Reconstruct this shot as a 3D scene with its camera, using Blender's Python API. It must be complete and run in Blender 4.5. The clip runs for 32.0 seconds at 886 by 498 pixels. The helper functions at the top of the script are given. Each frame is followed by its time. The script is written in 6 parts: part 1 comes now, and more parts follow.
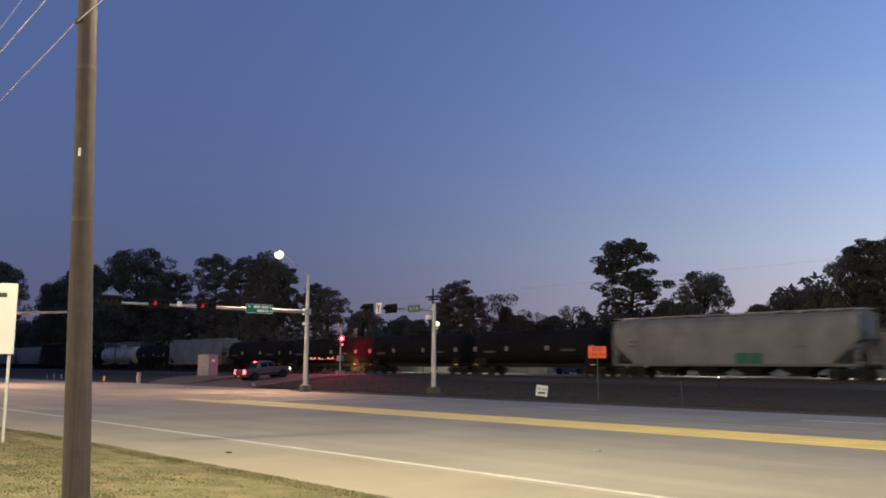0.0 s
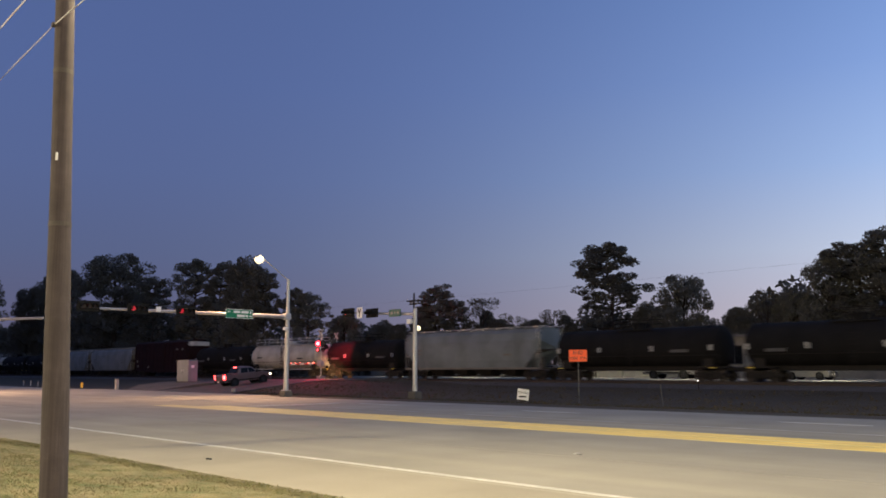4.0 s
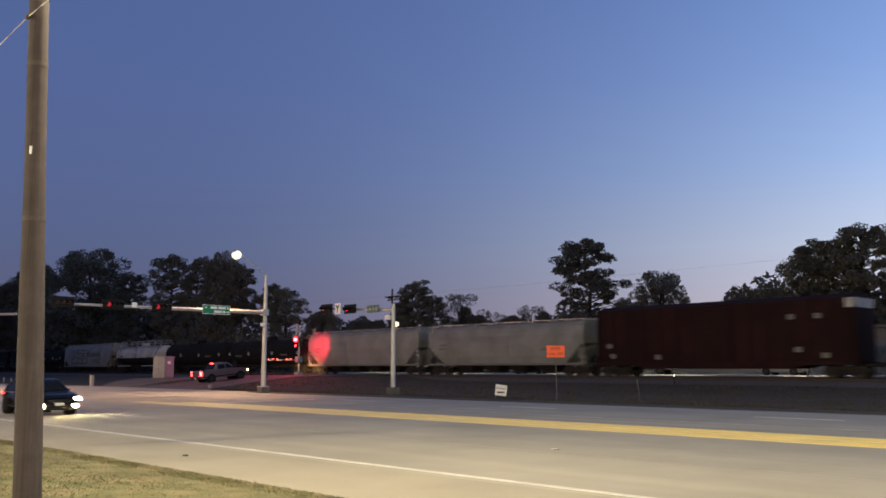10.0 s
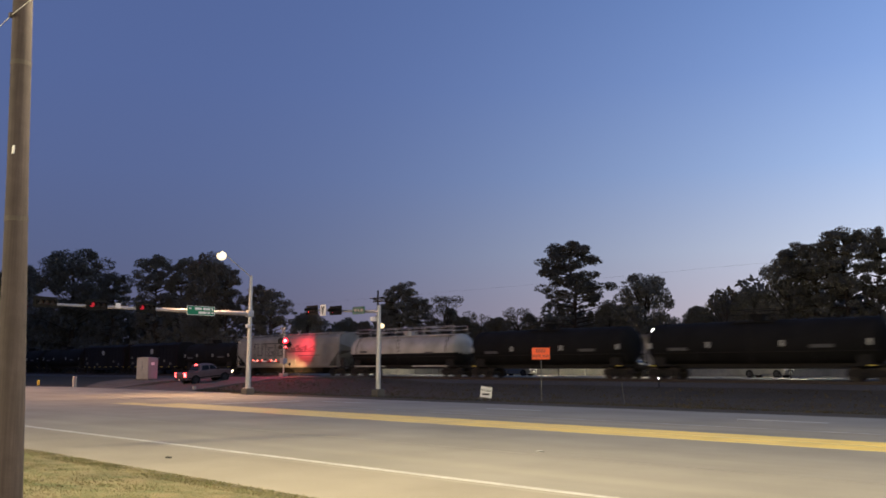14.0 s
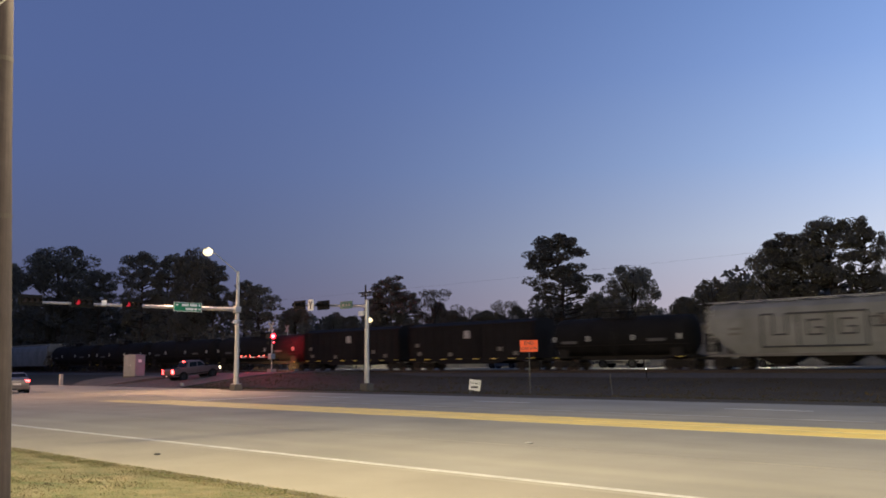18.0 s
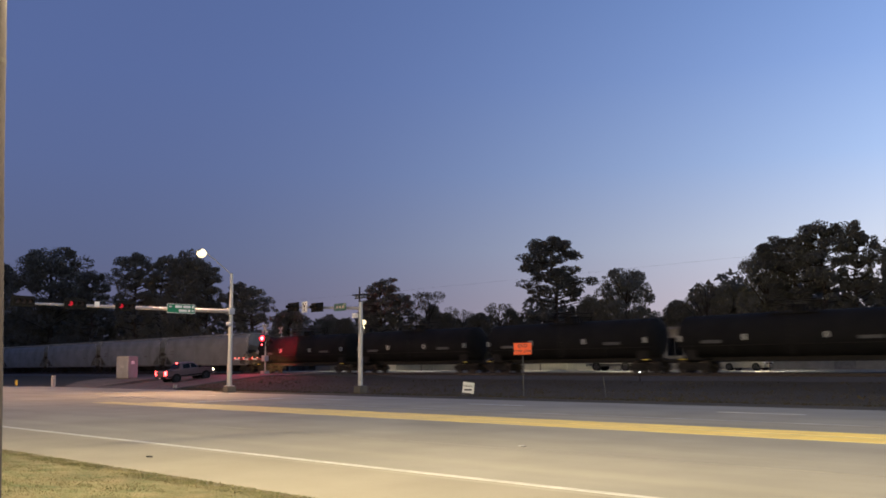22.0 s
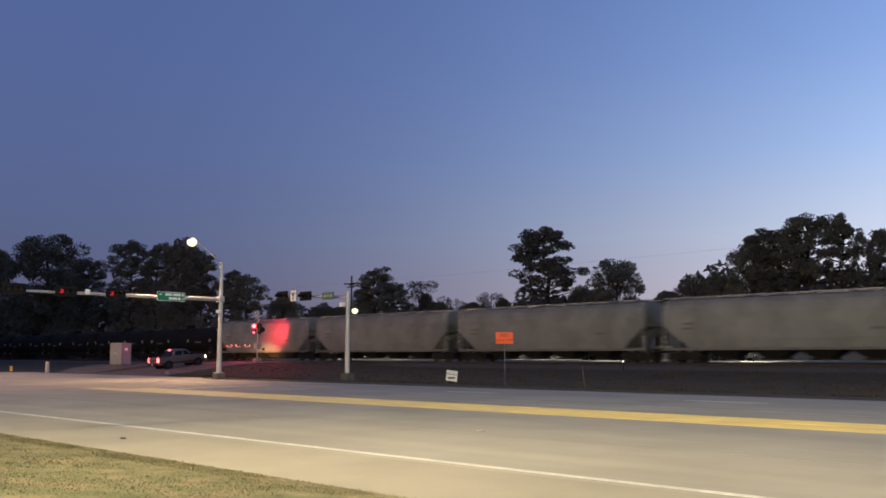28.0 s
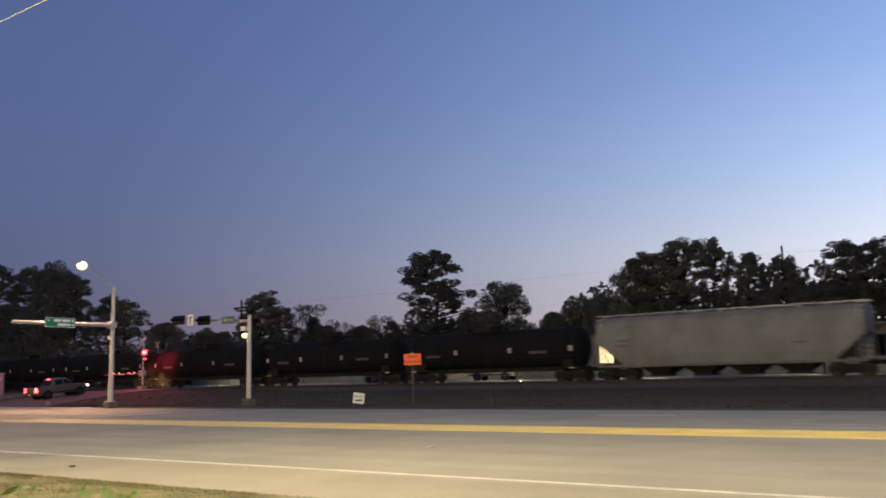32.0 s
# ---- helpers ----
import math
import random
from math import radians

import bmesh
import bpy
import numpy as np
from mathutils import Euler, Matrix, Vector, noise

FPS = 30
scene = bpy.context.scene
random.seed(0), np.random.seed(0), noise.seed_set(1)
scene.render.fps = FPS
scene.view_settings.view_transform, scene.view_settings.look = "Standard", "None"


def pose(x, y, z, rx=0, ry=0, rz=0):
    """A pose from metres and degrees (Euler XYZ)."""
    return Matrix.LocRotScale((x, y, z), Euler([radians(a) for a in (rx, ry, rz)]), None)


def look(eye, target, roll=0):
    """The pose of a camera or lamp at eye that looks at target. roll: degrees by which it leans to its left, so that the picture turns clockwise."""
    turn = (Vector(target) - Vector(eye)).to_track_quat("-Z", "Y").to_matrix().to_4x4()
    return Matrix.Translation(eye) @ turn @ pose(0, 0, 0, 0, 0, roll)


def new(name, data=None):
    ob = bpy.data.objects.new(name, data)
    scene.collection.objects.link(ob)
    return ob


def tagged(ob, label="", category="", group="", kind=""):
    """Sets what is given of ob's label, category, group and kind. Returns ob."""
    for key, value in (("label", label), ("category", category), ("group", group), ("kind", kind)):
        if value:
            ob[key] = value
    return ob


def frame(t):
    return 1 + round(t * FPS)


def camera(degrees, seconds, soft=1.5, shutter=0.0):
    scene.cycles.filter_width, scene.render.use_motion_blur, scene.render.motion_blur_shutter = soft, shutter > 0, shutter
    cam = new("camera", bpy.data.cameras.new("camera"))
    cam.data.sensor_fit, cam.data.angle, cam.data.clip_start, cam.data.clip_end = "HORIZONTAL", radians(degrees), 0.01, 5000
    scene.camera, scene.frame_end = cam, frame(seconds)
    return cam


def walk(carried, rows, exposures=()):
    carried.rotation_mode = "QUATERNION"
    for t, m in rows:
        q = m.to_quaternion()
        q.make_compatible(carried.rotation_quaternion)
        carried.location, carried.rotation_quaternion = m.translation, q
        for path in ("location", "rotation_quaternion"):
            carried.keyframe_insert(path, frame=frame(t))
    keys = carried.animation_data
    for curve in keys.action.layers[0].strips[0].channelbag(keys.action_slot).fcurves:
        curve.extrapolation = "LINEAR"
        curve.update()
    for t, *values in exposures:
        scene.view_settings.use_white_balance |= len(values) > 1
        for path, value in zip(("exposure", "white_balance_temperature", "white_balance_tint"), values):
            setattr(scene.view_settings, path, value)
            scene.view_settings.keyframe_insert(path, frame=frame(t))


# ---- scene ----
cam = camera(55.19, 32.0, soft=1.7, shutter=0.9)
PATH = [
    (0.0, pose(-0.000, 0.000, 1.880, 97.838, -0.210, 47.662)),
    (0.5, pose(-0.004, 0.002, 1.878, 97.996, -0.082, 47.579)),
    (1.0, pose(-0.002, 0.002, 1.878, 97.966, 0.091, 47.370)),
    (1.5, pose(-0.004, 0.001, 1.880, 97.832, 0.024, 47.261)),
    (2.0, pose(-0.001, 0.001, 1.881, 97.670, 0.086, 47.178)),
    (2.5, pose(-0.003, 0.000, 1.879, 97.608, 0.051, 47.094)),
    (3.0, pose(-0.004, -0.002, 1.876, 97.745, 0.020, 46.888)),
    (3.5, pose(-0.002, -0.001, 1.878, 98.023, 0.174, 46.574)),
    (5.5, pose(-0.005, -0.001, 1.882, 98.131, -0.114, 46.035)),
    (6.0, pose(-0.010, 0.004, 1.882, 98.040, -0.099, 45.981)),
    (6.5, pose(-0.004, -0.001, 1.878, 98.022, -0.214, 45.862)),
    (7.0, pose(-0.001, -0.003, 1.875, 97.907, -0.106, 45.598)),
    (7.5, pose(0.002, -0.001, 1.875, 97.747, 0.007, 45.542)),
    (8.0, pose(0.001, 0.002, 1.880, 97.681, 0.128, 45.465)),
    (8.5, pose(-0.002, -0.002, 1.880, 97.682, 0.177, 45.339)),
    (9.0, pose(-0.005, -0.005, 1.884, 97.742, 0.118, 45.268)),
    (9.5, pose(-0.001, -0.001, 1.883, 97.806, 0.147, 45.107)),
    (10.0, pose(-0.003, -0.003, 1.880, 97.849, 0.194, 44.943)),
    (10.5, pose(-0.004, -0.004, 1.879, 97.843, 0.268, 44.612)),
    (11.0, pose(-0.003, -0.003, 1.880, 97.897, 0.301, 44.283)),
    (11.5, pose(-0.003, -0.001, 1.883, 98.052, 0.182, 44.010)),
    (12.0, pose(-0.003, -0.003, 1.882, 97.976, 0.219, 43.835)),
    (12.5, pose(0.001, -0.004, 1.881, 97.979, 0.114, 43.910)),
    (13.0, pose(-0.002, -0.012, 1.883, 98.008, -0.167, 44.021)),
    (13.5, pose(-0.001, -0.001, 1.882, 98.001, -0.133, 44.046)),
    (14.0, pose(0.000, -0.001, 1.886, 97.962, 0.061, 43.966)),
    (14.5, pose(0.007, 0.005, 1.878, 97.866, 0.345, 43.818)),
    (16.5, pose(-0.003, -0.009, 1.882, 97.758, 0.579, 43.670)),
    (17.0, pose(0.001, -0.006, 1.881, 97.663, 0.736, 43.507)),
    (17.5, pose(-0.004, -0.003, 1.885, 97.554, 0.946, 43.297)),
    (18.0, pose(-0.001, -0.003, 1.876, 97.531, 0.760, 43.189)),
    (18.5, pose(0.003, -0.003, 1.882, 97.487, 0.633, 43.258)),
    (19.0, pose(0.006, -0.007, 1.885, 97.444, 0.638, 43.307)),
    (19.5, pose(0.006, 0.000, 1.882, 97.436, 0.651, 43.269)),
    (20.0, pose(0.002, 0.004, 1.880, 97.403, 0.736, 43.131)),
    (20.5, pose(0.007, 0.000, 1.880, 97.445, 0.640, 43.007)),
    (21.0, pose(0.009, 0.002, 1.888, 97.513, 0.644, 42.881)),
    (21.5, pose(0.011, 0.004, 1.884, 97.628, 0.568, 42.795)),
    (22.0, pose(0.007, 0.003, 1.889, 97.681, 0.598, 42.778)),
    (22.5, pose(0.011, 0.007, 1.882, 97.355, 0.931, 42.383)),
    (23.0, pose(0.029, 0.037, 1.885, 97.440, 1.089, 41.947)),
    (23.5, pose(0.057, 0.114, 1.894, 98.048, 0.855, 42.349)),
    (24.0, pose(0.161, 0.099, 1.896, 98.604, 1.657, 42.083)),
    (24.5, pose(0.296, 0.047, 1.877, 97.418, 2.239, 41.359)),
    (25.0, pose(0.527, 0.050, 1.899, 95.550, 1.549, 41.858)),
    (25.5, pose(0.694, -0.008, 1.893, 95.741, 2.075, 43.521)),
    (26.0, pose(0.931, -0.101, 1.910, 96.113, 1.329, 44.578)),
    (26.5, pose(0.968, -0.136, 1.920, 96.799, 0.498, 43.072)),
    (28.5, pose(1.312, -0.048, 1.857, 97.091, 0.192, 42.611)),
    (29.0, pose(1.440, -0.111, 1.878, 98.130, -0.109, 43.813)),
    (29.5, pose(1.590, -0.400, 1.840, 97.409, 0.596, 43.926)),
    (30.0, pose(1.384, -0.531, 1.851, 97.836, 0.247, 43.147)),
    (30.5, pose(1.138, -0.813, 1.807, 99.393, 0.789, 40.026)),
    (31.0, pose(0.924, -1.165, 1.819, 98.940, 0.510, 37.345)),
    (31.5, pose(0.510, -1.379, 1.778, 98.269, 1.562, 36.286)),
    (32.0, pose(0.291, -1.720, 1.779, 98.380, 1.415, 34.450)),
]
walk(cam, PATH, [(0.0, 0.0, 6500, 10), (10.6, 0.0, 6500, 10), (11.3, -0.06, 6150, 8), (11.9, -0.12, 5850, 7), (12.3, -0.08, 6050, 8), (12.8, 0.0, 6550, 10), (14.0, 0.0, 6550, 10), (20.0, 0.02, 6600, 10), (22.0, 0.09, 6700, 10), (23.0, 0.05, 6700, 10), (24.0, 0.0, 6800, 11), (25.2, 0.0, 6550, 10), (30.0, 0.0, 6500, 10), (31.0, 0.04, 7000, 11), (32.0, -0.04, 6900, 11)])

# ---- world and light ----
world = bpy.data.worlds.new("dusk")
scene.world = world
world.use_nodes = True
wn, wl = world.node_tree.nodes, world.node_tree.links
wn.clear()
w_out = wn.new("ShaderNodeOutputWorld")
w_bg = wn.new("ShaderNodeBackground")
w_co = wn.new("ShaderNodeTexCoord")
w_sep = wn.new("ShaderNodeSeparateXYZ")
wl.new(w_co.outputs["Generated"], w_sep.inputs[0])


def sky_ramp(stops):
    """Dusk sky colours by height over the horizon."""
    r = wn.new("ShaderNodeValToRGB")
    e = r.color_ramp.elements
    while len(e) < len(stops):
        e.new(0.5)
    for k, (p, c) in zip(e, stops):
        k.position, k.color = p, (c[0] * 1.02, c[1] * 1.035, c[2] * 1.085, 1)
    wl.new(w_sep.outputs["Z"], r.inputs["Fac"])
    return r


GLOW = (0.5, 0.866, 0.0)  # where the sun went down
sky_glow = sky_ramp([(0.0, (0.82, 0.64, 0.64)), (0.07, (0.74, 0.68, 0.74)), (0.13, (0.65, 0.72, 0.85)), (0.22, (0.42, 0.58, 0.88)), (0.32, (0.28, 0.435, 0.79)), (0.42, (0.20, 0.345, 0.69)), (1.0, (0.06, 0.10, 0.25))])
sky_away = sky_ramp([(0.0, (0.118, 0.101, 0.158)), (0.07, (0.106, 0.110, 0.190)), (0.13, (0.097, 0.122, 0.230)), (0.22, (0.093, 0.130, 0.273)), (0.32, (0.087, 0.130, 0.292)), (0.42, (0.082, 0.126, 0.29)), (1.0, (0.045, 0.065, 0.16))])
w_dot = wn.new("ShaderNodeVectorMath")
w_dot.operation = "DOT_PRODUCT"
wl.new(w_co.outputs["Generated"], w_dot.inputs[0])
w_dot.inputs[1].default_value = GLOW
w_map = wn.new("ShaderNodeMapRange")
w_map.inputs["From Min"].default_value, w_map.inputs["From Max"].default_value = -0.25, 0.95
wl.new(w_dot.outputs["Value"], w_map.inputs["Value"])
w_pow = wn.new("ShaderNodeMath")
w_pow.operation = "POWER"
w_pow.inputs[1].default_value = 2.7
wl.new(w_map.outputs[0], w_pow.inputs[0])
w_gain = wn.new("ShaderNodeMath")
w_gain.operation = "MULTIPLY"
w_gain.inputs[1].default_value = 1.66
wl.new(w_pow.outputs[0], w_gain.inputs[0])
w_mix = wn.new("ShaderNodeMix")
w_mix.data_type = "RGBA"
w_mix.clamp_factor = False
wl.new(w_gain.outputs[0], w_mix.inputs[0])
wl.new(sky_away.outputs["Color"], w_mix.inputs[6])
wl.new(sky_glow.outputs["Color"], w_mix.inputs[7])
w_bg.inputs["Strength"].default_value = 1.0
wl.new(w_mix.outputs[2], w_bg.inputs["Color"])
wl.new(w_bg.outputs[0], w_out.inputs["Surface"])
scene.view_settings.exposure = 0.0


def lamp(name, kind, at, energy, colour, size=0.2, aim=None, spot=None, blend=0.6):
    data = bpy.data.lights.new(name, kind)
    data.energy, data.color = energy, colour
    if kind == "SPOT":
        data.spot_size, data.spot_blend = radians(spot or 140), blend
    if kind != "SUN":
        data.shadow_soft_size = size
    ob = new(name, data)
    ob.matrix_world = look(at, aim) if aim else pose(*at)
    return ob


# ---- materials ----
def mat(name, colour, rough=0.6, metal=0.0, colour2=None, scale=3.0, detail=6.0, bump=0.0, bump_scale=40.0, emit=0.0, emit_colour=None, stain=0.0, stain_scale=0.4, per_object=0.0, spread=0.5):
    """Procedural surface: two colours mixed by noise, large stains, fine relief."""
    m = bpy.data.materials.new(name)
    m.use_nodes = True
    n, l = m.node_tree.nodes, m.node_tree.links
    b = n["Principled BSDF"]
    b.inputs["Roughness"].default_value, b.inputs["Metallic"].default_value = rough, metal
    co = n.new("ShaderNodeTexCoord")
    c2 = colour2 or tuple(c * 0.8 for c in colour)
    noise_a = n.new("ShaderNodeTexNoise")
    noise_a.inputs["Scale"].default_value, noise_a.inputs["Detail"].default_value = scale, detail
    l.new(co.outputs["Object"], noise_a.inputs["Vector"])
    ramp = n.new("ShaderNodeValToRGB")
    ramp.color_ramp.elements[0].position, ramp.color_ramp.elements[1].position = 0.5 - spread / 2, 0.5 + spread / 2
    ramp.color_ramp.elements[0].color, ramp.color_ramp.elements[1].color = (*colour, 1), (*c2, 1)
    l.new(noise_a.outputs["Fac"], ramp.inputs["Fac"])
    last = ramp.outputs["Color"]
    if stain:
        noise_b = n.new("ShaderNodeTexNoise")
        noise_b.inputs["Scale"].default_value, noise_b.inputs["Detail"].default_value = stain_scale, 8
        l.new(co.outputs["Object"], noise_b.inputs["Vector"])
        ramp_b = n.new("ShaderNodeValToRGB")
        ramp_b.color_ramp.elements[0].position, ramp_b.color_ramp.elements[1].position = 0.4, 0.68
        ramp_b.color_ramp.elements[0].color = (1, 1, 1, 1)
        ramp_b.color_ramp.elements[1].color = (1 - stain, 1 - stain, 1 - stain * 1.1 if stain < 0.9 else 0, 1)
        l.new(noise_b.outputs["Fac"], ramp_b.inputs["Fac"])
        mix = n.new("ShaderNodeMix")
        mix.data_type, mix.blend_type = "RGBA", "MULTIPLY"
        mix.inputs[0].default_value = 1.0
        l.new(last, mix.inputs[6])
        l.new(ramp_b.outputs["Color"], mix.inputs[7])
        last = mix.outputs[2]
    if per_object:
        info = n.new("ShaderNodeObjectInfo")
        mr = n.new("ShaderNodeMapRange")
        mr.inputs["To Min"].default_value, mr.inputs["To Max"].default_value = 1 - per_object, 1 + per_object
        l.new(info.outputs["Random"], mr.inputs["Value"])
        hsv = n.new("ShaderNodeHueSaturation")
        l.new(mr.outputs[0], hsv.inputs["Value"])
        l.new(last, hsv.inputs["Color"])
        last = hsv.outputs["Color"]
    l.new(last, b.inputs["Base Color"])
    if bump:
        noise_c = n.new("ShaderNodeTexNoise")
        noise_c.inputs["Scale"].default_value, noise_c.inputs["Detail"].default_value = bump_scale, 5
        l.new(co.outputs["Object"], noise_c.inputs["Vector"])
        bp = n.new("ShaderNodeBump")
        bp.inputs["Strength"].default_value, bp.inputs["Distance"].default_value = bump, 0.03
        l.new(noise_c.outputs["Fac"], bp.inputs["Height"])
        l.new(bp.outputs["Normal"], b.inputs["Normal"])
    if emit:
        b.inputs["Emission Color"].default_value = (*(emit_colour or colour), 1)
        b.inputs["Emission Strength"].default_value = emit
    return m


def wear_off(m, bare, x0, x1):
    """Lets the paint wear through to the bare road, more and more from x1 to x0."""
    n, l = m.node_tree.nodes, m.node_tree.links
    b = n["Principled BSDF"]
    src = b.inputs["Base Color"].links[0].from_socket
    co = n.new("ShaderNodeTexCoord")
    sep = n.new("ShaderNodeSeparateXYZ")
    l.new(co.outputs["Object"], sep.inputs[0])
    along = n.new("ShaderNodeMapRange")
    along.inputs["From Min"].default_value, along.inputs["From Max"].default_value = x0, x1
    along.inputs["To Min"].default_value, along.inputs["To Max"].default_value = 0.95, 0.0
    l.new(sep.outputs["X"], along.inputs["Value"])
    mp = n.new("ShaderNodeMapping")
    mp.inputs["Scale"].default_value = (0.5, 2.6, 1)
    l.new(co.outputs["Object"], mp.inputs["Vector"])
    nz = n.new("ShaderNodeTexNoise")
    nz.inputs["Scale"].default_value, nz.inputs["Detail"].default_value = 1.0, 7
    l.new(mp.outputs["Vector"], nz.inputs["Vector"])
    add = n.new("ShaderNodeMath")
    add.operation = "ADD"
    l.new(nz.outputs["Fac"], add.inputs[0])
    l.new(along.outputs[0], add.inputs[1])
    cut = n.new("ShaderNodeMapRange")
    cut.inputs["From Min"].default_value, cut.inputs["From Max"].default_value = 0.32, 1.08
    cut.inputs["To Max"].default_value = 0.96
    l.new(add.outputs[0], cut.inputs["Value"])
    mix = n.new("ShaderNodeMix")
    mix.data_type = "RGBA"
    mix.inputs[7].default_value = (*bare, 1)
    l.new(cut.outputs[0], mix.inputs[0])
    l.new(src, mix.inputs[6])
    l.new(mix.outputs[2], b.inputs["Base Color"])


def streaked(name, light, dark, rough=0.8):
    """Worn road surface: long wheel-path streaks, blotches and fine grain."""
    m = mat(name, light, rough, 0, dark, 0.35, 8, 0.15, 60, stain=0.16, stain_scale=0.3)
    n, l = m.node_tree.nodes, m.node_tree.links
    b = n["Principled BSDF"]
    src = b.inputs["Base Color"].links[0].from_socket
    co = n.new("ShaderNodeTexCoord")
    mp = n.new("ShaderNodeMapping")
    mp.inputs["Scale"].default_value = (0.012, 0.75, 1)
    l.new(co.outputs["Object"], mp.inputs["Vector"])
    nz = n.new("ShaderNodeTexNoise")
    nz.inputs["Scale"].default_value, nz.inputs["Detail"].default_value = 1.0, 5
    l.new(mp.outputs[0], nz.inputs["Vector"])
    rp = n.new("ShaderNodeValToRGB")
    rp.color_ramp.elements[0].position, rp.color_ramp.elements[1].position = 0.35, 0.65
    rp.color_ramp.elements[0].color, rp.color_ramp.elements[1].color = (0.90, 0.90, 0.905, 1), (1.05, 1.04, 1.02, 1)
    l.new(nz.outputs["Fac"], rp.inputs["Fac"])
    mx = n.new("ShaderNodeMix")
    mx.data_type, mx.blend_type = "RGBA", "MULTIPLY"
    mx.inputs[0].default_value = 1.0
    l.new(src, mx.inputs[6])
    l.new(rp.outputs["Color"], mx.inputs[7])
    l.new(mx.outputs[2], b.inputs["Base Color"])
    return m


M = {}
M["grass_ground"] = mat("grass_ground", (0.120, 0.132, 0.050), 0.95, 0, (0.245, 0.205, 0.112), 2.0, 8, 0.8, 30, stain=0.3, stain_scale=0.6, spread=0.28)
M["field"] = mat("field", (0.050, 0.037, 0.0170), 0.95, 0, (0.074, 0.051, 0.023), 0.4, 8, 0.25, 12, stain=0.4)
M["concrete_road"] = streaked("concrete_road", (0.378, 0.355, 0.288), (0.325, 0.305, 0.248))
M["shoulder"] = mat("shoulder", (0.335, 0.305, 0.238), 0.85, 0, (0.28, 0.255, 0.20), 0.5, 8, 0.2, 60, stain=0.15, stain_scale=0.3)
M["paint_white"] = mat("paint_white", (0.7, 0.69, 0.64), 0.6, 0, (0.45, 0.44, 0.4), 6, 8, 0.1, 80, stain=0.25, stain_scale=1.2)
M["paint_yellow"] = mat("paint_yellow", (0.96, 0.75, 0.19), 0.6, 0, (0.88, 0.66, 0.16), 5, 8, 0.1, 80, stain=0.25, stain_scale=0.8)
wear_off(M["paint_yellow"], (0.375, 0.345, 0.265), -45.0, -8.0)
M["paint_yellow"].node_tree.nodes["Principled BSDF"].inputs["Sheen Weight"].default_value = 0.28
M["paint_yellow"].node_tree.nodes["Principled BSDF"].inputs["Sheen Roughness"].default_value = 0.4
M["paint_yellow"].node_tree.nodes["Principled BSDF"].inputs["Sheen Tint"].default_value = (1.0, 0.74, 0.16, 1)
M["ballast"] = mat("ballast", (0.06, 0.055, 0.05), 0.95, 0, (0.15, 0.14, 0.13), 8, 6, 1.0, 25)
M["rail"] = mat("rail", (0.055, 0.042, 0.035), 0.7, 0.3, (0.04, 0.03, 0.025), 8)
M["tie"] = mat("tie", (0.07, 0.05, 0.035), 0.9, 0, (0.04, 0.03, 0.022), 8)
M["galvanised"] = mat("galvanised", (0.50, 0.50, 0.48), 0.5, 0.6, (0.40, 0.40, 0.39), 6, 6, 0.05, 60)
M["concrete"] = mat("concrete", (0.34, 0.33, 0.31), 0.9, 0, (0.26, 0.25, 0.235), 5, 8, 0.3, 40)
M["footing"] = mat("footing", (0.12, 0.112, 0.10), 0.95, 0, (0.10, 0.095, 0.085), 5, 8, 0.3, 40, stain=0.3)
M["black_metal"] = mat("black_metal", (0.010, 0.010, 0.010), 0.7, 0, (0.015, 0.015, 0.015), 8)
for k in ("black_metal", "lens_dark"):
    if k in M:
        M[k].node_tree.nodes["Principled BSDF"].inputs["Specular IOR Level"].default_value = 0.12
M["pole_wood"] = mat("pole_wood", (0.064, 0.049, 0.049), 0.9, 0, (0.046, 0.035, 0.0355), 7, 8, 0.15, 30, stain=0.25, stain_scale=1.5)
M["wood_dark"] = mat("wood_dark", (0.05, 0.04, 0.032), 0.9, 0, (0.03, 0.025, 0.02), 8, bump=0.4)
M["bark"] = mat("bark", (0.05, 0.038, 0.028), 0.95, 0, (0.025, 0.02, 0.015), 4, 8, 0.8, 15)
M["leaf"] = mat("leaf", (0.118, 0.112, 0.088), 0.9, 0, (0.082, 0.080, 0.066), 0.7, 4, per_object=0.25)
M["leaf_dull"] = mat("leaf_dull", (0.10, 0.09, 0.06), 0.9, 0, (0.07, 0.065, 0.045), 0.7, 4, per_object=0.2)
M["green_sign"] = mat("green_sign", (0.0, 0.20, 0.085), 0.4, 0, (0.0, 0.17, 0.07), 3)
M["sign_white"] = mat("sign_white", (0.80, 0.80, 0.78), 0.5, 0, (0.72, 0.72, 0.70), 3)
M["sign_orange"] = mat("sign_orange", (0.95, 0.10, 0.01), 0.5, 0, (0.85, 0.09, 0.01), 3)
M["sign_black"] = mat("sign_black", (0.02, 0.02, 0.02), 0.5)
M["lens_red_dim"] = mat("lens_red_dim", (0.10, 0.004, 0.008), 0.4, emit=0.4, emit_colour=(1, 0.02, 0.05))
M["lens_red"] = mat("lens_red", (0.6, 0.01, 0.02), 0.3, emit=5, emit_colour=(1, 0.02, 0.04))
# core glow of the crossing lamps' glare, set inside the lens
M["bulb_red"] = mat("bulb_red", (0.9, 0.3, 0.3), 0.3, emit=14, emit_colour=(1, 0.075, 0.085))
M["lens_dark"] = mat("lens_dark", (0.012, 0.004, 0.004), 0.5)
M["lamp_white"] = mat("lamp_white", (1, 1, 1), 0.4, emit=1.7, emit_colour=(1, 0.80, 0.42))
M["lamp_clear"] = mat("lamp_clear", (1, 1, 1), 0.4, emit=14, emit_colour=(1, 0.97, 0.9))
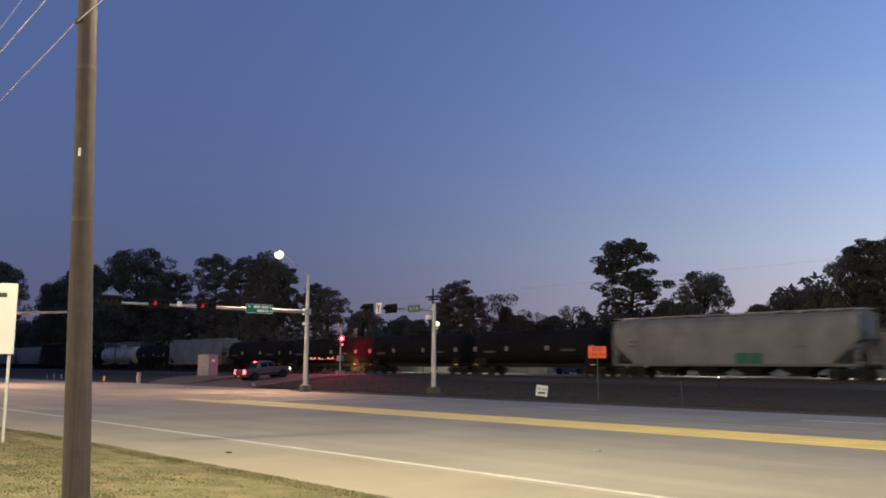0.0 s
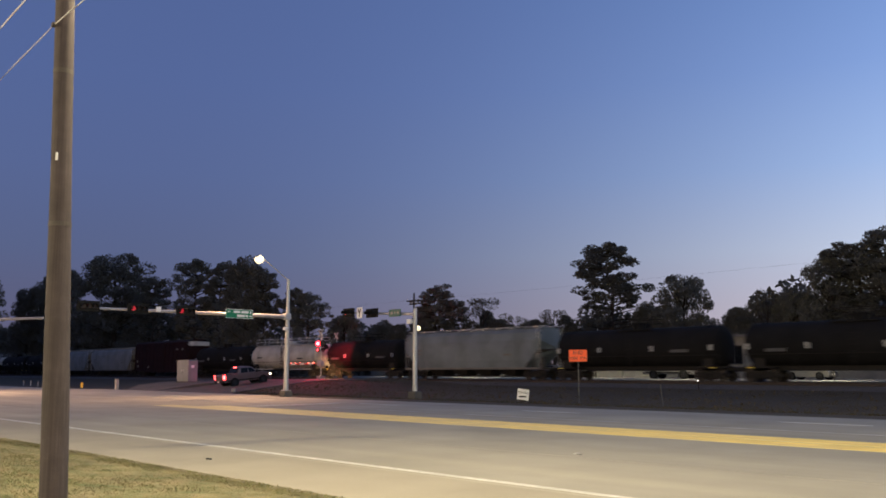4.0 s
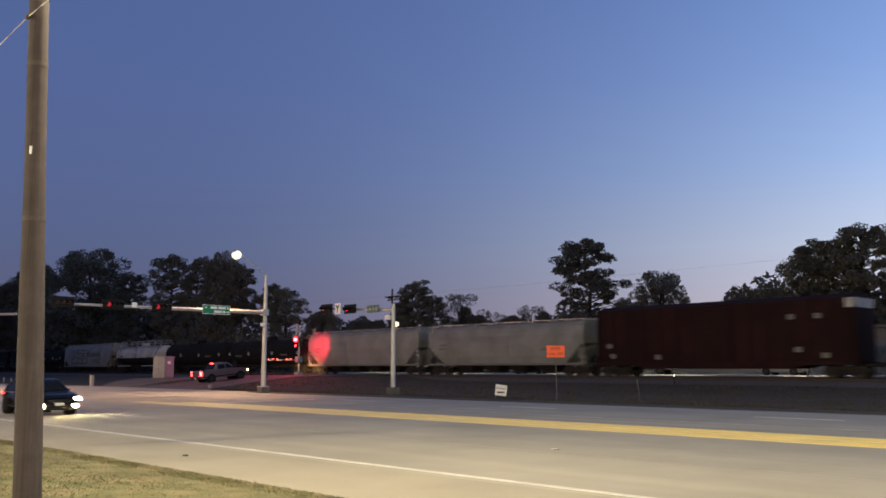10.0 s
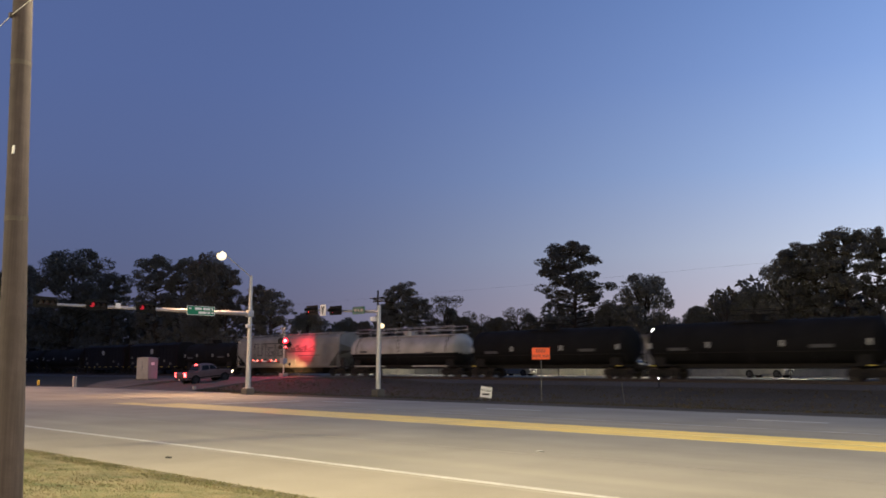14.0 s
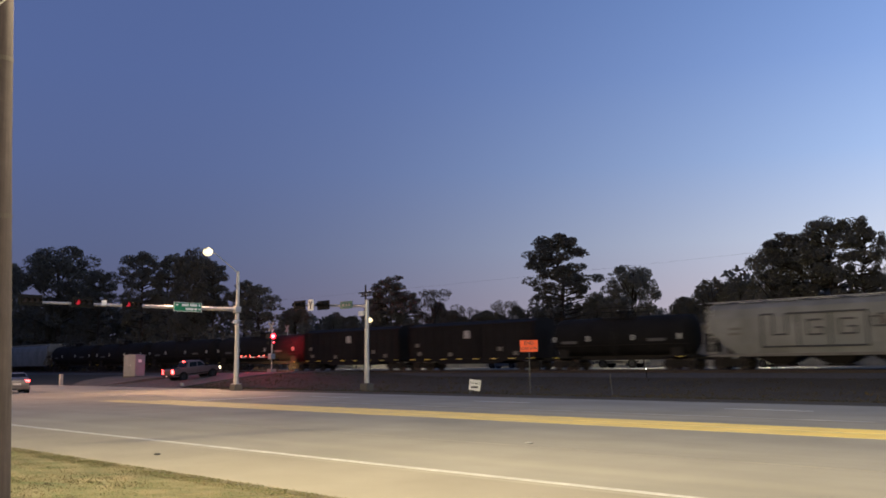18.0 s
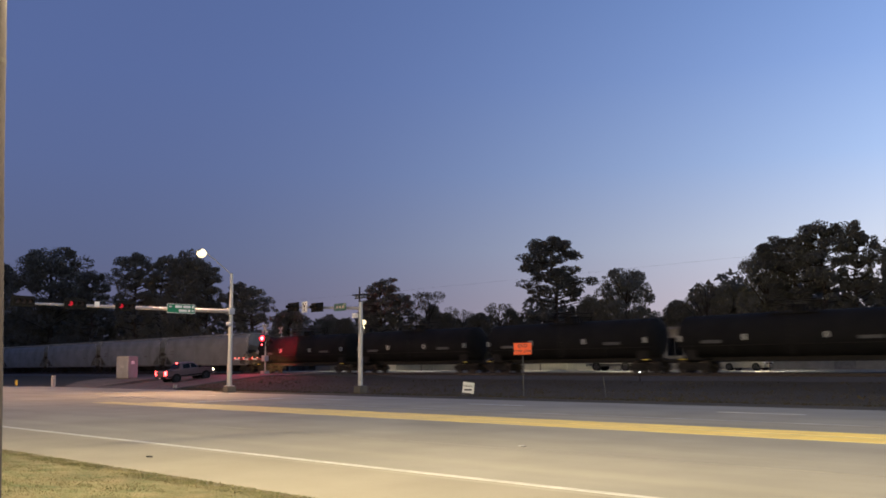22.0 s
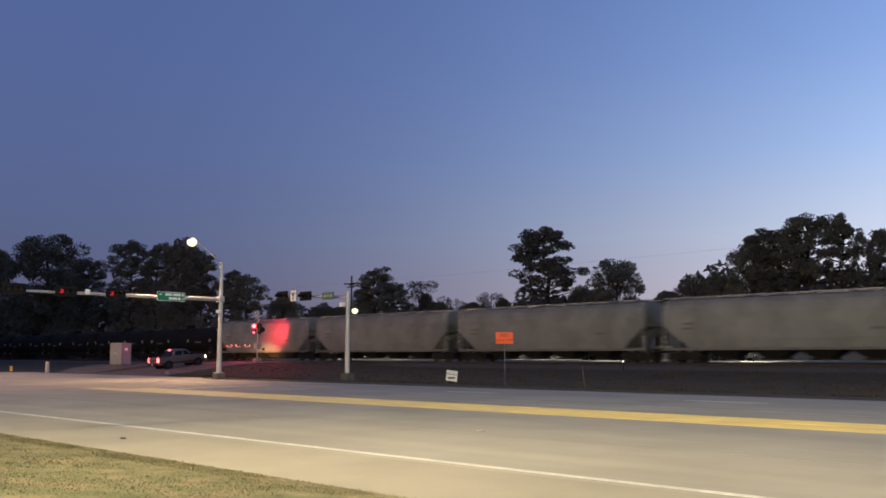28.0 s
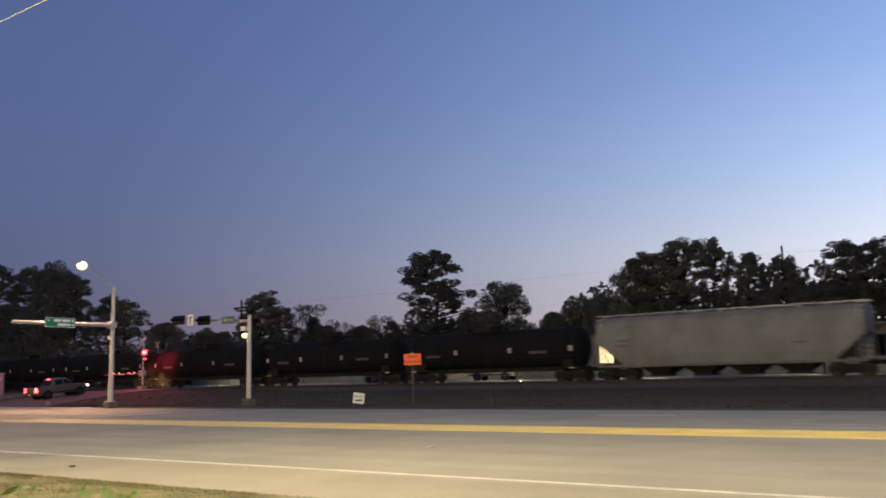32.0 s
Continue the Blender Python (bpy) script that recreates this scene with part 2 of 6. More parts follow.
M["post_grey"] = mat("post_grey", (0.13, 0.13, 0.125), 0.7, 0.2, (0.09, 0.09, 0.085), 6)
# hopper ends: the shade of the open end is put into this darker colour
M["end_shade"] = mat("end_shade", (0.055, 0.05, 0.045), 0.85, 0, (0.09, 0.078, 0.066), 2.0, 8, stain=0.3)
M["apron"] = mat("apron", (0.125, 0.110, 0.094), 0.9, 0, (0.09, 0.079, 0.068), 0.8, 8, 0.3, 30, stain=0.25)
# darker copy of green_sign: the second sign's weaker light is put into its colour
M["green_sign_dim"] = mat("green_sign_dim", (0.001, 0.10, 0.075), 0.5, 0, (0.002, 0.08, 0.06), 4)
M["board"] = mat("board", (0.56, 0.56, 0.555), 0.6, 0, (0.50, 0.50, 0.495), 2, 6, stain=0.1)
M["gate_red"] = mat("gate_red", (0.55, 0.02, 0.02), 0.5)
M["gate_lamp"] = mat("gate_lamp", (0.6, 0.02, 0.02), 0.3, emit=10, emit_colour=(1, 0.12, 0.08))
M["cabinet_grey"] = mat("cabinet_grey", (0.25, 0.26, 0.265), 0.6, 0.1, (0.21, 0.215, 0.22), 2, 6, stain=0.15)
M["marker_yellow"] = mat("marker_yellow", (0.75, 0.5, 0.06), 0.6)
M["pole_band"] = mat("pole_band", (0.075, 0.062, 0.055), 0.8, 0.1, (0.05, 0.042, 0.038), 8)
M["cable"] = mat("cable", (0.62, 0.62, 0.62), 0.45, 0.5)
M["paint_faint"] = mat("paint_faint", (0.42, 0.41, 0.39), 0.7, 0, (0.30, 0.29, 0.27), 2, 8, stain=0.3, stain_scale=0.5)
M["joint"] = mat("joint", (0.24, 0.225, 0.19), 0.9, 0, (0.34, 0.32, 0.26), 0.5, spread=0.2)
M["rubber"] = mat("rubber", (0.03, 0.03, 0.03), 0.9, 0, (0.05, 0.048, 0.045), 8)
M["weed"] = mat("weed", (0.058, 0.046, 0.023), 0.95, 0, (0.074, 0.056, 0.028), 0.6, 6)


def grained(m, sx, sz, lo, hi):
    """Long upright grain lines and checks in the wood."""
    n, l = m.node_tree.nodes, m.node_tree.links
    b = n["Principled BSDF"]
    src = b.inputs["Base Color"].links[0].from_socket
    co = n.new("ShaderNodeTexCoord")
    mp = n.new("ShaderNodeMapping")
    mp.inputs["Scale"].default_value = (sx, sx, sz)
    l.new(co.outputs["Object"], mp.inputs["Vector"])
    nz = n.new("ShaderNodeTexNoise")
    nz.inputs["Scale"].default_value, nz.inputs["Detail"].default_value = 1.0, 6
    l.new(mp.outputs[0], nz.inputs["Vector"])
    rp = n.new("ShaderNodeValToRGB")
    rp.color_ramp.elements[0].position, rp.color_ramp.elements[1].position = 0.36, 0.62
    rp.color_ramp.elements[0].color, rp.color_ramp.elements[1].color = (lo, lo, lo, 1), (hi, hi, hi, 1)
    l.new(nz.outputs["Fac"], rp.inputs["Fac"])
    mx = n.new("ShaderNodeMix")
    mx.data_type, mx.blend_type = "RGBA", "MULTIPLY"
    mx.inputs[0].default_value = 1.0
    l.new(src, mx.inputs[6])
    l.new(rp.outputs["Color"], mx.inputs[7])
    l.new(mx.outputs[2], b.inputs["Base Color"])


grained(M["pole_wood"], 45, 0.9, 0.82, 1.1)


# ---- mesh helpers ----
def mesh_of(name, bm, material, smooth=False):
    me = bpy.data.meshes.new(name)
    bm.normal_update()
    bm.to_mesh(me)
    bm.free()
    for m in material if isinstance(material, (list, tuple)) else [material]:
        me.materials.append(m)
    if smooth:
        for p in me.polygons:
            p.use_smooth = True
        me.set_sharp_from_angle(angle=radians(32))
    return me


def part(name, bm, material, parent, label="", smooth=False):
    ob = new(name, mesh_of(name, bm, material, smooth))
    ob.parent = parent
    if label:
        ob["label"] = label
    return ob


def thing(name, label, category, m=None, group="", kind=""):
    ob = new(name)
    if m is not None:
        ob.matrix_basis = m
    return tagged(ob, label, category, group, kind)


def solo(name, bm, material, label, category, m=None, group="", kind="", smooth=False):
    ob = new(name, mesh_of(name, bm, material, smooth))
    if m is not None:
        ob.matrix_basis = m
    return tagged(ob, label, category, group, kind)


def box(bm, x0, x1, y0, y1, z0, z1, bevel=0.0, m=None):
    r = bmesh.ops.create_cube(bm, size=1.0)
    vs = r["verts"]
    for v in vs:
        v.co = Vector(((x0 + x1) / 2 + v.co.x * (x1 - x0), (y0 + y1) / 2 + v.co.y * (y1 - y0), (z0 + z1) / 2 + v.co.z * (z1 - z0)))
    if m is not None:
        bmesh.ops.transform(bm, matrix=m, verts=vs)
    if bevel:
        es = list({e for v in vs for e in v.link_edges})
        bmesh.ops.bevel(bm, geom=es, offset=bevel, segments=1, affect="EDGES")
    return vs


def tube(bm, p, q, r0, r1=None, seg=10, caps=True):
    p, q = Vector(p), Vector(q)
    r1 = r0 if r1 is None else r1
    d = q - p
    rot = d.to_track_quat("Z", "Y").to_matrix().to_4x4()
    m = Matrix.Translation((p + q) / 2) @ rot
    return bmesh.ops.create_cone(bm, cap_ends=caps, cap_tris=False, segments=seg, radius1=r0, radius2=r1, depth=d.length, matrix=m)["verts"]


def ball(bm, c, r, sx=1, sy=1, sz=1, sub=2):
    return bmesh.ops.create_icosphere(bm, subdivisions=sub, radius=1, matrix=Matrix.Translation(c) @ Matrix.Diagonal((r * sx, r * sy, r * sz, 1)))["verts"]


def paint_faces(verts, index):
    """Gives the faces of these vertices another material slot."""
    for v in verts:
        for f in v.link_faces:
            f.material_index = index


def prism(bm, outline, y0, y1):
    """An outline in x and z, drawn out along y."""
    a = [bm.verts.new((x, y0, z)) for x, z in outline]
    b = [bm.verts.new((x, y1, z)) for x, z in outline]
    n = len(outline)
    bm.faces.new(a)
    bm.faces.new(b[::-1])
    for i in range(n):
        bm.faces.new((a[i], b[i], b[(i + 1) % n], a[(i + 1) % n]))
    bmesh.ops.recalc_face_normals(bm, faces=bm.faces)


def prism_x(bm, outline, x0, x1):
    """An outline in y and z, drawn out along x."""
    a = [bm.verts.new((x0, y, z)) for y, z in outline]
    b = [bm.verts.new((x1, y, z)) for y, z in outline]
    n = len(outline)
    bm.faces.new(a)
    bm.faces.new(b[::-1])
    for i in range(n):
        bm.faces.new((a[i], b[i], b[(i + 1) % n], a[(i + 1) % n]))
    bmesh.ops.recalc_face_normals(bm, faces=bm.faces)


def sweep(bm, pts, r, seg=6):
    """One continuous round bar through the points."""
    pts = [Vector(p) for p in pts]
    rings = []
    for i, p in enumerate(pts):
        d = (pts[min(i + 1, len(pts) - 1)] - pts[max(i - 1, 0)]).normalized()
        u = d.cross(Vector((0.3, 0.1, 1.0))).normalized()
        v = d.cross(u)
        rings.append([bm.verts.new(p + (u * math.cos(2 * math.pi * k / seg) + v * math.sin(2 * math.pi * k / seg)) * r) for k in range(seg)])
    for a, b in zip(rings, rings[1:]):
        for k in range(seg):
            bm.faces.new((a[k], a[(k + 1) % seg], b[(k + 1) % seg], b[k]))
    bm.faces.new(rings[0][::-1])
    bm.faces.new(rings[-1])
    bmesh.ops.recalc_face_normals(bm, faces=bm.faces)


def text_mesh(name, words, size, material, parent, m, label="", depth=0.004):
    cu = bpy.data.curves.new(name, "FONT")
    cu.body, cu.size, cu.align_x, cu.align_y, cu.extrude = words, size, "CENTER", "CENTER", depth
    tmp = bpy.data.objects.new(name, cu)
    scene.collection.objects.link(tmp)
    me = bpy.data.meshes.new_from_object(tmp.evaluated_get(bpy.context.evaluated_depsgraph_get()))
    bpy.data.objects.remove(tmp)
    me.materials.clear()
    me.materials.append(material)
    ob = new(name, me)
    ob.parent = parent
    ob.matrix_basis = m
    if label:
        ob["label"] = label
    return ob


# ---- ground, roads, track ----
ROAD_NEAR, WHITE_Y, YELLOW_Y, ROAD_FAR = 7.9, 10.88, 22.15, 36.0
TRACK_X, TRACK_Y, RAIL_Z, TRACK_TURN = -45.0, 59.3, 0.98, -1.75  # the track runs on a slight slant to the road
XST = -73.0  # middle of the side street


def step(a, b, v):
    u = min(1, max(0, (v - a) / (b - a)))
    return u * u * (3 - 2 * u)


def street_z(y):
    return 0.005 + 0.95 * step(36, 50, y)


def track_off(x):
    """How far the slanting track lies from its middle line at x."""
    return max(-5.0, min(7.0, math.tan(radians(TRACK_TURN)) * (x - TRACK_X)))


def on_track(u, y=0.0, z=0.0):
    return pose(TRACK_X, TRACK_Y, 0, 0, 0, TRACK_TURN) @ pose(u, y, z)


def ground_z(x, y):
    if y < ROAD_NEAR:
        z = 0.02 + 0.26 * step(ROAD_NEAR, 3.5, y)
    elif y < ROAD_FAR:
        z = -0.06
    else:
        z = 0.02 - 0.18 * step(36.5, 39, y) + 0.22 * step(40, 46, y) + 0.44 * step(46, 55.5 + track_off(x), y)
        u = abs(x - XST) / 14.0
        w = math.exp(-u ** 4) * step(66, 62, y)
        z = z * (1 - w) + (street_z(y) - 0.09) * w
        if y > 63:
            z -= 0.1 * step(63, 70, y)
    z += 0.03 * noise.noise((x * 0.35, y * 0.35, 0)) * (0 if ROAD_NEAR - 0.6 < y < ROAD_FAR + 0.6 else 1)
    return z


def grid_lines(stops):
    out = []
    for a, b, d in stops:
        n = max(1, round((b - a) / d))
        out += [a + (b - a) * i / n for i in range(n)]
    return out + [stops[-1][1]]


xs = grid_lines([(-2500, -400, 150), (-400, -120, 10), (-120, 30, 2.0), (30, 400, 15), (400, 2500, 150)])
ys = grid_lines([(-1500, -60, 120), (-60, 3, 5), (3, 7.9, 0.7), (7.9, 36, 7), (36, 64, 1.0), (64, 120, 8), (120, 2500, 170)])
gv = [(x, y, ground_z(x, y)) for y in ys for x in xs]
nx = len(xs)
gf = [(j * nx + i, j * nx + i + 1, (j + 1) * nx + i + 1, (j + 1) * nx + i) for j in range(len(ys) - 1) for i in range(nx - 1)]
me = bpy.data.meshes.new("ground")
me.from_pydata(gv, [], gf)
me.materials.append(M["grass_ground"])
me.materials.append(M["field"])
for p in me.polygons:
    p.use_smooth = True
    p.material_index = 1 if p.center.y > 20 else 0
tagged(new("ground", me), "patchy grass verge and dark field beside the road", "ground", kind="structure")


def strip(name, material, label, x0, x1, y0, y1, z, category="road", thick=0.05):
    bm = bmesh.new()
    box(bm, x0, x1, y0, y1, z - thick, z)
    return solo(name, bm, material, label, category, kind="structure")


strip("road", M["concrete_road"], "wide worn concrete highway lit by street lamps", -1500, 1500, WHITE_Y - 0.3, ROAD_FAR, 0.0)
strip("shoulder", M["shoulder"], "pale concrete road shoulder beside the grass", -1500, 1500, ROAD_NEAR, WHITE_Y - 0.3, 0.0)
strip("edge_line", M["paint_white"], "worn white edge line on concrete", -900, 600, WHITE_Y - 0.08, WHITE_Y + 0.08, 0.006, "marking", 0.01)
for y0, y1 in ((YELLOW_Y - 1.25, YELLOW_Y - 0.06), (YELLOW_Y + 0.06, YELLOW_Y + 1.25)):
    strip("centre_line", M["paint_yellow"], "thick yellow centre marking, worn away towards the crossing", -45 if y0 < YELLOW_Y else -42, 600, y0, y1, 0.006, "marking", 0.01)
strip("stop_line", M["paint_white"], "worn white stop line across the lanes", -40.3, -39.9, 23.9, 29.8, 0.006, "marking", 0.01)
strip("lane_line", M["paint_faint"], "faint worn white lane line", -58, 600, 26.05, 26.25, 0.006, "marking", 0.01)
for i in range(26):
    x = -63.0 + i * 12.2
    strip("lane_dash", M["paint_white"], "short white lane dash", x, x + 3.2, 30.2, 30.36, 0.006, "marking", 0.01)
strip("joint", M["joint"], "dark lengthwise joint in the concrete", -400, 300, 15.1, 15.13, 0.004, "marking", 0.01)
# side street up to the crossing
bm = bmesh.new()
rows_y = [35.9 + i * 1.0 for i in range(0, 25)]
prev = None
for y in rows_y:
    w = 5.5 + 5.0 * math.exp(-(y - 36) / 2.2)
    z = 0.005 + 0.95 * step(36, 50, y)
    cur = [bm.verts.new((XST - w, y, z)), bm.verts.new((XST, y, z + 0.03)), bm.verts.new((XST + w, y, z))]
    if prev:
        bm.faces.new((prev[0], prev[1], cur[1], cur[0]))
        bm.faces.new((prev[1], prev[2], cur[2], cur[1]))
    prev = cur
geo = bmesh.ops.extrude_face_region(bm, geom=bm.faces[:])
for v in geo["geom"]:
    if isinstance(v, bmesh.types.BMVert):
        v.co.z -= 0.25
bmesh.ops.recalc_face_normals(bm, faces=bm.faces)
solo("side_street", bm, M["apron"], "grey side street rising to the rail crossing", "road", kind="structure")

# bare mound beside the side street, under the cabinet
bm = bmesh.new()
prev = None
for y, xl, z in ((36.1, -82.5, 0.0), (37.5, -86.0, 0.12), (39.5, -88.2, 0.38), (42.0, -89.0, 0.66), (45.0, -88.8, 0.74), (50.0, -87.5, 0.8), (55.0, -84.0, 0.8)):
    cur = [bm.verts.new((xl - 1.6, y, z - 0.45)), bm.verts.new((xl, y, z)), bm.verts.new((-82.0, y, z + 0.02)), bm.verts.new((XST - 5.4, y, max(z, street_z(y)) - 0.02))]
    if prev:
        for k in range(3):
            bm.faces.new((prev[k], prev[k + 1], cur[k + 1], cur[k]))
    prev = cur
geo = bmesh.ops.extrude_face_region(bm, geom=bm.faces[:])
for v in geo["geom"]:
    if isinstance(v, bmesh.types.BMVert):
        v.co.z -= 0.6
bmesh.ops.recalc_face_normals(bm, faces=bm.faces)
solo("bank", bm, M["apron"], "bare sandy mound beside the side street", "ground", kind="structure", smooth=True)

# track bed
bm = bmesh.new()
prism_x(bm, [(-3.6, 0.4), (-1.7, RAIL_Z - 0.2), (1.7, RAIL_Z - 0.2), (3.6, 0.4)], -1200, 1200)
solo("track_bed", bm, M["ballast"], "dark stone ballast bed of the railway", "ballast", on_track(0), kind="structure")
for dy in (-0.75, 0.75):
    bm = bmesh.new()
    box(bm, -1200, 1200, dy - 0.07, dy + 0.07, RAIL_Z - 0.2, RAIL_Z - 0.15)
    box(bm, -1200, 1200, dy - 0.012, dy + 0.012, RAIL_Z - 0.15, RAIL_Z - 0.035)
    box(bm, -1200, 1200, dy - 0.036, dy + 0.036, RAIL_Z - 0.035, RAIL_Z - 0.004)
    solo("rail", bm, M["rail"], "rusty steel rail on wooden ties", "rail", on_track(0), kind="structure")

V = np.array([(x, y, z) for x in (-0.115, 0.115) for y in (-1.3, 1.3) for z in (-0.16, 0.0)])
F = np.array([(0, 1, 3, 2), (4, 6, 7, 5), (0, 4, 5, 1), (2, 3, 7, 6), (1, 5, 7, 3)])
V_all = np.concatenate([V + (-130 + 0.58 * i, 0.04 * math.sin(i * 2.7), RAIL_Z - 0.185) for i in range(330)])
F_all = np.concatenate([F + 8 * i for i in range(330)])
me = bpy.data.meshes.new("ties")
me.from_pydata(V_all.tolist(), [], F_all.tolist())
me.materials.append(M["tie"])
tagged(new("ties", me), "dark wooden ties in the ballast under the rails", "railway tie", kind="stuff").matrix_basis = on_track(0)

# bits on the road
bm = bmesh.new()
box(bm, -0.065, 0.065, -0.035, 0.035, 0.0, 0.03, 0.01)
solo("tyre_scrap", bm, M["rubber"], "small black scrap on the shoulder", "litter", pose(-16.88, 9.16, 0.002, 0, 0, 20))
rb = thing("road_stud", "small pale reflective road stud", "road stud", pose(-12.08, 15.66, 0.0))
bm = bmesh.new()
box(bm, -0.06, 0.06, -0.05, 0.05, 0.0, 0.02, 0.006)
part("body", bm, M["paint_white"], rb)
bm = bmesh.new()
box(bm, 0.03, 0.16, -0.06, -0.02, 0.0, 0.012, 0.004)
part("chip", bm, M["rubber"], rb)


# ---- railway wagons: each in its own space, x along the track, rear coupler at x = 0, rail top at z = 0 ----
M["hopper_grey"] = mat("hopper_grey", (0.245, 0.250, 0.236), 0.75, 0, (0.195, 0.195, 0.186), 0.8, 8, 0.05, 20, stain=0.3, stain_scale=0.5, per_object=0.08)
M["hopper_blue"] = mat("hopper_blue", (0.18, 0.21, 0.225), 0.75, 0, (0.145, 0.175, 0.19), 0.8, 8, 0.05, 20, stain=0.35, stain_scale=0.5)
M["tank_black"] = mat("tank_black", (0.0095, 0.0094, 0.0102), 0.9, 0, (0.0145, 0.0138, 0.0142), 0.9, 8, stain=0.3)
M["tank_white"] = mat("tank_white", (0.50, 0.49, 0.45), 0.6, 0, (0.38, 0.365, 0.33), 0.9, 8, stain=0.35, stain_scale=0.6)
M["box_red"] = mat("box_red", (0.024, 0.0075, 0.007), 0.8, 0, (0.017, 0.006, 0.0055), 0.9, 8, stain=0.4)
M["box_black"] = mat("box_black", (0.012, 0.0105, 0.011), 0.7, 0, (0.008, 0.0075, 0.008), 0.9, 8, stain=0.4)
M["under"] = mat("under", (0.017, 0.016, 0.015), 0.85, 0.0, (0.026, 0.023, 0.021), 4)
M["wheel"] = mat("wheel", (0.04, 0.034, 0.03), 0.6, 0.4, (0.025, 0.021, 0.019), 5)
M["spill"] = mat("spill", (0.27, 0.21, 0.155), 0.8, 0, (0.40, 0.36, 0.30), 2.2, 8, stain=0.2, stain_scale=1.5, spread=0.3)
M["grime"] = mat("grime", (0.11, 0.10, 0.09), 0.9, 0, (0.2, 0.19, 0.17), 3, 8)
M["placard"] = mat("placard", (0.42, 0.42, 0.40), 0.6, 0, (0.30, 0.30, 0.28), 5)
M["stencil"] = mat("stencil", (0.10, 0.10, 0.10), 0.8, 0, (0.05, 0.05, 0.05), 6, 8, spread=0.3)
M["reflector"] = mat("reflector", (0.8, 0.6, 0.1), 0.4)
M["graffiti"] = mat("graffiti", (0.05, 0.05, 0.055), 0.7)
M["graffiti_brown"] = mat("graffiti_brown", (0.15, 0.122, 0.108), 0.7)
M["green_patch"] = mat("green_patch", (0.03, 0.16, 0.08), 0.7)

for k in ("tank_black", "box_black", "box_red", "under"):
    M[k].node_tree.nodes["Principled BSDF"].inputs["Specular IOR Level"].default_value = 0.15

MESH = {}


def shared(key, make, material, smooth=False):
    """One mesh for all alike parts."""
    if key not in MESH:
        bm = bmesh.new()
        make(bm)
        MESH[key] = mesh_of(key.split("|")[0], bm, material, smooth)
    return MESH[key]


def put(name, me, parent, m, label=""):
    ob = new(name, me)
    ob.parent = parent
    ob.matrix_basis = m
    if label:
        ob["label"] = label
    return ob


def make_wheelset(bm):
    for s in (-1, 1):
        tube(bm, (0, s * 0.68, 0.46), (0, s * 0.81, 0.46), 0.46, seg=20)
        tube(bm, (0, s * 0.65, 0.46), (0, s * 0.68, 0.46), 0.485, seg=20)
        tube(bm, (0, s * 0.81, 0.46), (0, s * 0.95, 0.46), 0.14, seg=10)
    tube(bm, (0, -0.7, 0.46), (0, 0.7, 0.46), 0.085, seg=8)


def make_side_frame(bm):
    prism(bm, [(-1.2, 0.36), (-1.15, 0.66), (-0.5, 0.78), (0.5, 0.78), (1.15, 0.66), (1.2, 0.36), (0.95, 0.33), (0.55, 0.24), (-0.55, 0.24), (-0.95, 0.33)], -0.09, 0.09)
    for x in (-0.28, -0.09, 0.1, 0.29):
        tube(bm, (x, -0.12, 0.27), (x, -0.12, 0.6), 0.075, seg=8)


def make_bolster(bm):
    box(bm, -0.3, 0.3, -1.1, 1.1, 0.42, 0.78, 0.05)


def truck(parent, x):
    """A four-wheeled bogie."""
    tr = put("bogie", shared("bolster", make_bolster, M["under"]), parent, pose(x, 0, 0))
    for s in (-1, 1):
        put("side_frame", shared("side_frame", make_side_frame, M["under"]), tr, pose(0, s * 1.02, 0))
    for dx in (-0.87, 0.87):
        put("wheelset", shared("wheelset", make_wheelset, M["wheel"], False), tr, pose(dx, 0, 0), "steel wheels on an axle")
    return tr


def make_coupler(bm):
    box(bm, -0.55, 0.3, -0.11, 0.11, 0.76, 1.0, 0.03)
    box(bm, 0.2, 0.52, -0.17, 0.17, 0.73, 1.03, 0.05)


def running_gear(w, length):
    for x in (2.0, length - 2.0):
        truck(w, x)
    put("coupler", shared("coupler", make_coupler, M["under"]), w, pose(length - 0.45, 0, 0))
    put("coupler", shared("coupler", make_coupler, M["under"]), w, pose(0.45, 0, 0, 0, 0, 180))


def make_ladder(h):
    def f(bm):
        for dx in (-0.2, 0.2):
            tube(bm, (dx, 0, 0), (dx, 0, h), 0.022, seg=5)
        n = int(h / 0.34)
        for i in range(n):
            z = 0.15 + i * (h - 0.25) / max(1, n - 1)
            tube(bm, (-0.2, 0, z), (0.2, 0, z), 0.016, seg=5)
    return f


HOP_OUT = [(-1.38, 1.05), (-1.52, 1.75), (-1.58, 2.7), (-1.56, 3.55), (-1.40, 4.2), (-1.05, 4.55), (-0.5, 4.68)]
HOP_OUT = HOP_OUT + [(-y, z) for y, z in HOP_OUT[::-1]]


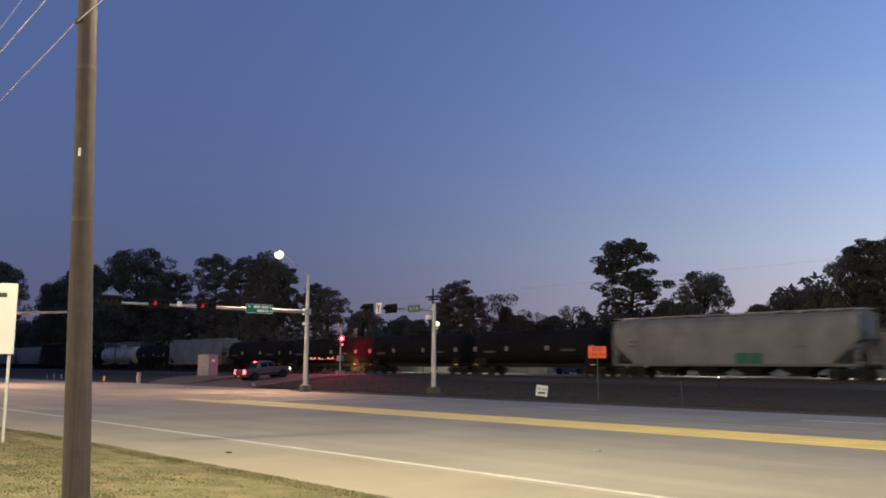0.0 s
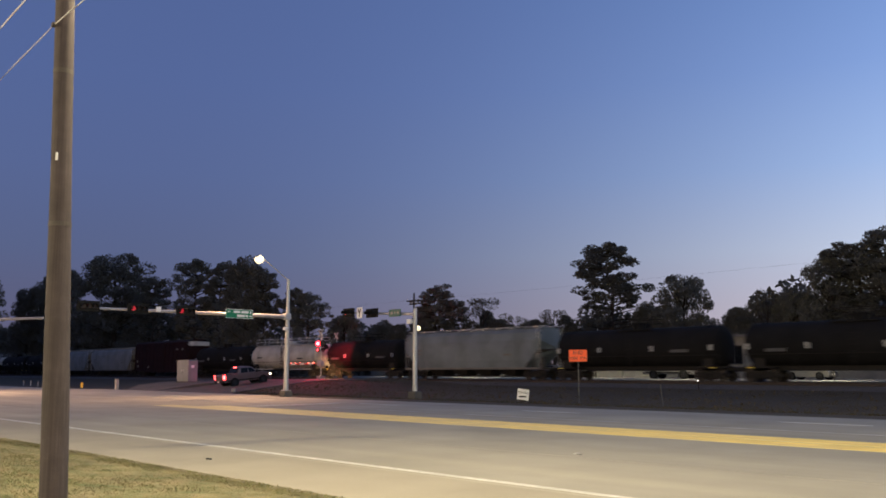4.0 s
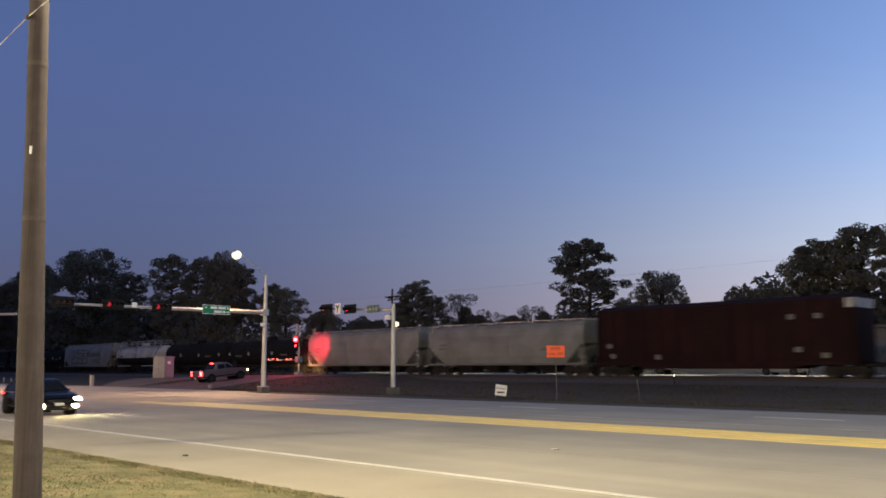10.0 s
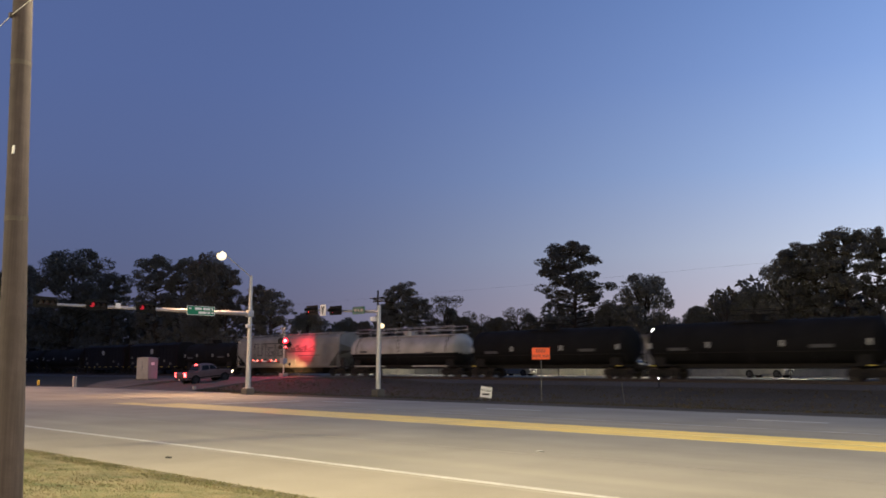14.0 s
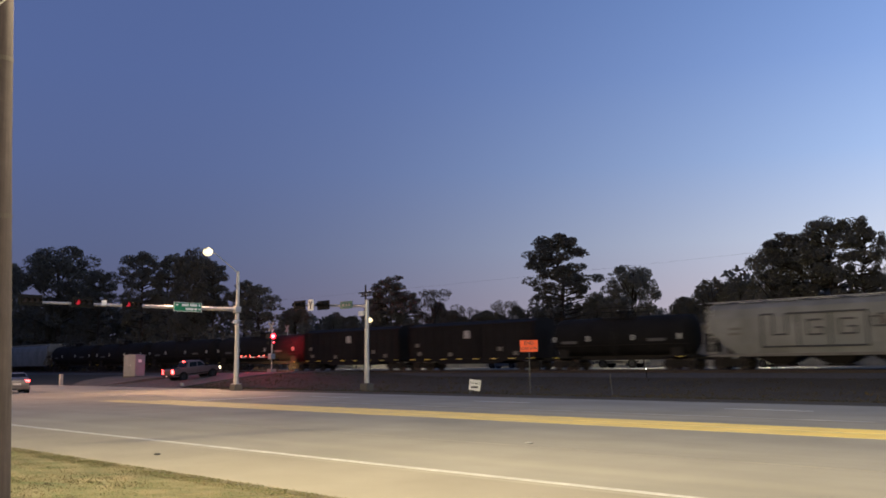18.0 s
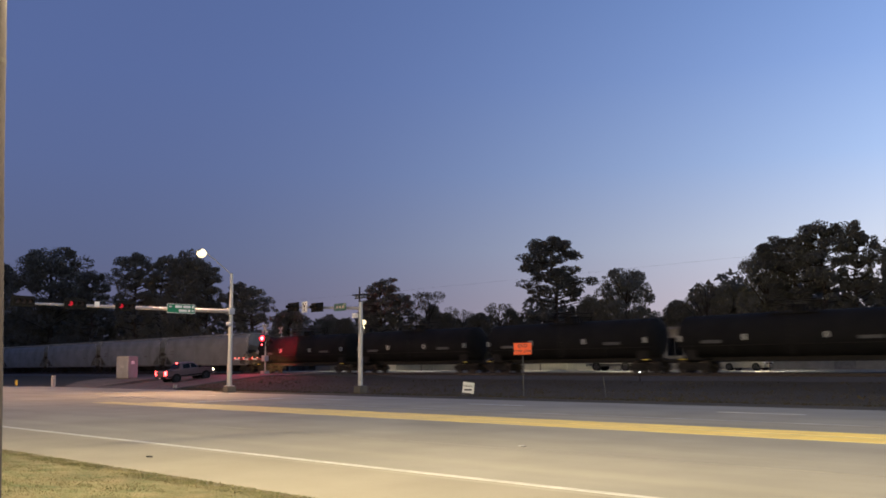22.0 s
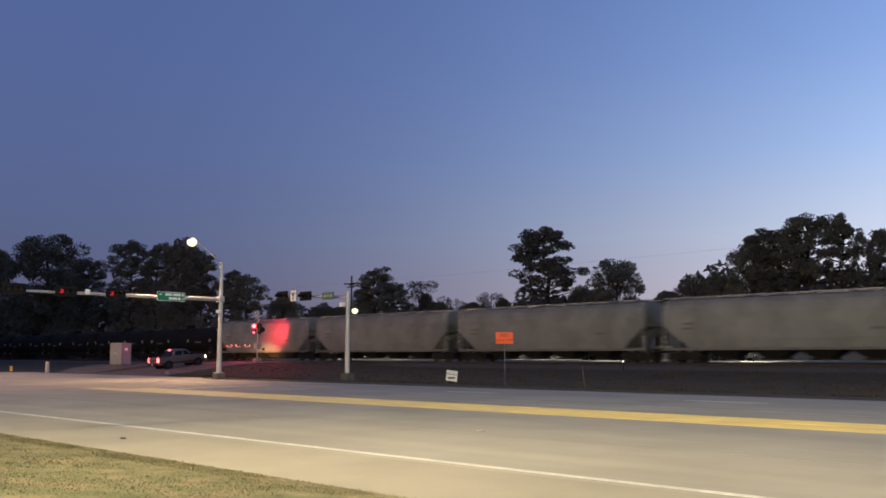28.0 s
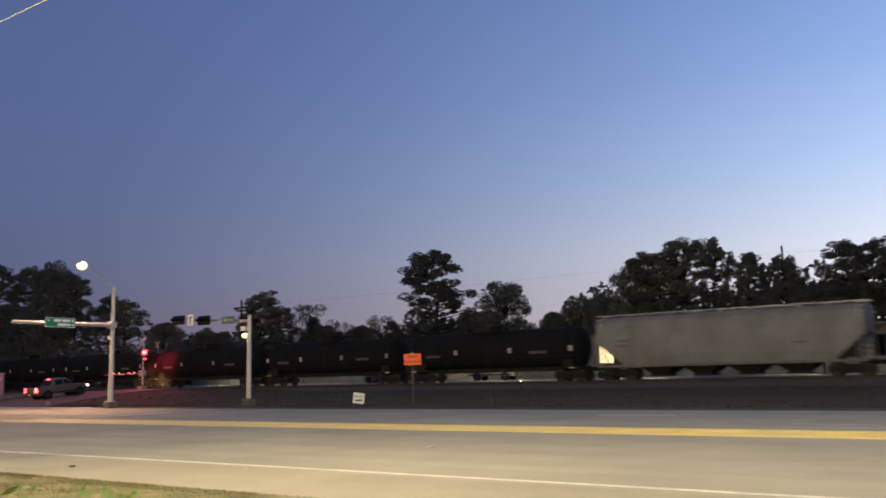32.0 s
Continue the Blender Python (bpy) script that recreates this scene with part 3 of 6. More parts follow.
def hopper_body(length):
    def f(bm):
        a, b = 0.55, length - 0.55
        # shell with ends that slope in over the bogies below
        n = len(HOP_OUT)
        rings = []
        for x, k in ((a + 0.25, 0), (a + 0.30, 1), (b - 0.30, 1), (b - 0.25, 0)):
            ring = []
            for y, z in HOP_OUT:
                dx = 0
                if z < 2.75:
                    dx = (2.75 - z) * 1.15
                xx = x + dx if x < length / 2 else x - dx
                s = 1.0 if k else 0.985
                ring.append(bm.verts.new((xx, y * s, z)))
            rings.append(ring)
        for r, q in zip(rings, rings[1:]):
            for i in range(n):
                bm.faces.new((r[i], r[(i + 1) % n], q[(i + 1) % n], q[i]))
        bm.faces.new(rings[0][::-1])
        bm.faces.new(rings[-1])
        bmesh.ops.recalc_face_normals(bm, faces=bm.faces)
    return f


def hopper_bay(half):
    def f(bm):
        top = [bm.verts.new(v) for v in ((-half + 0.1, -1.36, 1.06), (half - 0.1, -1.36, 1.06), (half - 0.1, 1.36, 1.06), (-half + 0.1, 1.36, 1.06))]
        bot = [bm.verts.new(v) for v in ((-0.55, -0.65, 0.4), (0.55, -0.65, 0.4), (0.55, 0.65, 0.4), (-0.55, 0.65, 0.4))]
        for k in range(4):
            bm.faces.new((top[k], top[(k + 1) % 4], bot[(k + 1) % 4], bot[k]))
        bm.faces.new(bot)
        bm.faces.new(top[::-1])
        bmesh.ops.recalc_face_normals(bm, faces=bm.faces)
    return f


def bay_gate(bm):
    box(bm, -0.65, 0.65, -0.95, 0.95, 0.26, 0.4, 0.02)


def hopper(length, body, label, extras=None):
    w = thing("hopper_wagon", label, "train wagon", group="freight train")
    key = "%s|%.2f|" % (body, length)
    L = length
    put("body", shared("body|h" + key, hopper_body(L), M[body]), w, pose(0, 0, 0))
    half = (L - 7.2) / 8
    for i in range(4):
        bay = put("discharge_bay", shared("discharge_bay|%.2f" % L, hopper_bay(half), M["under"]), w, pose(3.6 + half * (2 * i + 1), 0, 0), "dark discharge bay under the wagon")
        put("outlet_gate", shared("outlet_gate", bay_gate, M["under"]), bay, pose(0, 0, 0))

    def sill(bm):
        box(bm, 0.75, L - 0.75, -0.07, 0.07, 0.93, 1.12, 0.02)
    for y in (-1.5, 1.5):
        put("side_sill", shared("side_sill|%.2f" % L, sill, M["grime"]), w, pose(0, y, 0))

    def frame_end(bm):
        # end platform, corner posts and slanted braces seen as dark triangles
        box(bm, 0.65, 2.9, -1.45, 1.45, 0.98, 1.08)
        for s in (-1, 1):
            tube(bm, (0.8, s * 1.42, 1.05), (0.8, s * 1.42, 4.3), 0.055, seg=6)
            tube(bm, (1.7, s * 1.42, 1.05), (0.95, s * 1.46, 2.7), 0.05, seg=6)
            tube(bm, (2.7, s * 1.42, 1.05), (1.05, s * 1.5, 2.75), 0.05, seg=6)
        box(bm, 0.7, 0.8, -1.45, 1.45, 2.65, 2.75)
        tube(bm, (1.4, 0.5, 1.05), (1.4, 0.5, 2.0), 0.25, seg=10)
    fe = shared("end_frame", frame_end, M["end_shade"])
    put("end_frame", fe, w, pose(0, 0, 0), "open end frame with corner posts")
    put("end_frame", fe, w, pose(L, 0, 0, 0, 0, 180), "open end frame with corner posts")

    def slope(bm):
        vs = [bm.verts.new(v) for v in ((1.06, -1.36, 2.72), (1.06, 1.36, 2.72), (3.0, 1.36, 1.09), (3.0, -1.36, 1.09))]
        ws = [bm.verts.new((v.co.x + 0.02, v.co.y, v.co.z + 0.03)) for v in vs]
        bm.faces.new(vs)
        bm.faces.new(ws[::-1])
        for i in range(4):
            bm.faces.new((vs[i], ws[i], ws[(i + 1) % 4], vs[(i + 1) % 4]))
        bmesh.ops.recalc_face_normals(bm, faces=bm.faces)
    # sheet coloured darker than the body to hold the recess's shade
    sl = shared("slope_sheet", slope, M["end_shade"])
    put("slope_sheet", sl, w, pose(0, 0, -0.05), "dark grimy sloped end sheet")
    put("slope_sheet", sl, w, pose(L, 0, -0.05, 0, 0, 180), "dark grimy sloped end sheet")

    def walkway(bm):
        box(bm, 0.6, L - 0.6, -0.3, 0.3, 4.76, 4.80)
        for i in range(11):
            x = 1.2 + i * (L - 2.4) / 10
            box(bm, x - 0.04, x + 0.04, -0.28, 0.28, 4.5, 4.77)
    for y in (-0.75, 0.75):
        put("roof_walkway", shared("roof_walkway|%.2f" % L, walkway, M["galvanised"]), w, pose(0, y, 0), "grated steel roof walkway")

    def hatch(bm):
        tube(bm, (0, 0, 4.62), (0, 0, 4.78), 0.3, seg=14)
        ball(bm, (0, 0, 4.78), 0.29, 1, 1, 0.25, 1)
    hm = shared("hatch", hatch, M["hopper_grey"])
    for i in range(8):
        put("hatch", hm, w, pose(2.0 + i * (L - 4.0) / 7, 0, 0))

    def rib(bm):
        box(bm, -0.035, 0.035, -0.023, 0.023, 1.1, 3.6, 0.01)
    rm = shared("side_rib|" + body, rib, M[body])
    for i in range(1, 5):
        for y in (-1.577, 1.577):
            put("side_rib", rm, w, pose(L * i / 5, y, 0))
    lad = shared("ladder|3.5", make_ladder(3.5), M["galvanised"])
    for x in (0.95, L - 0.95):
        for y in (-1.5, 1.5):
            put("ladder", lad, w, pose(x, y, 1.05))

    def mark(bm):
        box(bm, -0.5, 0.5, -1.594, -1.57, -0.09, 0.09)
    for x, z in ((2.9, 2.84), (2.8, 2.49), (L - 4.7, 2.28)):
        put("lettering_bar", shared("lettering_bar", mark, M["grime"]), w, pose(x, 0, z), "faded dark lettering")
    running_gear(w, L)
    if extras:
        extras(w, L)
    return w


def tank(length, body, label, rails=True, belly=False):
    w = thing("tank_wagon", label, "train wagon", group="freight train")
    L = length
    R = 1.5 if body == "tank_black" else 1.48
    zc = 1.05 + R + 0.1
    key = "%s|%.2f" % (body, L)

    def shell(bm):
        prof = [(0.85, 0.0), (0.87, 0.55), (0.95, 1.0), (1.08, 1.3), (1.3, R), (L / 2, R + 0.04), (L - 1.3, R), (L - 1.08, 1.3), (L - 0.95, 1.0), (L - 0.87, 0.55), (L - 0.85, 0.0)]
        seg = 28
        rings = []
        for x, r in prof:
            rings.append([bm.verts.new((x, r * math.cos(2 * math.pi * k / seg), zc + r * math.sin(2 * math.pi * k / seg))) for k in range(seg)] if r else [bm.verts.new((x, 0, zc))])
        for a, b in zip(rings, rings[1:]):
            for k in range(seg):
                if len(a) == 1:
                    bm.faces.new((a[0], b[k], b[(k + 1) % seg]))
                elif len(b) == 1:
                    bm.faces.new((a[k], b[0], a[(k + 1) % seg]))
                else:
                    bm.faces.new((a[k], b[k], b[(k + 1) % seg], a[(k + 1) % seg]))
        bmesh.ops.recalc_face_normals(bm, faces=bm.faces)
        if belly:
            for f in bm.faces:
                f.material_index = int(f.calc_center_median().z < zc - 0.35)
    put("tank", shared("tank|%s|%d" % (key, belly), shell, [M[body], M["tank_black"]], True), w, pose(0, 0, 0))

    def bands(bm):
        tube(bm, (-0.04, 0, zc), (0.04, 0, zc), R + 0.045, seg=28)
    for x in (2.2, L - 2.2):
        put("tank_band", shared("tank_band|%s|%d" % (body, belly), bands, M["tank_black" if belly else body]), w, pose(x, 0, 0))

    def dome(bm):
        tube(bm, (0, 0, zc + R - 0.05), (0, 0, zc + R + 0.42), 0.55, seg=16)
        tube(bm, (0, 0, zc + R + 0.42), (0, 0, zc + R + 0.47), 0.6, seg=16)
        tube(bm, (1.0, 0, zc + R - 0.05), (1.0, 0, zc + R + 0.25), 0.16, seg=10)
    put("manway", shared("manway|" + body, dome, M[body]), w, pose(L / 2, 0, 0), "raised manway and valve housing")
    if rails:
        def railing(bm):
            h = zc + R
            n = 7 if body == "tank_white" else 3
            x0, x1 = (1.6, L - 1.6) if body == "tank_white" else (L / 2 - 1.6, L / 2 + 1.6)
            for s in (-1, 1):
                for i in range(n + 1):
                    x = x0 + (x1 - x0) * i / n
                    tube(bm, (x, s * 0.9, h - 0.35), (x, s * 0.9, h + 0.75), 0.03, seg=5)
                for dz in (0.4, 0.75):
                    tube(bm, (x0, s * 0.9, h + dz), (x1, s * 0.9, h + dz), 0.028, seg=5)
            box(bm, x0, x1, -0.95, -0.5, h - 0.12, h - 0.07)
            box(bm, x0, x1, 0.5, 0.95, h - 0.12, h - 0.07)
        put("top_railing", shared("top_railing|" + key, railing, M["galvanised" if body == "tank_white" else "under"]), w, pose(0, 0, 0), "steel railing along the top walkway")

    def frame_(bm):
        box(bm, 0.7, L - 0.7, -0.3, 0.3, 0.8, 1.15, 0.03)
        for x in (0.8, L - 3.2):
            box(bm, x, x + 2.4, -1.45, 1.45, 0.98, 1.06)
        for x in (2.0, L - 2.0):
            for s in (-1, 1):
                prism(bm, [(x - 0.5, 1.05), (x + 0.5, 1.05), (x + 0.4, 2.0), (x - 0.4, 2.0)], s * 1.1 - 0.06, s * 1.1 + 0.06)
        for s in (-1, 1):
            tube(bm, (0.9, s * 1.4, 1.95), (L - 0.9, s * 1.4, 1.95), 0.025, seg=5)
            for i in range(5):
                x = 0.9 + i * (L - 1.8) / 4
                tube(bm, (x, s * 1.4, 1.05), (x, s * 1.4, 1.95), 0.025, seg=5)
    put("underframe", shared("underframe|%.2f" % L, frame_, M["under"]), w, pose(0, 0, 0))
    lad = shared("ladder|2.9", make_ladder(2.9), M["under"])
    for y in (-1.53, 1.53):
        put("ladder", lad, w, pose(L / 2, y, 1.2))

    def pl(bm):
        box(bm, -0.13, 0.13, -0.015, 0.015, -0.2, 0.2)
    pm = shared("placard", pl, M["placard"])
    if body == "tank_black":
        for x in (1.4, L * 0.33, L * 0.62, L - 1.5):
            put("placard", pm, w, pose(x, -1.56, zc - 0.15), "small pale placard")

        def stencil(bm):
            box(bm, -0.75, 0.75, -0.012, 0.012, -0.11, 0.11)
        for x, dz in ((L * 0.2, -0.42), (L * 0.76, -0.36)):
            put("lettering_bar", shared("stencil_bar", stencil, M["stencil"]), w, pose(x, -1.555, zc + dz), "faded pale lettering")

        def refl(bm):
            box(bm, -0.25, 0.25, -1.47, -1.45, 0.99, 1.05)
        for x in (1.5, L - 1.5):
            put("reflector_strip", shared("reflector_strip", refl, M["reflector"]), w, pose(x, 0, 0), "yellow reflective strip")
    else:
        def mark(bm):
            box(bm, -0.55, 0.55, -1.54, -1.44, zc - 0.4, zc - 0.22)
        for x, dz in ((3.4, 0.2), (L - 4.5, 0.0)):
            put("lettering_bar", shared("tank_lettering", mark, M["graffiti"]), w, pose(x, 0, dz), "small dark lettering")

        def step_board(bm):
            box(bm, -2.4, 2.4, -1.5, -1.38, 0.98, 1.12, 0.01)
        for x in (4.4, L - 4.4):
            put("side_board", shared("side_board", step_board, M["tank_white"]), w, pose(x, 0, 0), "pale side board under the tank")

        def streak(bm):
            tube(bm, (L / 2 - 0.36, 0, zc), (L / 2 + 0.36, 0, zc), R + 0.047, seg=28)
        if not belly:
            put("spill_stain", shared("spill_stain|%.2f" % L, streak, M["spill"], True), w, pose(0, 0, 0), "brown spill stain below the manway")
    running_gear(w, L)
    return w


def boxcar(length, body, label, white_top=False, placard=False):
    w = thing("boxcar", label, "train wagon", group="freight train")
    L = length
    key = "%s|%.2f" % (body, L)
    H = 5.55 if body == "box_red" else 4.5

    def shell(bm):
        prism_x(bm, [(-1.5, 1.05), (-1.5, H - 0.35), (-0.8, H - 0.05), (0, H), (0.8, H - 0.05), (1.5, H - 0.35), (1.5, 1.05)], 0.75, L - 0.75)
    put("body", shared("body|" + key, shell, M[body]), w, pose(0, 0, 0))

    def rib(bm):
        box(bm, -0.06, 0.06, -0.03, 0.03, 1.1, H - 0.4, 0.01)
    rm = shared("side_post|" + key, rib, M[body])
    n = 14
    for i in range(n + 1):
        x = 0.85 + i * (L - 1.7) / n
        if abs(x - L / 2) > 1.7:
            for y in (-1.53, 1.53):
                put("side_post", rm, w, pose(x, y, 0))

    def door(bm):
        box(bm, -1.55, 1.55, -1.60, -1.52, 1.1, H - 0.55, 0.02)
    dr = put("sliding_door", shared("sliding_door|" + body, door, M[body]), w, pose(L / 2, 0, 0), "ribbed sliding door")

    def door_rib(bm):
        box(bm, -1.5, 1.5, -1.63, -1.59, 0.0, 0.1)
    for i in range(6):
        put("door_rib", shared("door_rib|" + body, door_rib, M[body]), dr, pose(0, 0, 1.4 + i * 0.5))

    def bar(bm):
        tube(bm, (0, -1.66, 1.1), (0, -1.66, H - 0.6), 0.03, seg=6)
    for x in (-1.0, 1.0):
        put("lock_bar", shared("lock_bar|" + body, bar, M["under"]), dr, pose(x, 0, 0))

    def sill(bm):
        box(bm, 0.7, L - 0.7, -0.06, 0.06, 0.85, 1.1, 0.02)
        prism(bm, [(4.2, 0.86), (5.2, 0.62), (L - 5.2, 0.62), (L - 4.2, 0.86)], -0.05, 0.05)
    for y in (-1.5, 1.5):
        put("side_sill", shared("bsill|" + key, sill, M[body]), w, pose(0, y, 0))

    def marks(bm):
        box(bm, -0.24, 0.24, -1.578, -1.555, -0.17, 0.17)
    for x, z in ((1.9, 2.4), (2.2, 1.6), (L - 3.2, 4.1), (L - 5.0, 4.1), (L - 2.8, 1.5), (6.3, 1.5), (L - 4.6, 1.9)):
        if z < H - 0.6:
            put("plate", shared("wagon_plate", marks, M["grime"]), w, pose(x, 0, z), "worn pale plate")
    if white_top:
        def top(bm):
            box(bm, L - 1.4, L - 0.73, -1.535, 1.535, H - 0.98, H - 0.36, 0.02)
        put("end_panel", shared("end_panel", top, M["tank_white"]), w, pose(0, 0, 0), "white upper end panel")
    if placard:
        def pl(bm):
            box(bm, -0.35, 0.35, -1.64, -1.60, 2.9, 3.6)
        put("placard", shared("big_placard", pl, M["placard"]), w, pose(L / 2, 0, 0), "pale square panel")

        def refl(bm):
            box(bm, -0.3, 0.3, -1.585, -1.55, 1.02, 1.09)
        for i in range(8):
            put("reflector_strip", shared("box_reflector", refl, M["reflector"]), w, pose(1.2 + i * (L - 2.4) / 7, 0, 0), "yellow reflective strip")
    lad = shared("ladder|3.6", make_ladder(3.6), M[body])
    for x in (1.0, L - 1.0):
        put("ladder", lad, w, pose(x, -1.6, 1.0))
    running_gear(w, L)
    return w


def add_graffiti(w, L):
    def stroke(x0, x1, z0, z1, m="graffiti"):
        bm = bmesh.new()
        box(bm, 4.7 + (x0 - 3.9) * 1.03, 4.7 + (x1 - 3.9) * 1.03, -1.63, -1.56, z0, z1, 0.02)
        part("graffiti_stroke", bm, M[m], w, "dark sprayed stroke" if m == "graffiti" else "brown sprayed stroke")
    lo, hi, t = 1.5, 3.8, 0.12
    stroke(3.9, 10.6, lo, lo + t)
    for x in (3.9, 6.3, 8.3, 10.5):
        stroke(x, x + t, lo, hi)
    stroke(6.3, 10.6, hi - t, hi)
    stroke(3.9, 4.7, hi - t, hi)
    stroke(5.6, 6.4, hi - t, hi)
    stroke(4.65, 4.77, 2.4, hi)
    stroke(5.55, 5.67, 2.4, hi)
    stroke(4.65, 5.67, 2.3, 2.42)
    for x in (6.9, 8.9):
        stroke(x, x + t, 2.3, 3.3)
        stroke(x, x + 1.0, 3.2, 3.32)
        stroke(x, x + 1.0, 2.25, 2.37)
        stroke(x + 0.5, x + 1.0, 2.7, 2.82)
        stroke(x + 0.95, x + 1.07, 2.3, 2.8)
    stroke(10.9, 16.0, 2.66, 2.78)
    for i in range(11):
        z = 3.05 + 0.2 * math.sin(i * 2.1) - 0.02 * i
        x = 10.75 + i * 0.48
        stroke(x, x + 0.12, 2.74, z + 0.3)
        stroke(x, x + 0.42, z + 0.22, z + 0.32)
        if i % 3:
            stroke(x + 0.12, x + 0.44, 2.84, z + 0.18, "graffiti_brown")
    stroke(13.2, 15.8, 1.55, 2.1, "graffiti_brown")
    stroke(12.9, 16.1, 2.2, 2.3)


def add_green(w, L):
    def f(bm):
        box(bm, L - 9.6, L - 7.6, -1.6, -1.56, 1.12, 1.9)
    put("green_patch", shared("green_patch", f, M["green_patch"]), w, pose(0, 0, 0), "green painted patch")


SPEED = 16.29
GREY = "dirty pale grey covered hopper wagon with dark end frames"
BLACK = "black tank wagon with small pale placards, rolling past"
TRAIN = []


def add(rear, front, kind):
    TRAIN.append((rear, kind(front - rear)))


def add_row(stops, kind):
    """Wagons coupled end to end between the stops, given from the front backwards."""
    for front, rear in zip(stops, stops[1:]):
        add(rear, front, kind)


# places along the track at the start, from the front of the train backwards
add(1.8, 23.2, lambda n: hopper(n, "hopper_grey", "pale grey covered hopper wagon with a green patch", add_green))
add_row((1.8, -15.6, -33.0, -50.4, -67.8), lambda n: tank(n, "tank_black", BLACK))
add(-87.9, -67.8, lambda n: hopper(n, "hopper_blue", "weathered blue-grey covered hopper wagon"))
add(-103.0, -87.9, lambda n: tank(n, "tank_black", "short " + BLACK))
add(-120.5, -103.0, lambda n: tank(n, "tank_white", "white tank wagon with railings and a brown spill stain"))
add(-136.7, -120.5, lambda n: tank(n, "tank_black", "short " + BLACK))
add(-158.4, -136.7, lambda n: boxcar(n, "box_red", "dark red high boxcar with a white end panel", True))
add_row((-158.4, -178.7, -199.3), lambda n: hopper(n, "hopper_grey", GREY))
add_row((-199.3, -218.0, -236.6), lambda n: tank(n, "tank_black", BLACK))
add(-254.4, -236.6, lambda n: tank(n, "tank_white", "white tank wagon with a black belly and railings along its top", belly=True))
add(-276.7, -254.4, lambda n: hopper(n, "hopper_grey", "pale grey hopper wagon covered with dark graffiti", add_graffiti))
add(-291.0, -276.7, lambda n: tank(n, "tank_black", "short " + BLACK))
add_row((-291.0, -308.0, -325.1), lambda n: boxcar(n, "box_black", "sooty black boxcar with a pale square panel", placard=True))
add_row((-325.1, -344.2, -362.8, -380.5, -399.0), lambda n: tank(n, "tank_black", BLACK))
add_row((-399.0, -420.9, -441.3, -462.1, -483.3, -503.1), lambda n: hopper(n, "hopper_grey", GREY))
add_row([-503.1 - 18.2 * i for i in range(10)], lambda n: tank(n, "tank_black", BLACK))
for rear, w in TRAIN:
    w.matrix_basis = on_track(rear, 0, RAIL_Z)

# ---- street furniture ----
LOT_A, LOT_B, POLE_W, RED_W = 21000, 20500, 7800, 6600
STREET_W = 15200

def lathe_pole(bm, x, y, z0, z1, r0, r1, seg=14):
    tube(bm, (x, y, z0), (x, y, z1), r0, r1, seg)


def signal_head(parent, at, yaw, lit=None, name="signal_head", dim="lens_red_dim"):
    """A three-lamp signal lying on its side, lamps towards its own -y. Returns the red lens."""
    bm = bmesh.new()
    box(bm, -0.52, 0.52, 0.0, 0.2, -0.17, 0.17, 0.02)
    head = part(name, bm, M["black_metal"], parent, "black horizontal traffic signal housing")
    head.matrix_basis = pose(*at, 0, 0, yaw)
    bm = bmesh.new()
    box(bm, -0.68, 0.68, 0.09, 0.105, -0.32, 0.32, 0.01)
    part("backplate", bm, M["black_metal"], head)
    red = None
    for i, x in enumerate((-0.34, 0.0, 0.34)):
        def visor(bm):
            n = 14
            vs = []
            for k in range(n + 1):
                a = math.pi * (-0.15 + 1.3 * k / n)
                vs.append([bm.verts.new((r * math.cos(a), y, r * math.sin(a))) for r, y in ((0.15, 0.0), (0.15, -0.24), (0.142, -0.24), (0.142, 0.0))])
            for p, q in zip(vs, vs[1:]):
                for j in range(3):
                    bm.faces.new((p[j], p[j + 1], q[j + 1], q[j]))
            bmesh.ops.recalc_face_normals(bm, faces=bm.faces)
        put("visor", shared("visor", visor, M["black_metal"]), head, pose(x, 0, 0))

        def lens(bm):
            vs = tube(bm, (0, -0.012, 0), (0, 0.0, 0), 0.132, seg=18)

        if lit and (i == 0 or (i == 1 and lit == 2)):
            def two(bm):
                tube(bm, (0, -0.03, 0), (0, -0.002, 0), 0.15, seg=18)
                paint_faces(tube(bm, (0, 0.002, 0), (0, 0.03, 0), 0.15, seg=18), 1)
            red = (red or []) + [put("red_lens", shared("red_lens|" + dim, two, [M["lens_red_flash"], M[dim]]), head, pose(x, 0.0, 0), "red signal lens")]
        else:
            put("lens", shared("lens", lens, M["lens_dark"]), head, pose(x, -0.002, 0))
    return red


def street_sign(parent, m, w, h, colour, rim, label):
    bm = bmesh.new()
    box(bm, -w / 2, w / 2, -0.02, 0.02, -h / 2, h / 2, 0.01)
    s = part("sign_panel", bm, colour, parent, label)
    s.matrix_basis = m
    if rim:
        bm = bmesh.new()
        for x0, x1, z0, z1 in ((-w / 2, w / 2, h / 2 - 0.03, h / 2), (-w / 2, w / 2, -h / 2, -h / 2 + 0.03), (-w / 2, -w / 2 + 0.03, -h / 2 + 0.03, h / 2 - 0.03), (w / 2 - 0.03, w / 2, -h / 2 + 0.03, h / 2 - 0.03)):
            box(bm, x0, x1, -0.028, -0.021, z0, z1)
        part("sign_border", bm, M["sign_white"], s)
    return s


def bars(parent, rects, colour, name="lettering_bars", y=-0.027):
    """Writing that cannot be read: plain bars."""
    for x, z, w, h in rects:
        bm = bmesh.new()
        box(bm, x - w / 2, x + w / 2, y - 0.004, y + 0.004, z - h / 2, z + h / 2)
        part(name, bm, colour, parent)


M["lens_red_flash"] = mat("lens_red_flash", (0.6, 0.01, 0.02), 0.3, emit=13, emit_colour=(1, 0.014, 0.03))
FLASH = []     # lamps that flash with the signals over the highway
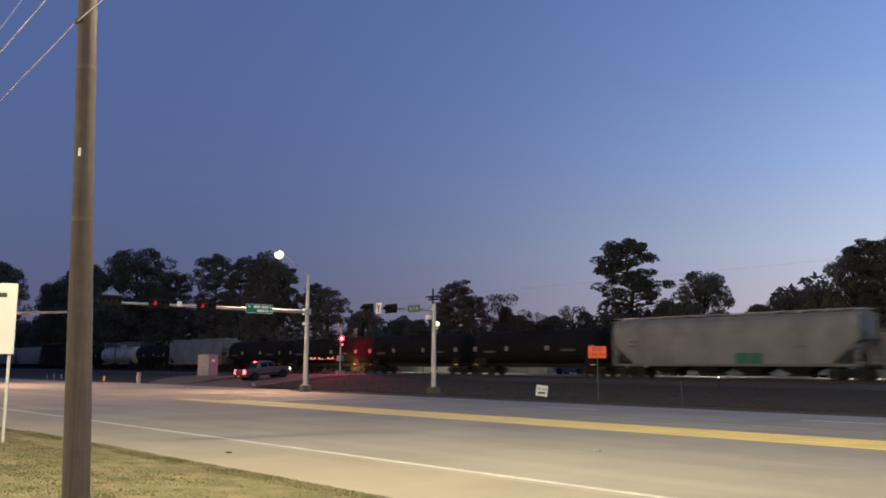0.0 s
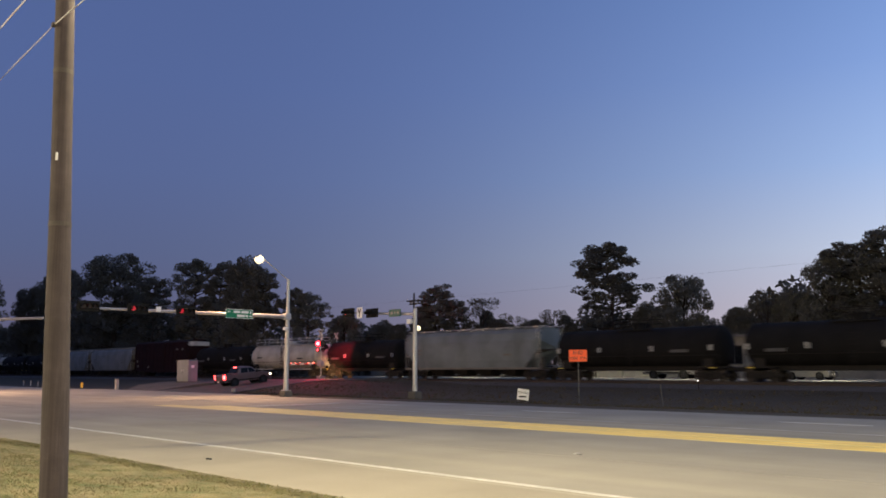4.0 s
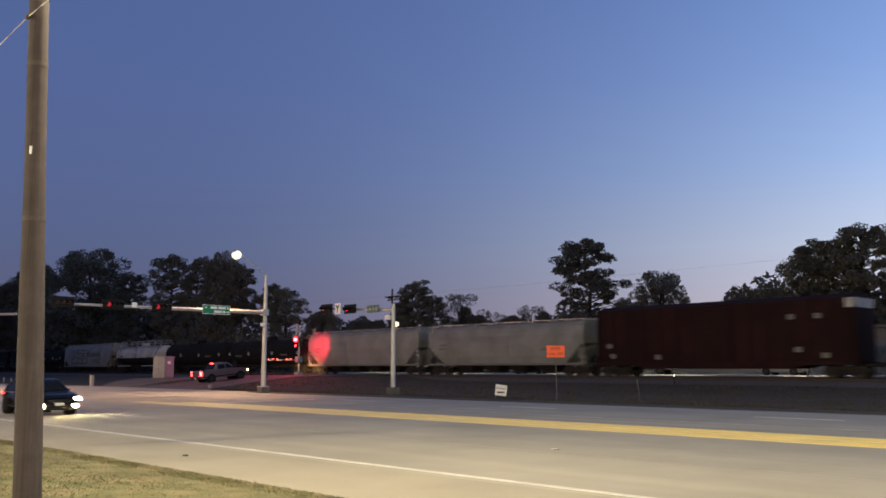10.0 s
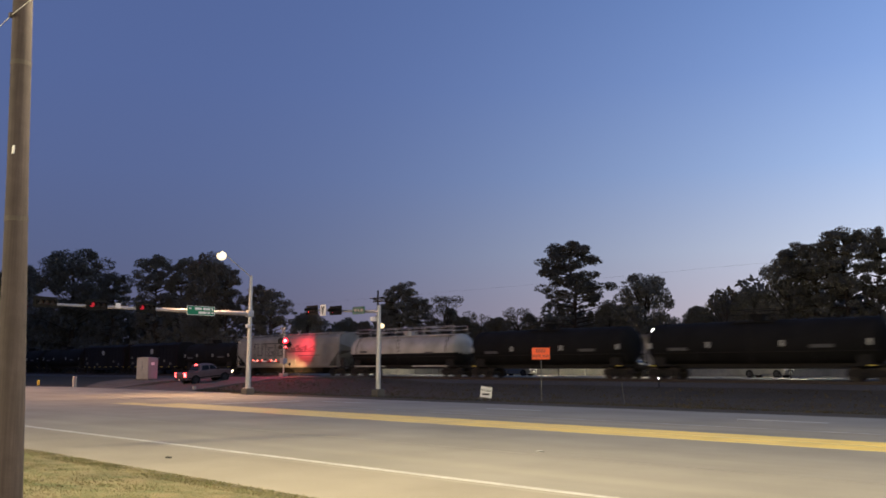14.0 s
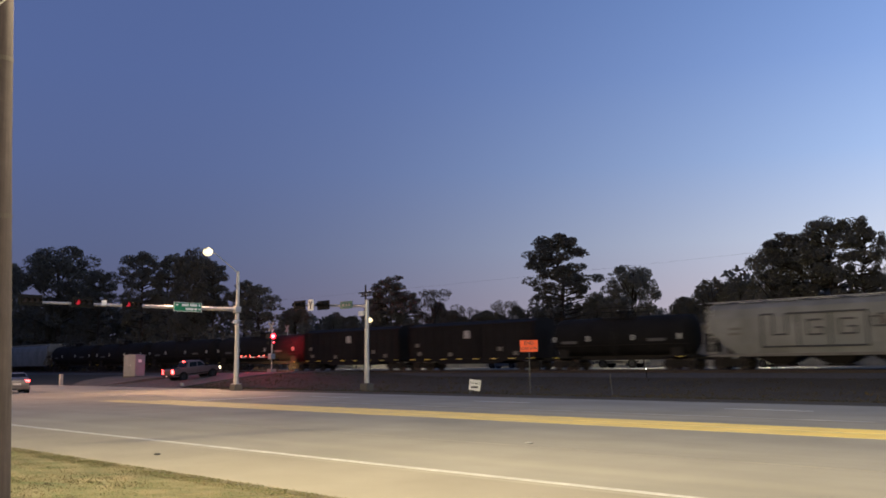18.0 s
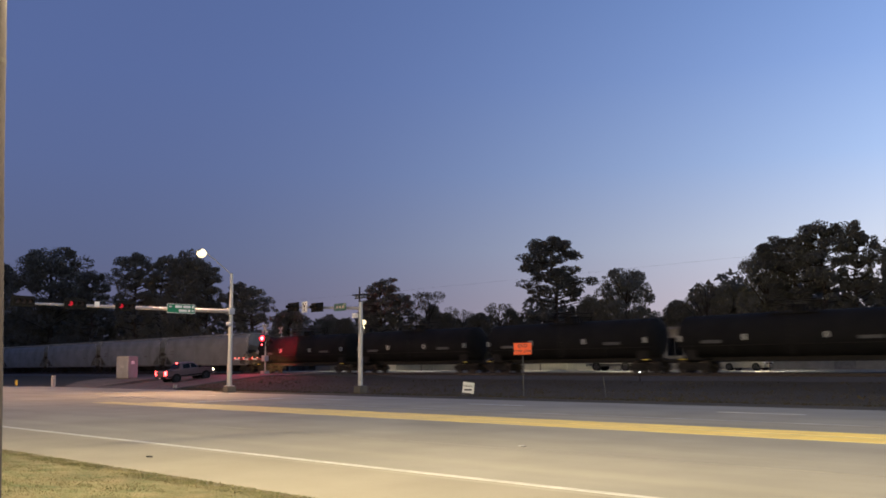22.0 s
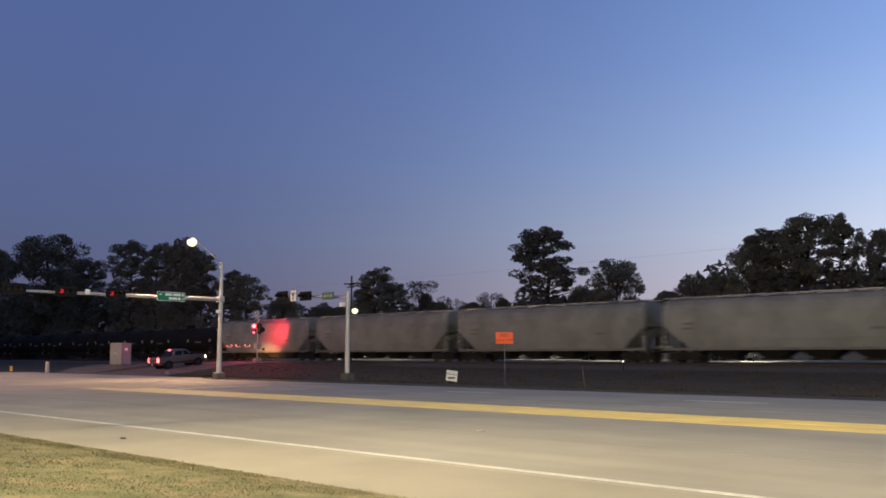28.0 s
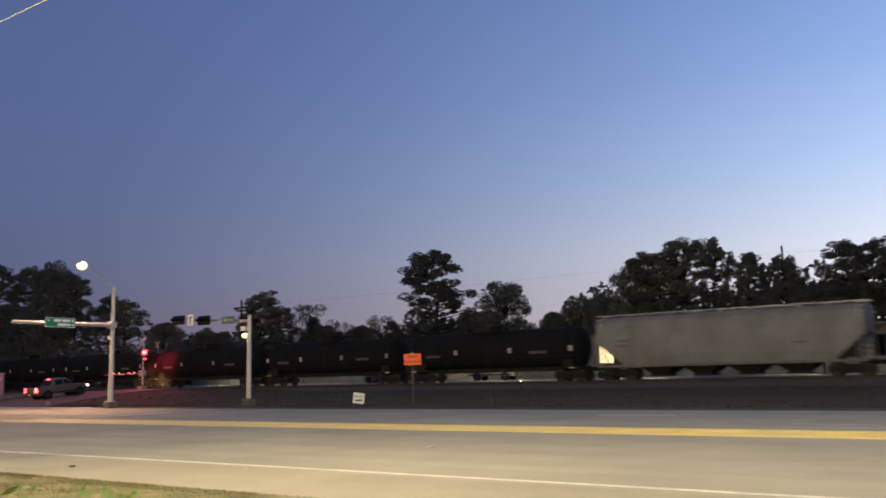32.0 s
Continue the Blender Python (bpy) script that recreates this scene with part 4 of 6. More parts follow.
WIGWAG = []    # crossing lamps: (lens, side)

# mast over the highway, with lamp
P1 = (-52.2, 34.2)
mast = thing("signal_mast", "galvanised traffic signal mast with long arm and lit lamp", "traffic signal", pose(P1[0], P1[1], 0))
bm = bmesh.new()
box(bm, -0.34, 0.34, -0.34, 0.34, -0.3, 0.45, 0.06)
part("footing", bm, M["footing"], mast, "square grimy concrete footing")
bm = bmesh.new()
lathe_pole(bm, 0, 0, 0.45, 8.45, 0.19, 0.11)
part("pole", bm, M["galvanised"], mast)
bm = bmesh.new()
box(bm, -0.28, 0.28, -0.28, 0.28, 0.45, 0.49, 0.01)
part("base_plate", bm, M["galvanised"], mast)
ARM_END = (0.7, -15.0, 5.62)
bm = bmesh.new()
tube(bm, (0, -0.1, 5.72), ARM_END, 0.15, 0.07, 12)
part("arm", bm, M["galvanised"], mast)
bm = bmesh.new()
box(bm, -0.2, 0.2, -0.3, 0.2, 5.5, 5.95, 0.03)
part("arm_clamp", bm, M["galvanised"], mast)


def on_arm(k, dz=0.0, dx=0.0):
    return (ARM_END[0] * k + dx, -0.1 + (ARM_END[1] + 0.1) * k, 5.72 + dz)


for k in (0.975, 0.765, 0.545):
    FLASH.extend(signal_head(mast, on_arm(k, 0.0, 0.32), 90, 2 if k > 0.8 else 1, dim="lens_dark" if k > 0.8 else "lens_red_dim"))
plate = street_sign(mast, pose(*on_arm(0.672, 0.03, 0.2), 0, 0, 90), 0.32, 0.32, M["sign_white"], False, "small white lane sign")
name_sign = street_sign(mast, pose(*on_arm(0.275, 0.0, 0.25), 0, 0, 90), 2.1, 0.62, M["green_sign"], True, "green street name sign with white lettering")
bars(name_sign, [(0.42, 0.13, 0.55, 0.16), (-0.2, 0.13, 0.5, 0.16), (0.86, 0.13, 0.12, 0.16), (0.12, -0.13, 0.6, 0.16), (0.58, -0.13, 0.2, 0.16)], M["sign_white"])
for x, z, d in ((-0.8, 0.13, -1), (0.86, -0.13, 1)):
    bm = bmesh.new()
    prism(bm, [(x - 0.1 * d, z - 0.03), (x + 0.02 * d, z - 0.03), (x + 0.02 * d, z - 0.08), (x + 0.12 * d, z), (x + 0.02 * d, z + 0.08), (x + 0.02 * d, z + 0.03), (x - 0.1 * d, z + 0.03)], -0.031, -0.023)
    part("arrow", bm, M["sign_white"], name_sign)
bm = bmesh.new()
pts = [(0, 0, 8.35), (-0.36, -0.95, 9.2), (-0.55, -1.45, 9.62), (-0.66, -1.75, 9.86)]
sweep(bm, pts, 0.04, 8)
part("lamp_arm", bm, M["galvanised"], mast)
bm = bmesh.new()
ball(bm, (-0.76, -2.0, 9.98), 0.36, 0.6, 1.1, 0.35, 2)
part("lamp_head", bm, M["galvanised"], mast)
bm = bmesh.new()
ball(bm, (-0.77, -2.02, 9.80), 0.34, 1.0, 1.0, 0.92, 3)
part("lamp_glass", bm, M["lamp_white"], mast, "glowing lamp glass")
bm = bmesh.new()
box(bm, 0.1, 0.35, -0.45, -0.2, 4.72, 4.95, 0.02)
part("detector", bm, M["sign_white"], mast, "small white detector box")
lamp("street_light", "SPOT", (P1[0] - 0.77, P1[1] - 2.02, 9.42), 7900, (1.0, 0.58, 0.31), 0.15, (P1[0] - 1.0, P1[1] - 8.0, 0), 152, 1.0)

# second mast, signals over the side street
P2 = (-42.4, 37.8)
mast = thing("signal_mast", "galvanised signal mast with short arm over the side street", "traffic signal", pose(P2[0], P2[1], 0))
bm = bmesh.new()
box(bm, -0.34, 0.34, -0.34, 0.34, -0.4, 0.5, 0.06)
part("footing", bm, M["footing"], mast, "square grimy concrete footing")
bm = bmesh.new()
lathe_pole(bm, 0, 0, 0.5, 6.0, 0.17, 0.13)
part("pole", bm, M["galvanised"], mast)
bm = bmesh.new()
tube(bm, (-0.05, 0, 5.6), (-7.6, 0, 6.05), 0.11, 0.06, 10)
part("arm", bm, M["galvanised"], mast)
for x, z in ((-7.0, 6.02), (-4.3, 5.86)):
    FLASH.extend(signal_head(mast, (x, -0.32, z), 0, 1, dim="lens_dark"))
s = street_sign(mast, pose(-5.75, -0.2, 5.95), 0.62, 0.78, M["sign_white"], False, "white sign with a black forked arrow")
bm = bmesh.new()
box(bm, -0.05, 0.05, -0.031, -0.023, -0.3, 0.02)
part("arrow", bm, M["sign_black"], s)
for d in (-1, 1):
    bm = bmesh.new()
    prism(bm, [(-0.04 * d, 0.0), (0.05 * d, -0.03), (0.2 * d, 0.25), (0.1 * d, 0.29)], -0.032, -0.024)
    part("arrow", bm, M["sign_black"], s)
s = street_sign(mast, pose(-1.85, -0.2, 5.75), 1.25, 0.5, M["green_sign_dim"], False, "green street name sign")
bars(s, [(-0.3, 0.0, 0.22, 0.16), (0.02, 0.0, 0.14, 0.16), (0.34, 0, 0.2, 0.16)], M["paint_faint"])
bm = bmesh.new()
box(bm, -0.55, -0.15, -0.3, -0.05, 4.95, 5.25, 0.03)
part("camera_box", bm, M["sign_white"], mast, "white box beside the pole")

# mast on the opposite corner, its arm reaching in over the highway
mast = thing("signal_mast", "galvanised signal mast on the opposite corner, arm over the road", "traffic signal", pose(-84.0, 13.7, 0))
bm = bmesh.new()
lathe_pole(bm, 0, 0, 0.2, 9.4, 0.2, 0.11)
part("pole", bm, M["galvanised"], mast)
bm = bmesh.new()
tube(bm, (0.1, 0.04, 5.8), (18.7, 8.0, 5.72), 0.15, 0.085, 10)
part("arm", bm, M["galvanised"], mast)
# lamp on this mast is unseen, added to brighten the left road and brush
bm = bmesh.new()
sweep(bm, [(0, 0, 9.3), (0.7, 1.2, 10.0), (1.1, 2.0, 10.2)], 0.04, 8)
part("lamp_arm", bm, M["galvanised"], mast)
bm = bmesh.new()
ball(bm, (1.2, 2.3, 10.3), 0.36, 0.6, 1.1, 0.35, 2)
part("lamp_head", bm, M["galvanised"], mast)
bm = bmesh.new()
ball(bm, (1.2, 2.3, 10.14), 0.28, 0.9, 1.0, 0.7, 2)
part("lamp_glass", bm, M["lamp_white"], mast, "glowing lamp glass")
lamp("street_light", "SPOT", (-82.8, 16.0, 9.75), 18500, (1.0, 0.61, 0.38), 0.15, (-80.0, 24.0, 0), 168, 0.25)
bm = bmesh.new()
box(bm, -0.5, 0.5, -0.5, 0.5, -0.2, 0.25, 0.04)
part("footing", bm, M["footing"], mast)

# level crossing signal with gate
XG = (-75.2, 53.6)
FX = -89.9
M["amber_lens"] = mat("amber_lens", (0.9, 0.5, 0.1), 0.3, emit=6, emit_colour=(1, 0.55, 0.2))
cross = thing("crossing_signal", "rail crossing signal, red lamps flashing, gate lowered", "crossing signal", pose(XG[0], XG[1], 0))
bm = bmesh.new()
lathe_pole(bm, 0, 0, 0.9, 6.2, 0.07, 0.06, 10)
part("mast", bm, M["galvanised"], cross)
bm = bmesh.new()
box(bm, -0.35, 0.35, -0.35, 0.35, 0.6, 1.3, 0.03)
part("footing", bm, M["concrete"], cross)
for a in (45, -45):
    bm = bmesh.new()
    box(bm, -0.65, 0.65, -0.015, 0.015, -0.11, 0.11, 0.005)
    o = part("crossbuck_board", bm, M["paint_faint"], cross, "dull white crossbuck board")
    o.matrix_basis = pose(0, -0.1 - (0.035 if a > 0 else 0), 5.75) @ pose(0, 0, 0, 0, a, 0)
bm = bmesh.new()
tube(bm, (-0.55, -0.05, 4.35), (0.55, -0.05, 4.35), 0.04, seg=8)
part("lamp_bracket", bm, M["black_metal"], cross)
for z, d in ((4.72, 0.42), (4.05, 0.5)):
    for side in (-1, 1):
        bm = bmesh.new()
        tube(bm, (0, -0.02, 0), (0, 0.0, 0), 0.34 if z > 4.5 else 0.22, seg=18)
        tube(bm, (0, 0, 0), (0, 0.22, 0), 0.15, 0.08, seg=12)
        h = part("lamp_housing", bm, M["black_metal"], cross, "black round lamp backplate")
        h.matrix_basis = pose(side * d, -0.12, z, 0, 0, 38)
        big = z > 4.5

        # oversized lens with a hotter core: the lamp's glare is put into its shape
        def two(bm, r=0.30 if big else 0.10):
            ball(bm, (0, -0.01, 0), r, 1, 0.45, 1, 2)
            for v in bm.verts:
                v.co.y = min(v.co.y, -0.008)
            paint_faces(tube(bm, (0, 0.004, 0), (0, 0.04, 0), r, seg=18), 1)
            paint_faces(ball(bm, (0, -0.45 * r, 0), r * 0.62, 1, 0.3, 1, 2), 2)
        lens = put("red_lens", shared("crossing_lens|%d" % big, two, [M["lens_red"], M["lens_dark"], M["bulb_red"]]), h, pose(0, -0.022, 0), "red crossing lamp lens")
        WIGWAG.append((lens, side))
bm = bmesh.new()
box(bm, -0.3, 0.3, -0.3, 0.25, 2.3, 2.9, 0.05)
part("gate_motor", bm, M["galvanised"], cross, "grey gate mechanism box")
n_gate = 7
for i in range(n_gate):
    bm = bmesh.new()
    x0 = -0.3 - i * 0.85
    box(bm, x0 - 0.85, x0, -0.2, -0.16, 2.50, 2.62, 0.005)
    part("gate_section", bm, M["sign_white"] if i % 2 else M["gate_red"], cross)
for i in (1, 2, 4, 5, 6):
    bm = bmesh.new()
    tube(bm, (-0.3 - i * 0.85, -0.25, 2.69), (-0.3 - i * 0.85, -0.16, 2.69), 0.04, seg=10)
    part("gate_lamp", bm, M["gate_lamp"], cross, "small red gate lamp")
# upper lamp for the other approach, turned to the track; lower warm lamp is added
bm = bmesh.new()
tube(bm, (0.0, 0.1, 4.35), (-0.1, 0.55, 4.35), 0.035, seg=8)
part("lamp_bracket", bm, M["black_metal"], cross)
for k, z in enumerate((4.35, 2.25)):
    bm = bmesh.new()
    tube(bm, (0, -0.02, 0), (0, 0.0, 0), 0.28 if k == 0 else 0.14, seg=18)
    tube(bm, (0, 0, 0), (0, 0.2, 0), 0.14, 0.08, seg=12)
    h = part("lamp_housing", bm, M["black_metal"], cross, "black lamp housing turned to the track")
    h.matrix_basis = pose(-0.1 if k == 0 else 0.1, 0.7, z, 0, 0, 212)
    bm = bmesh.new()
    ball(bm, (0, -0.02, 0), 0.15 if k == 0 else 0.08, 1, 0.4, 1, 2)
    part("red_lens" if k == 0 else "warm_lens", bm, M["lens_red_dim"] if k == 0 else M["amber_lens"], h, "lit lens")
lamp("crossing_light", "SPOT", (XG[0] - 0.35, XG[1] + 1.05, 4.35), RED_W, (1.0, 0.035, 0.06), 0.12, (-77.7, 57.7, 4.2), 53, 1.0)
lamp("crossing_glow", "SPOT", (XG[0] + 0.1, XG[1] - 0.75, 4.6), 1900, (1.0, 0.04, 0.06), 0.25, (XG[0] + 1.5, XG[1] - 8.0, 0.3), 156, 0.5)
# added fill that makes the warm patch low on the wagons
lamp("crossing_flood", "SPOT", (XG[0] - 0.15, XG[1] + 1.0, 1.95), 11000, (1.0, 0.54, 0.22), 0.1, (-79.6, 58.2, 1.0), 46, 1.0)

# signal on the far side of the track
far_cross = thing("crossing_signal", "thin rail crossing mast with crossbuck beyond the track", "crossing signal", pose(FX, 66.5, 0))
bm = bmesh.new()
lathe_pole(bm, 0, 0, 0.3, 6.6, 0.06, 0.05, 8)
part("mast", bm, M["galvanised"], far_cross)
for a in (45, -45):
    bm = bmesh.new()
    box(bm, -0.55, 0.55, -0.015, 0.015, -0.09, 0.09, 0.005)
    o = part("crossbuck_board", bm, M["paint_faint"], far_cross, "dull white crossbuck board")
    o.matrix_basis = pose(0, -0.08 - (0.035 if a > 0 else 0), 6.3) @ pose(0, 0, 0, 0, a, 0)

# equipment cabinet
cab = thing("equipment_cabinet", "grey steel signal equipment cabinet on a pad", "cabinet", pose(-83.7, 42.6, 0.66, 0, 0, 12))
bm = bmesh.new()
box(bm, -0.9, 0.9, -0.6, 0.6, 0.1, 2.2, 0.03)
part("body", bm, M["cabinet_grey"], cab)
bm = bmesh.new()
prism(bm, [(-0.96, 2.2), (0.96, 2.2), (0.94, 2.26), (0.0, 2.32), (-0.94, 2.26)], -0.67, 0.67)
part("roof", bm, M["cabinet_grey"], cab)
for x in (-0.47, 0.47):
    bm = bmesh.new()
    box(bm, x - 0.42, x + 0.42, -0.63, -0.602, 0.2, 2.1, 0.01)
    d = part("door", bm, M["cabinet_grey"], cab)
    bm = bmesh.new()
    box(bm, x + (0.32 if x < 0 else -0.36), x + (0.36 if x < 0 else -0.32), -0.67, -0.63, 1.1, 1.35)
    part("handle", bm, M["galvanised"], d)
bm = bmesh.new()
box(bm, -1.0, 1.0, -0.66, 0.66, -0.6, 0.1, 0.02)
part("pad", bm, M["footing"], cab)
bm = bmesh.new()
box(bm, 0.898, 0.912, -0.25, 0.15, 1.5, 1.8)
part("notice", bm, M["sign_white"], cab, "small white notice")

# marker posts at the corner
for x, y, h, w, mname, label in ((-85.7, 36.0, 1.05, 0.42, "concrete", "pale square utility marker post"), (-97.0, 36.8, 0.55, 0.3, "marker_yellow", "short yellow utility marker")):
    p = thing("marker_post", label, "marker", pose(x, y, 0))
    bm = bmesh.new()
    box(bm, -w / 2, w / 2, -w / 3, w / 3, -0.2, h, 0.02)
    part("post", bm, M[mname], p)
    bm = bmesh.new()
    box(bm, -w / 2 - 0.02, w / 2 + 0.02, -w / 3 - 0.02, w / 3 + 0.02, h, h + 0.04, 0.01)
    part("cap", bm, M[mname], p)
bm = bmesh.new()
box(bm, -0.15, 0.15, -0.12, 0.12, -0.1, 0.25, 0.02)
solo("marker_block", bm, M["concrete"], "small pale concrete block by the side street", "marker", pose(-66.5, 38.2, 0.08))

# short white posts beyond the corner
for i in range(6):
    p = thing("guide_post", "short white guide post beside the road", "post", pose(-104.5 - i * 3.4, 37.4 + 0.2 * i, 0), "guide posts")
    bm = bmesh.new()
    box(bm, -0.07, 0.07, -0.04, 0.04, -0.2, 0.62, 0.01)
    part("post", bm, M["paint_faint"], p)
    bm = bmesh.new()
    box(bm, -0.05, 0.05, -0.05, -0.041, 0.45, 0.55)
    part("reflector", bm, M["marker_yellow"], p, "small yellow reflector")

# yard sign
sale = thing("yard_sign", "white yard sign with dark lettering, tilted", "sign", pose(-33.05, 37.8, -0.1, 0, 0, 20))
bm = bmesh.new()
box(bm, -0.36, 0.36, -0.01, 0.01, 0.25, 0.88, 0.003, pose(0, 0, 0, 0, 7, 0))
pan = part("panel", bm, M["sign_white"], sale)
for dx in (-0.25, 0.25):
    bm = bmesh.new()
    tube(bm, (dx, 0.02, -0.1), (dx, 0.02, 0.8), 0.008, seg=5)
    part("wire_leg", bm, M["galvanised"], sale)
text_mesh("lettering", "FOR SALE", 0.15, M["sign_black"], pan, pose(0.07, -0.014, 0.66) @ pose(0, 0, 0, 90, 0, 0) @ pose(0, 0, 0, 0, 0, -7))
bars(pan, [(0.05, 0.44, 0.45, 0.09)], M["sign_black"], y=-0.014)

# road work sign
work = thing("road_work_sign", "orange road work sign on a thin steel post", "sign", pose(-28.77, 37.6, -0.1, 0, 0, 25))
bm = bmesh.new()
box(bm, -0.02, 0.02, -0.02, 0.02, -0.3, 3.0, 0.004)
part("post", bm, M["post_grey"], work)
bm = bmesh.new()
box(bm, -0.50, 0.50, -0.04, -0.022, 2.42, 3.06, 0.006)
pan = part("panel", bm, M["sign_orange"], work)
text_mesh("lettering", "END", 0.27, M["sign_black"], pan, pose(0, -0.043, 2.89, 90, 0, 0))
text_mesh("lettering", "WORK ZONE", 0.19, M["sign_black"], pan, pose(0, -0.043, 2.60, 90, 0, 0))

# thin leaning post in the grass
bm = bmesh.new()
tube(bm, (0.06, 0, -0.2), (-0.1, 0, 1.25), 0.02, 0.018, 8)
solo("marker_stake", bm, M["post_grey"], "thin leaning metal stake in the grass", "stake", pose(-24.2, 38.6, -0.1))
# small bright lamp by the rail
dot = thing("track_lamp", "small bright lamp beside the rail on a short stand", "lamp", pose(-31.2, 54.4, 0.62))
bm = bmesh.new()
tube(bm, (0, 0, -0.1), (0, 0, 0.42), 0.03, seg=8)
part("stand", bm, M["black_metal"], dot)
bm = bmesh.new()
ball(bm, (0, -0.02, 0.5), 0.032, sub=2)
part("lamp_glass", bm, M["lamp_clear"], dot)

# near utility pole with its lines
NP = (-10.845, 3.865)
upole = thing("utility_pole", "weathered brown utility pole in the grass verge", "utility pole", pose(NP[0], NP[1], 0))
bm = bmesh.new()
BUTT = [(-0.4, 0.162), (0.27, 0.160), (1.5, 0.156), (2.9, 0.142), (4.36, 0.124), (5.7, 0.120), (6.64, 0.116), (9.0, 0.10), (12.0, 0.09)]


def pole_r(z):
    for (a, p), (b, q) in zip(BUTT, BUTT[1:]):
        if z <= b:
            return p + (q - p) * (z - a) / (b - a)
    return BUTT[-1][1]


zz = [-0.4, 0.27, 0.9, 1.5, 2.2, 2.9, 3.6, 4.36, 5.0, 5.7, 6.64, 8.0, 9.0, 12.0]
seg = 20
rings = []
for z in zz:
    r = pole_r(z)
    cx, cy = -0.0236 * z, -0.0285 * z
    rings.append([bm.verts.new((cx + (r + 0.003 * noise.noise((k * 0.9, z * 1.3, 4))) * math.cos(2 * math.pi * k / seg), cy + r * math.sin(2 * math.pi * k / seg), z)) for k in range(seg)])
for a, b in zip(rings, rings[1:]):
    for k in range(seg):
        bm.faces.new((a[k], a[(k + 1) % seg], b[(k + 1) % seg], b[k]))
bm.faces.new(rings[-1])
part("pole", bm, M["pole_wood"], upole, smooth=True)


def on_pole(z):
    return -0.0236 * z, -0.0285 * z


for z in (3.7, 5.69):
    cx, cy = on_pole(z)
    bm = bmesh.new()
    tube(bm, (cx, cy, z - 0.03), (cx, cy, z + 0.03), pole_r(z) + 0.004, seg=20)
    part("band", bm, M["pole_band"], upole, "dull metal band")
cx, cy = on_pole(4.55)
bm = bmesh.new()
box(bm, cx + 0.07, cx + 0.11, cy - 0.1, cy - 0.08, 4.5, 4.6)
part("tag", bm, M["galvanised"], upole, "small bright metal tag")
cx, cy = on_pole(6.85)
bm = bmesh.new()
tube(bm, (cx, cy, 6.78), (cx, cy, 6.98), 0.115, seg=20)
box(bm, cx + 0.1, cx + 0.25, cy - 0.02, cy + 0.02, 6.8, 6.83)
part("clamp", bm, M["galvanised"], upole, "metal clamp round the pole")
# unseen lamp added to the pole, above the view, to light the road
cx, cy = on_pole(11.0)
bm = bmesh.new()
sweep(bm, [(cx, cy, 10.6), (cx + 0.3, cy + 1.2, 11.1), (cx + 0.6, cy + 2.6, 11.2)], 0.035, 8)
part("lamp_arm", bm, M["galvanised"], upole)
bm = bmesh.new()
ball(bm, (cx + 0.65, cy + 2.9, 11.2), 0.36, 0.6, 1.1, 0.35, 2)
part("lamp_head", bm, M["galvanised"], upole)
bm = bmesh.new()
ball(bm, (cx + 0.65, cy + 2.95, 11.1), 0.2, 0.8, 1.0, 0.5, 2)
part("lamp_glass", bm, M["lamp_white"], upole, "glowing lamp glass")
lamp("pole_light", "POINT", (NP[0] + cx + 0.65, NP[1] + cy + 2.95, 10.8), POLE_W, (1.0, 0.83, 0.51), 0.2)

# unseen street lamp added on the near side, beyond the view, to brighten the road
sl = thing("street_lamp", "tall lit street lamp, unseen, added to brighten the road", "street lamp", pose(17.0, 6.6, 0.05))
bm = bmesh.new()
lathe_pole(bm, 0, 0, -0.2, 10.8, 0.12, 0.07)
part("pole", bm, M["galvanised"], sl)
bm = bmesh.new()
sweep(bm, [(0, 0, 10.6), (0, 0.8, 11.1), (0, 2.2, 11.3)], 0.035, 8)
part("lamp_arm", bm, M["galvanised"], sl)
bm = bmesh.new()
ball(bm, (0, 2.6, 11.3), 0.36, 0.6, 1.1, 0.35, 2)
part("lamp_head", bm, M["galvanised"], sl)
bm = bmesh.new()
ball(bm, (0, 2.6, 11.2), 0.22, 0.9, 1.0, 0.5, 2)
part("lamp_glass", bm, M["lamp_white"], sl, "glowing lamp glass")
lamp("street_light", "SPOT", (17.0, 9.2, 10.95), STREET_W, (1.0, 0.83, 0.51), 0.2, (12.0, 11.5, 0), 150)

# lot lamps behind the viewer
for x, y, e in ((-24.0, -13.0, LOT_A), (10.0, -12.0, LOT_B)):
    pl = thing("lot_lamp_pole", "tall lot lamp behind the verge, lit", "street lamp", pose(x, y, 0.25), "lamps behind the verge")
    bm = bmesh.new()
    lathe_pole(bm, 0, 0, -0.3, 9.6, 0.11, 0.08)
    part("pole", bm, M["galvanised"], pl)
    bm = bmesh.new()
    box(bm, -0.25, 0.25, -0.1, 0.75, 9.55, 9.7, 0.03)
    part("lamp_head", bm, M["galvanised"], pl)
    bm = bmesh.new()
    box(bm, -0.18, 0.18, 0.1, 0.65, 9.5, 9.545, 0.01)
    part("lamp_glass", bm, M["lamp_white"], pl, "glowing lamp glass")
    lamp("lot_lamp_light", "POINT", (x, y + 0.45, 9.5), e, (1.0, 0.83, 0.51), 0.2)

# white board sign in the verge
board = thing("board_sign", "white board sign on thin steel posts in the grass", "sign", pose(-20.72, 5.86, 0.15, 0, 0, 62))
bm = bmesh.new()
box(bm, -2.4, -0.06, -0.03, 0.03, 1.95, 3.55, 0.01)
pan = part("panel", bm, M["board"], board)
bars(pan, [(-0.52, 3.28, 0.5, 0.1)], M["sign_black"], y=-0.033)
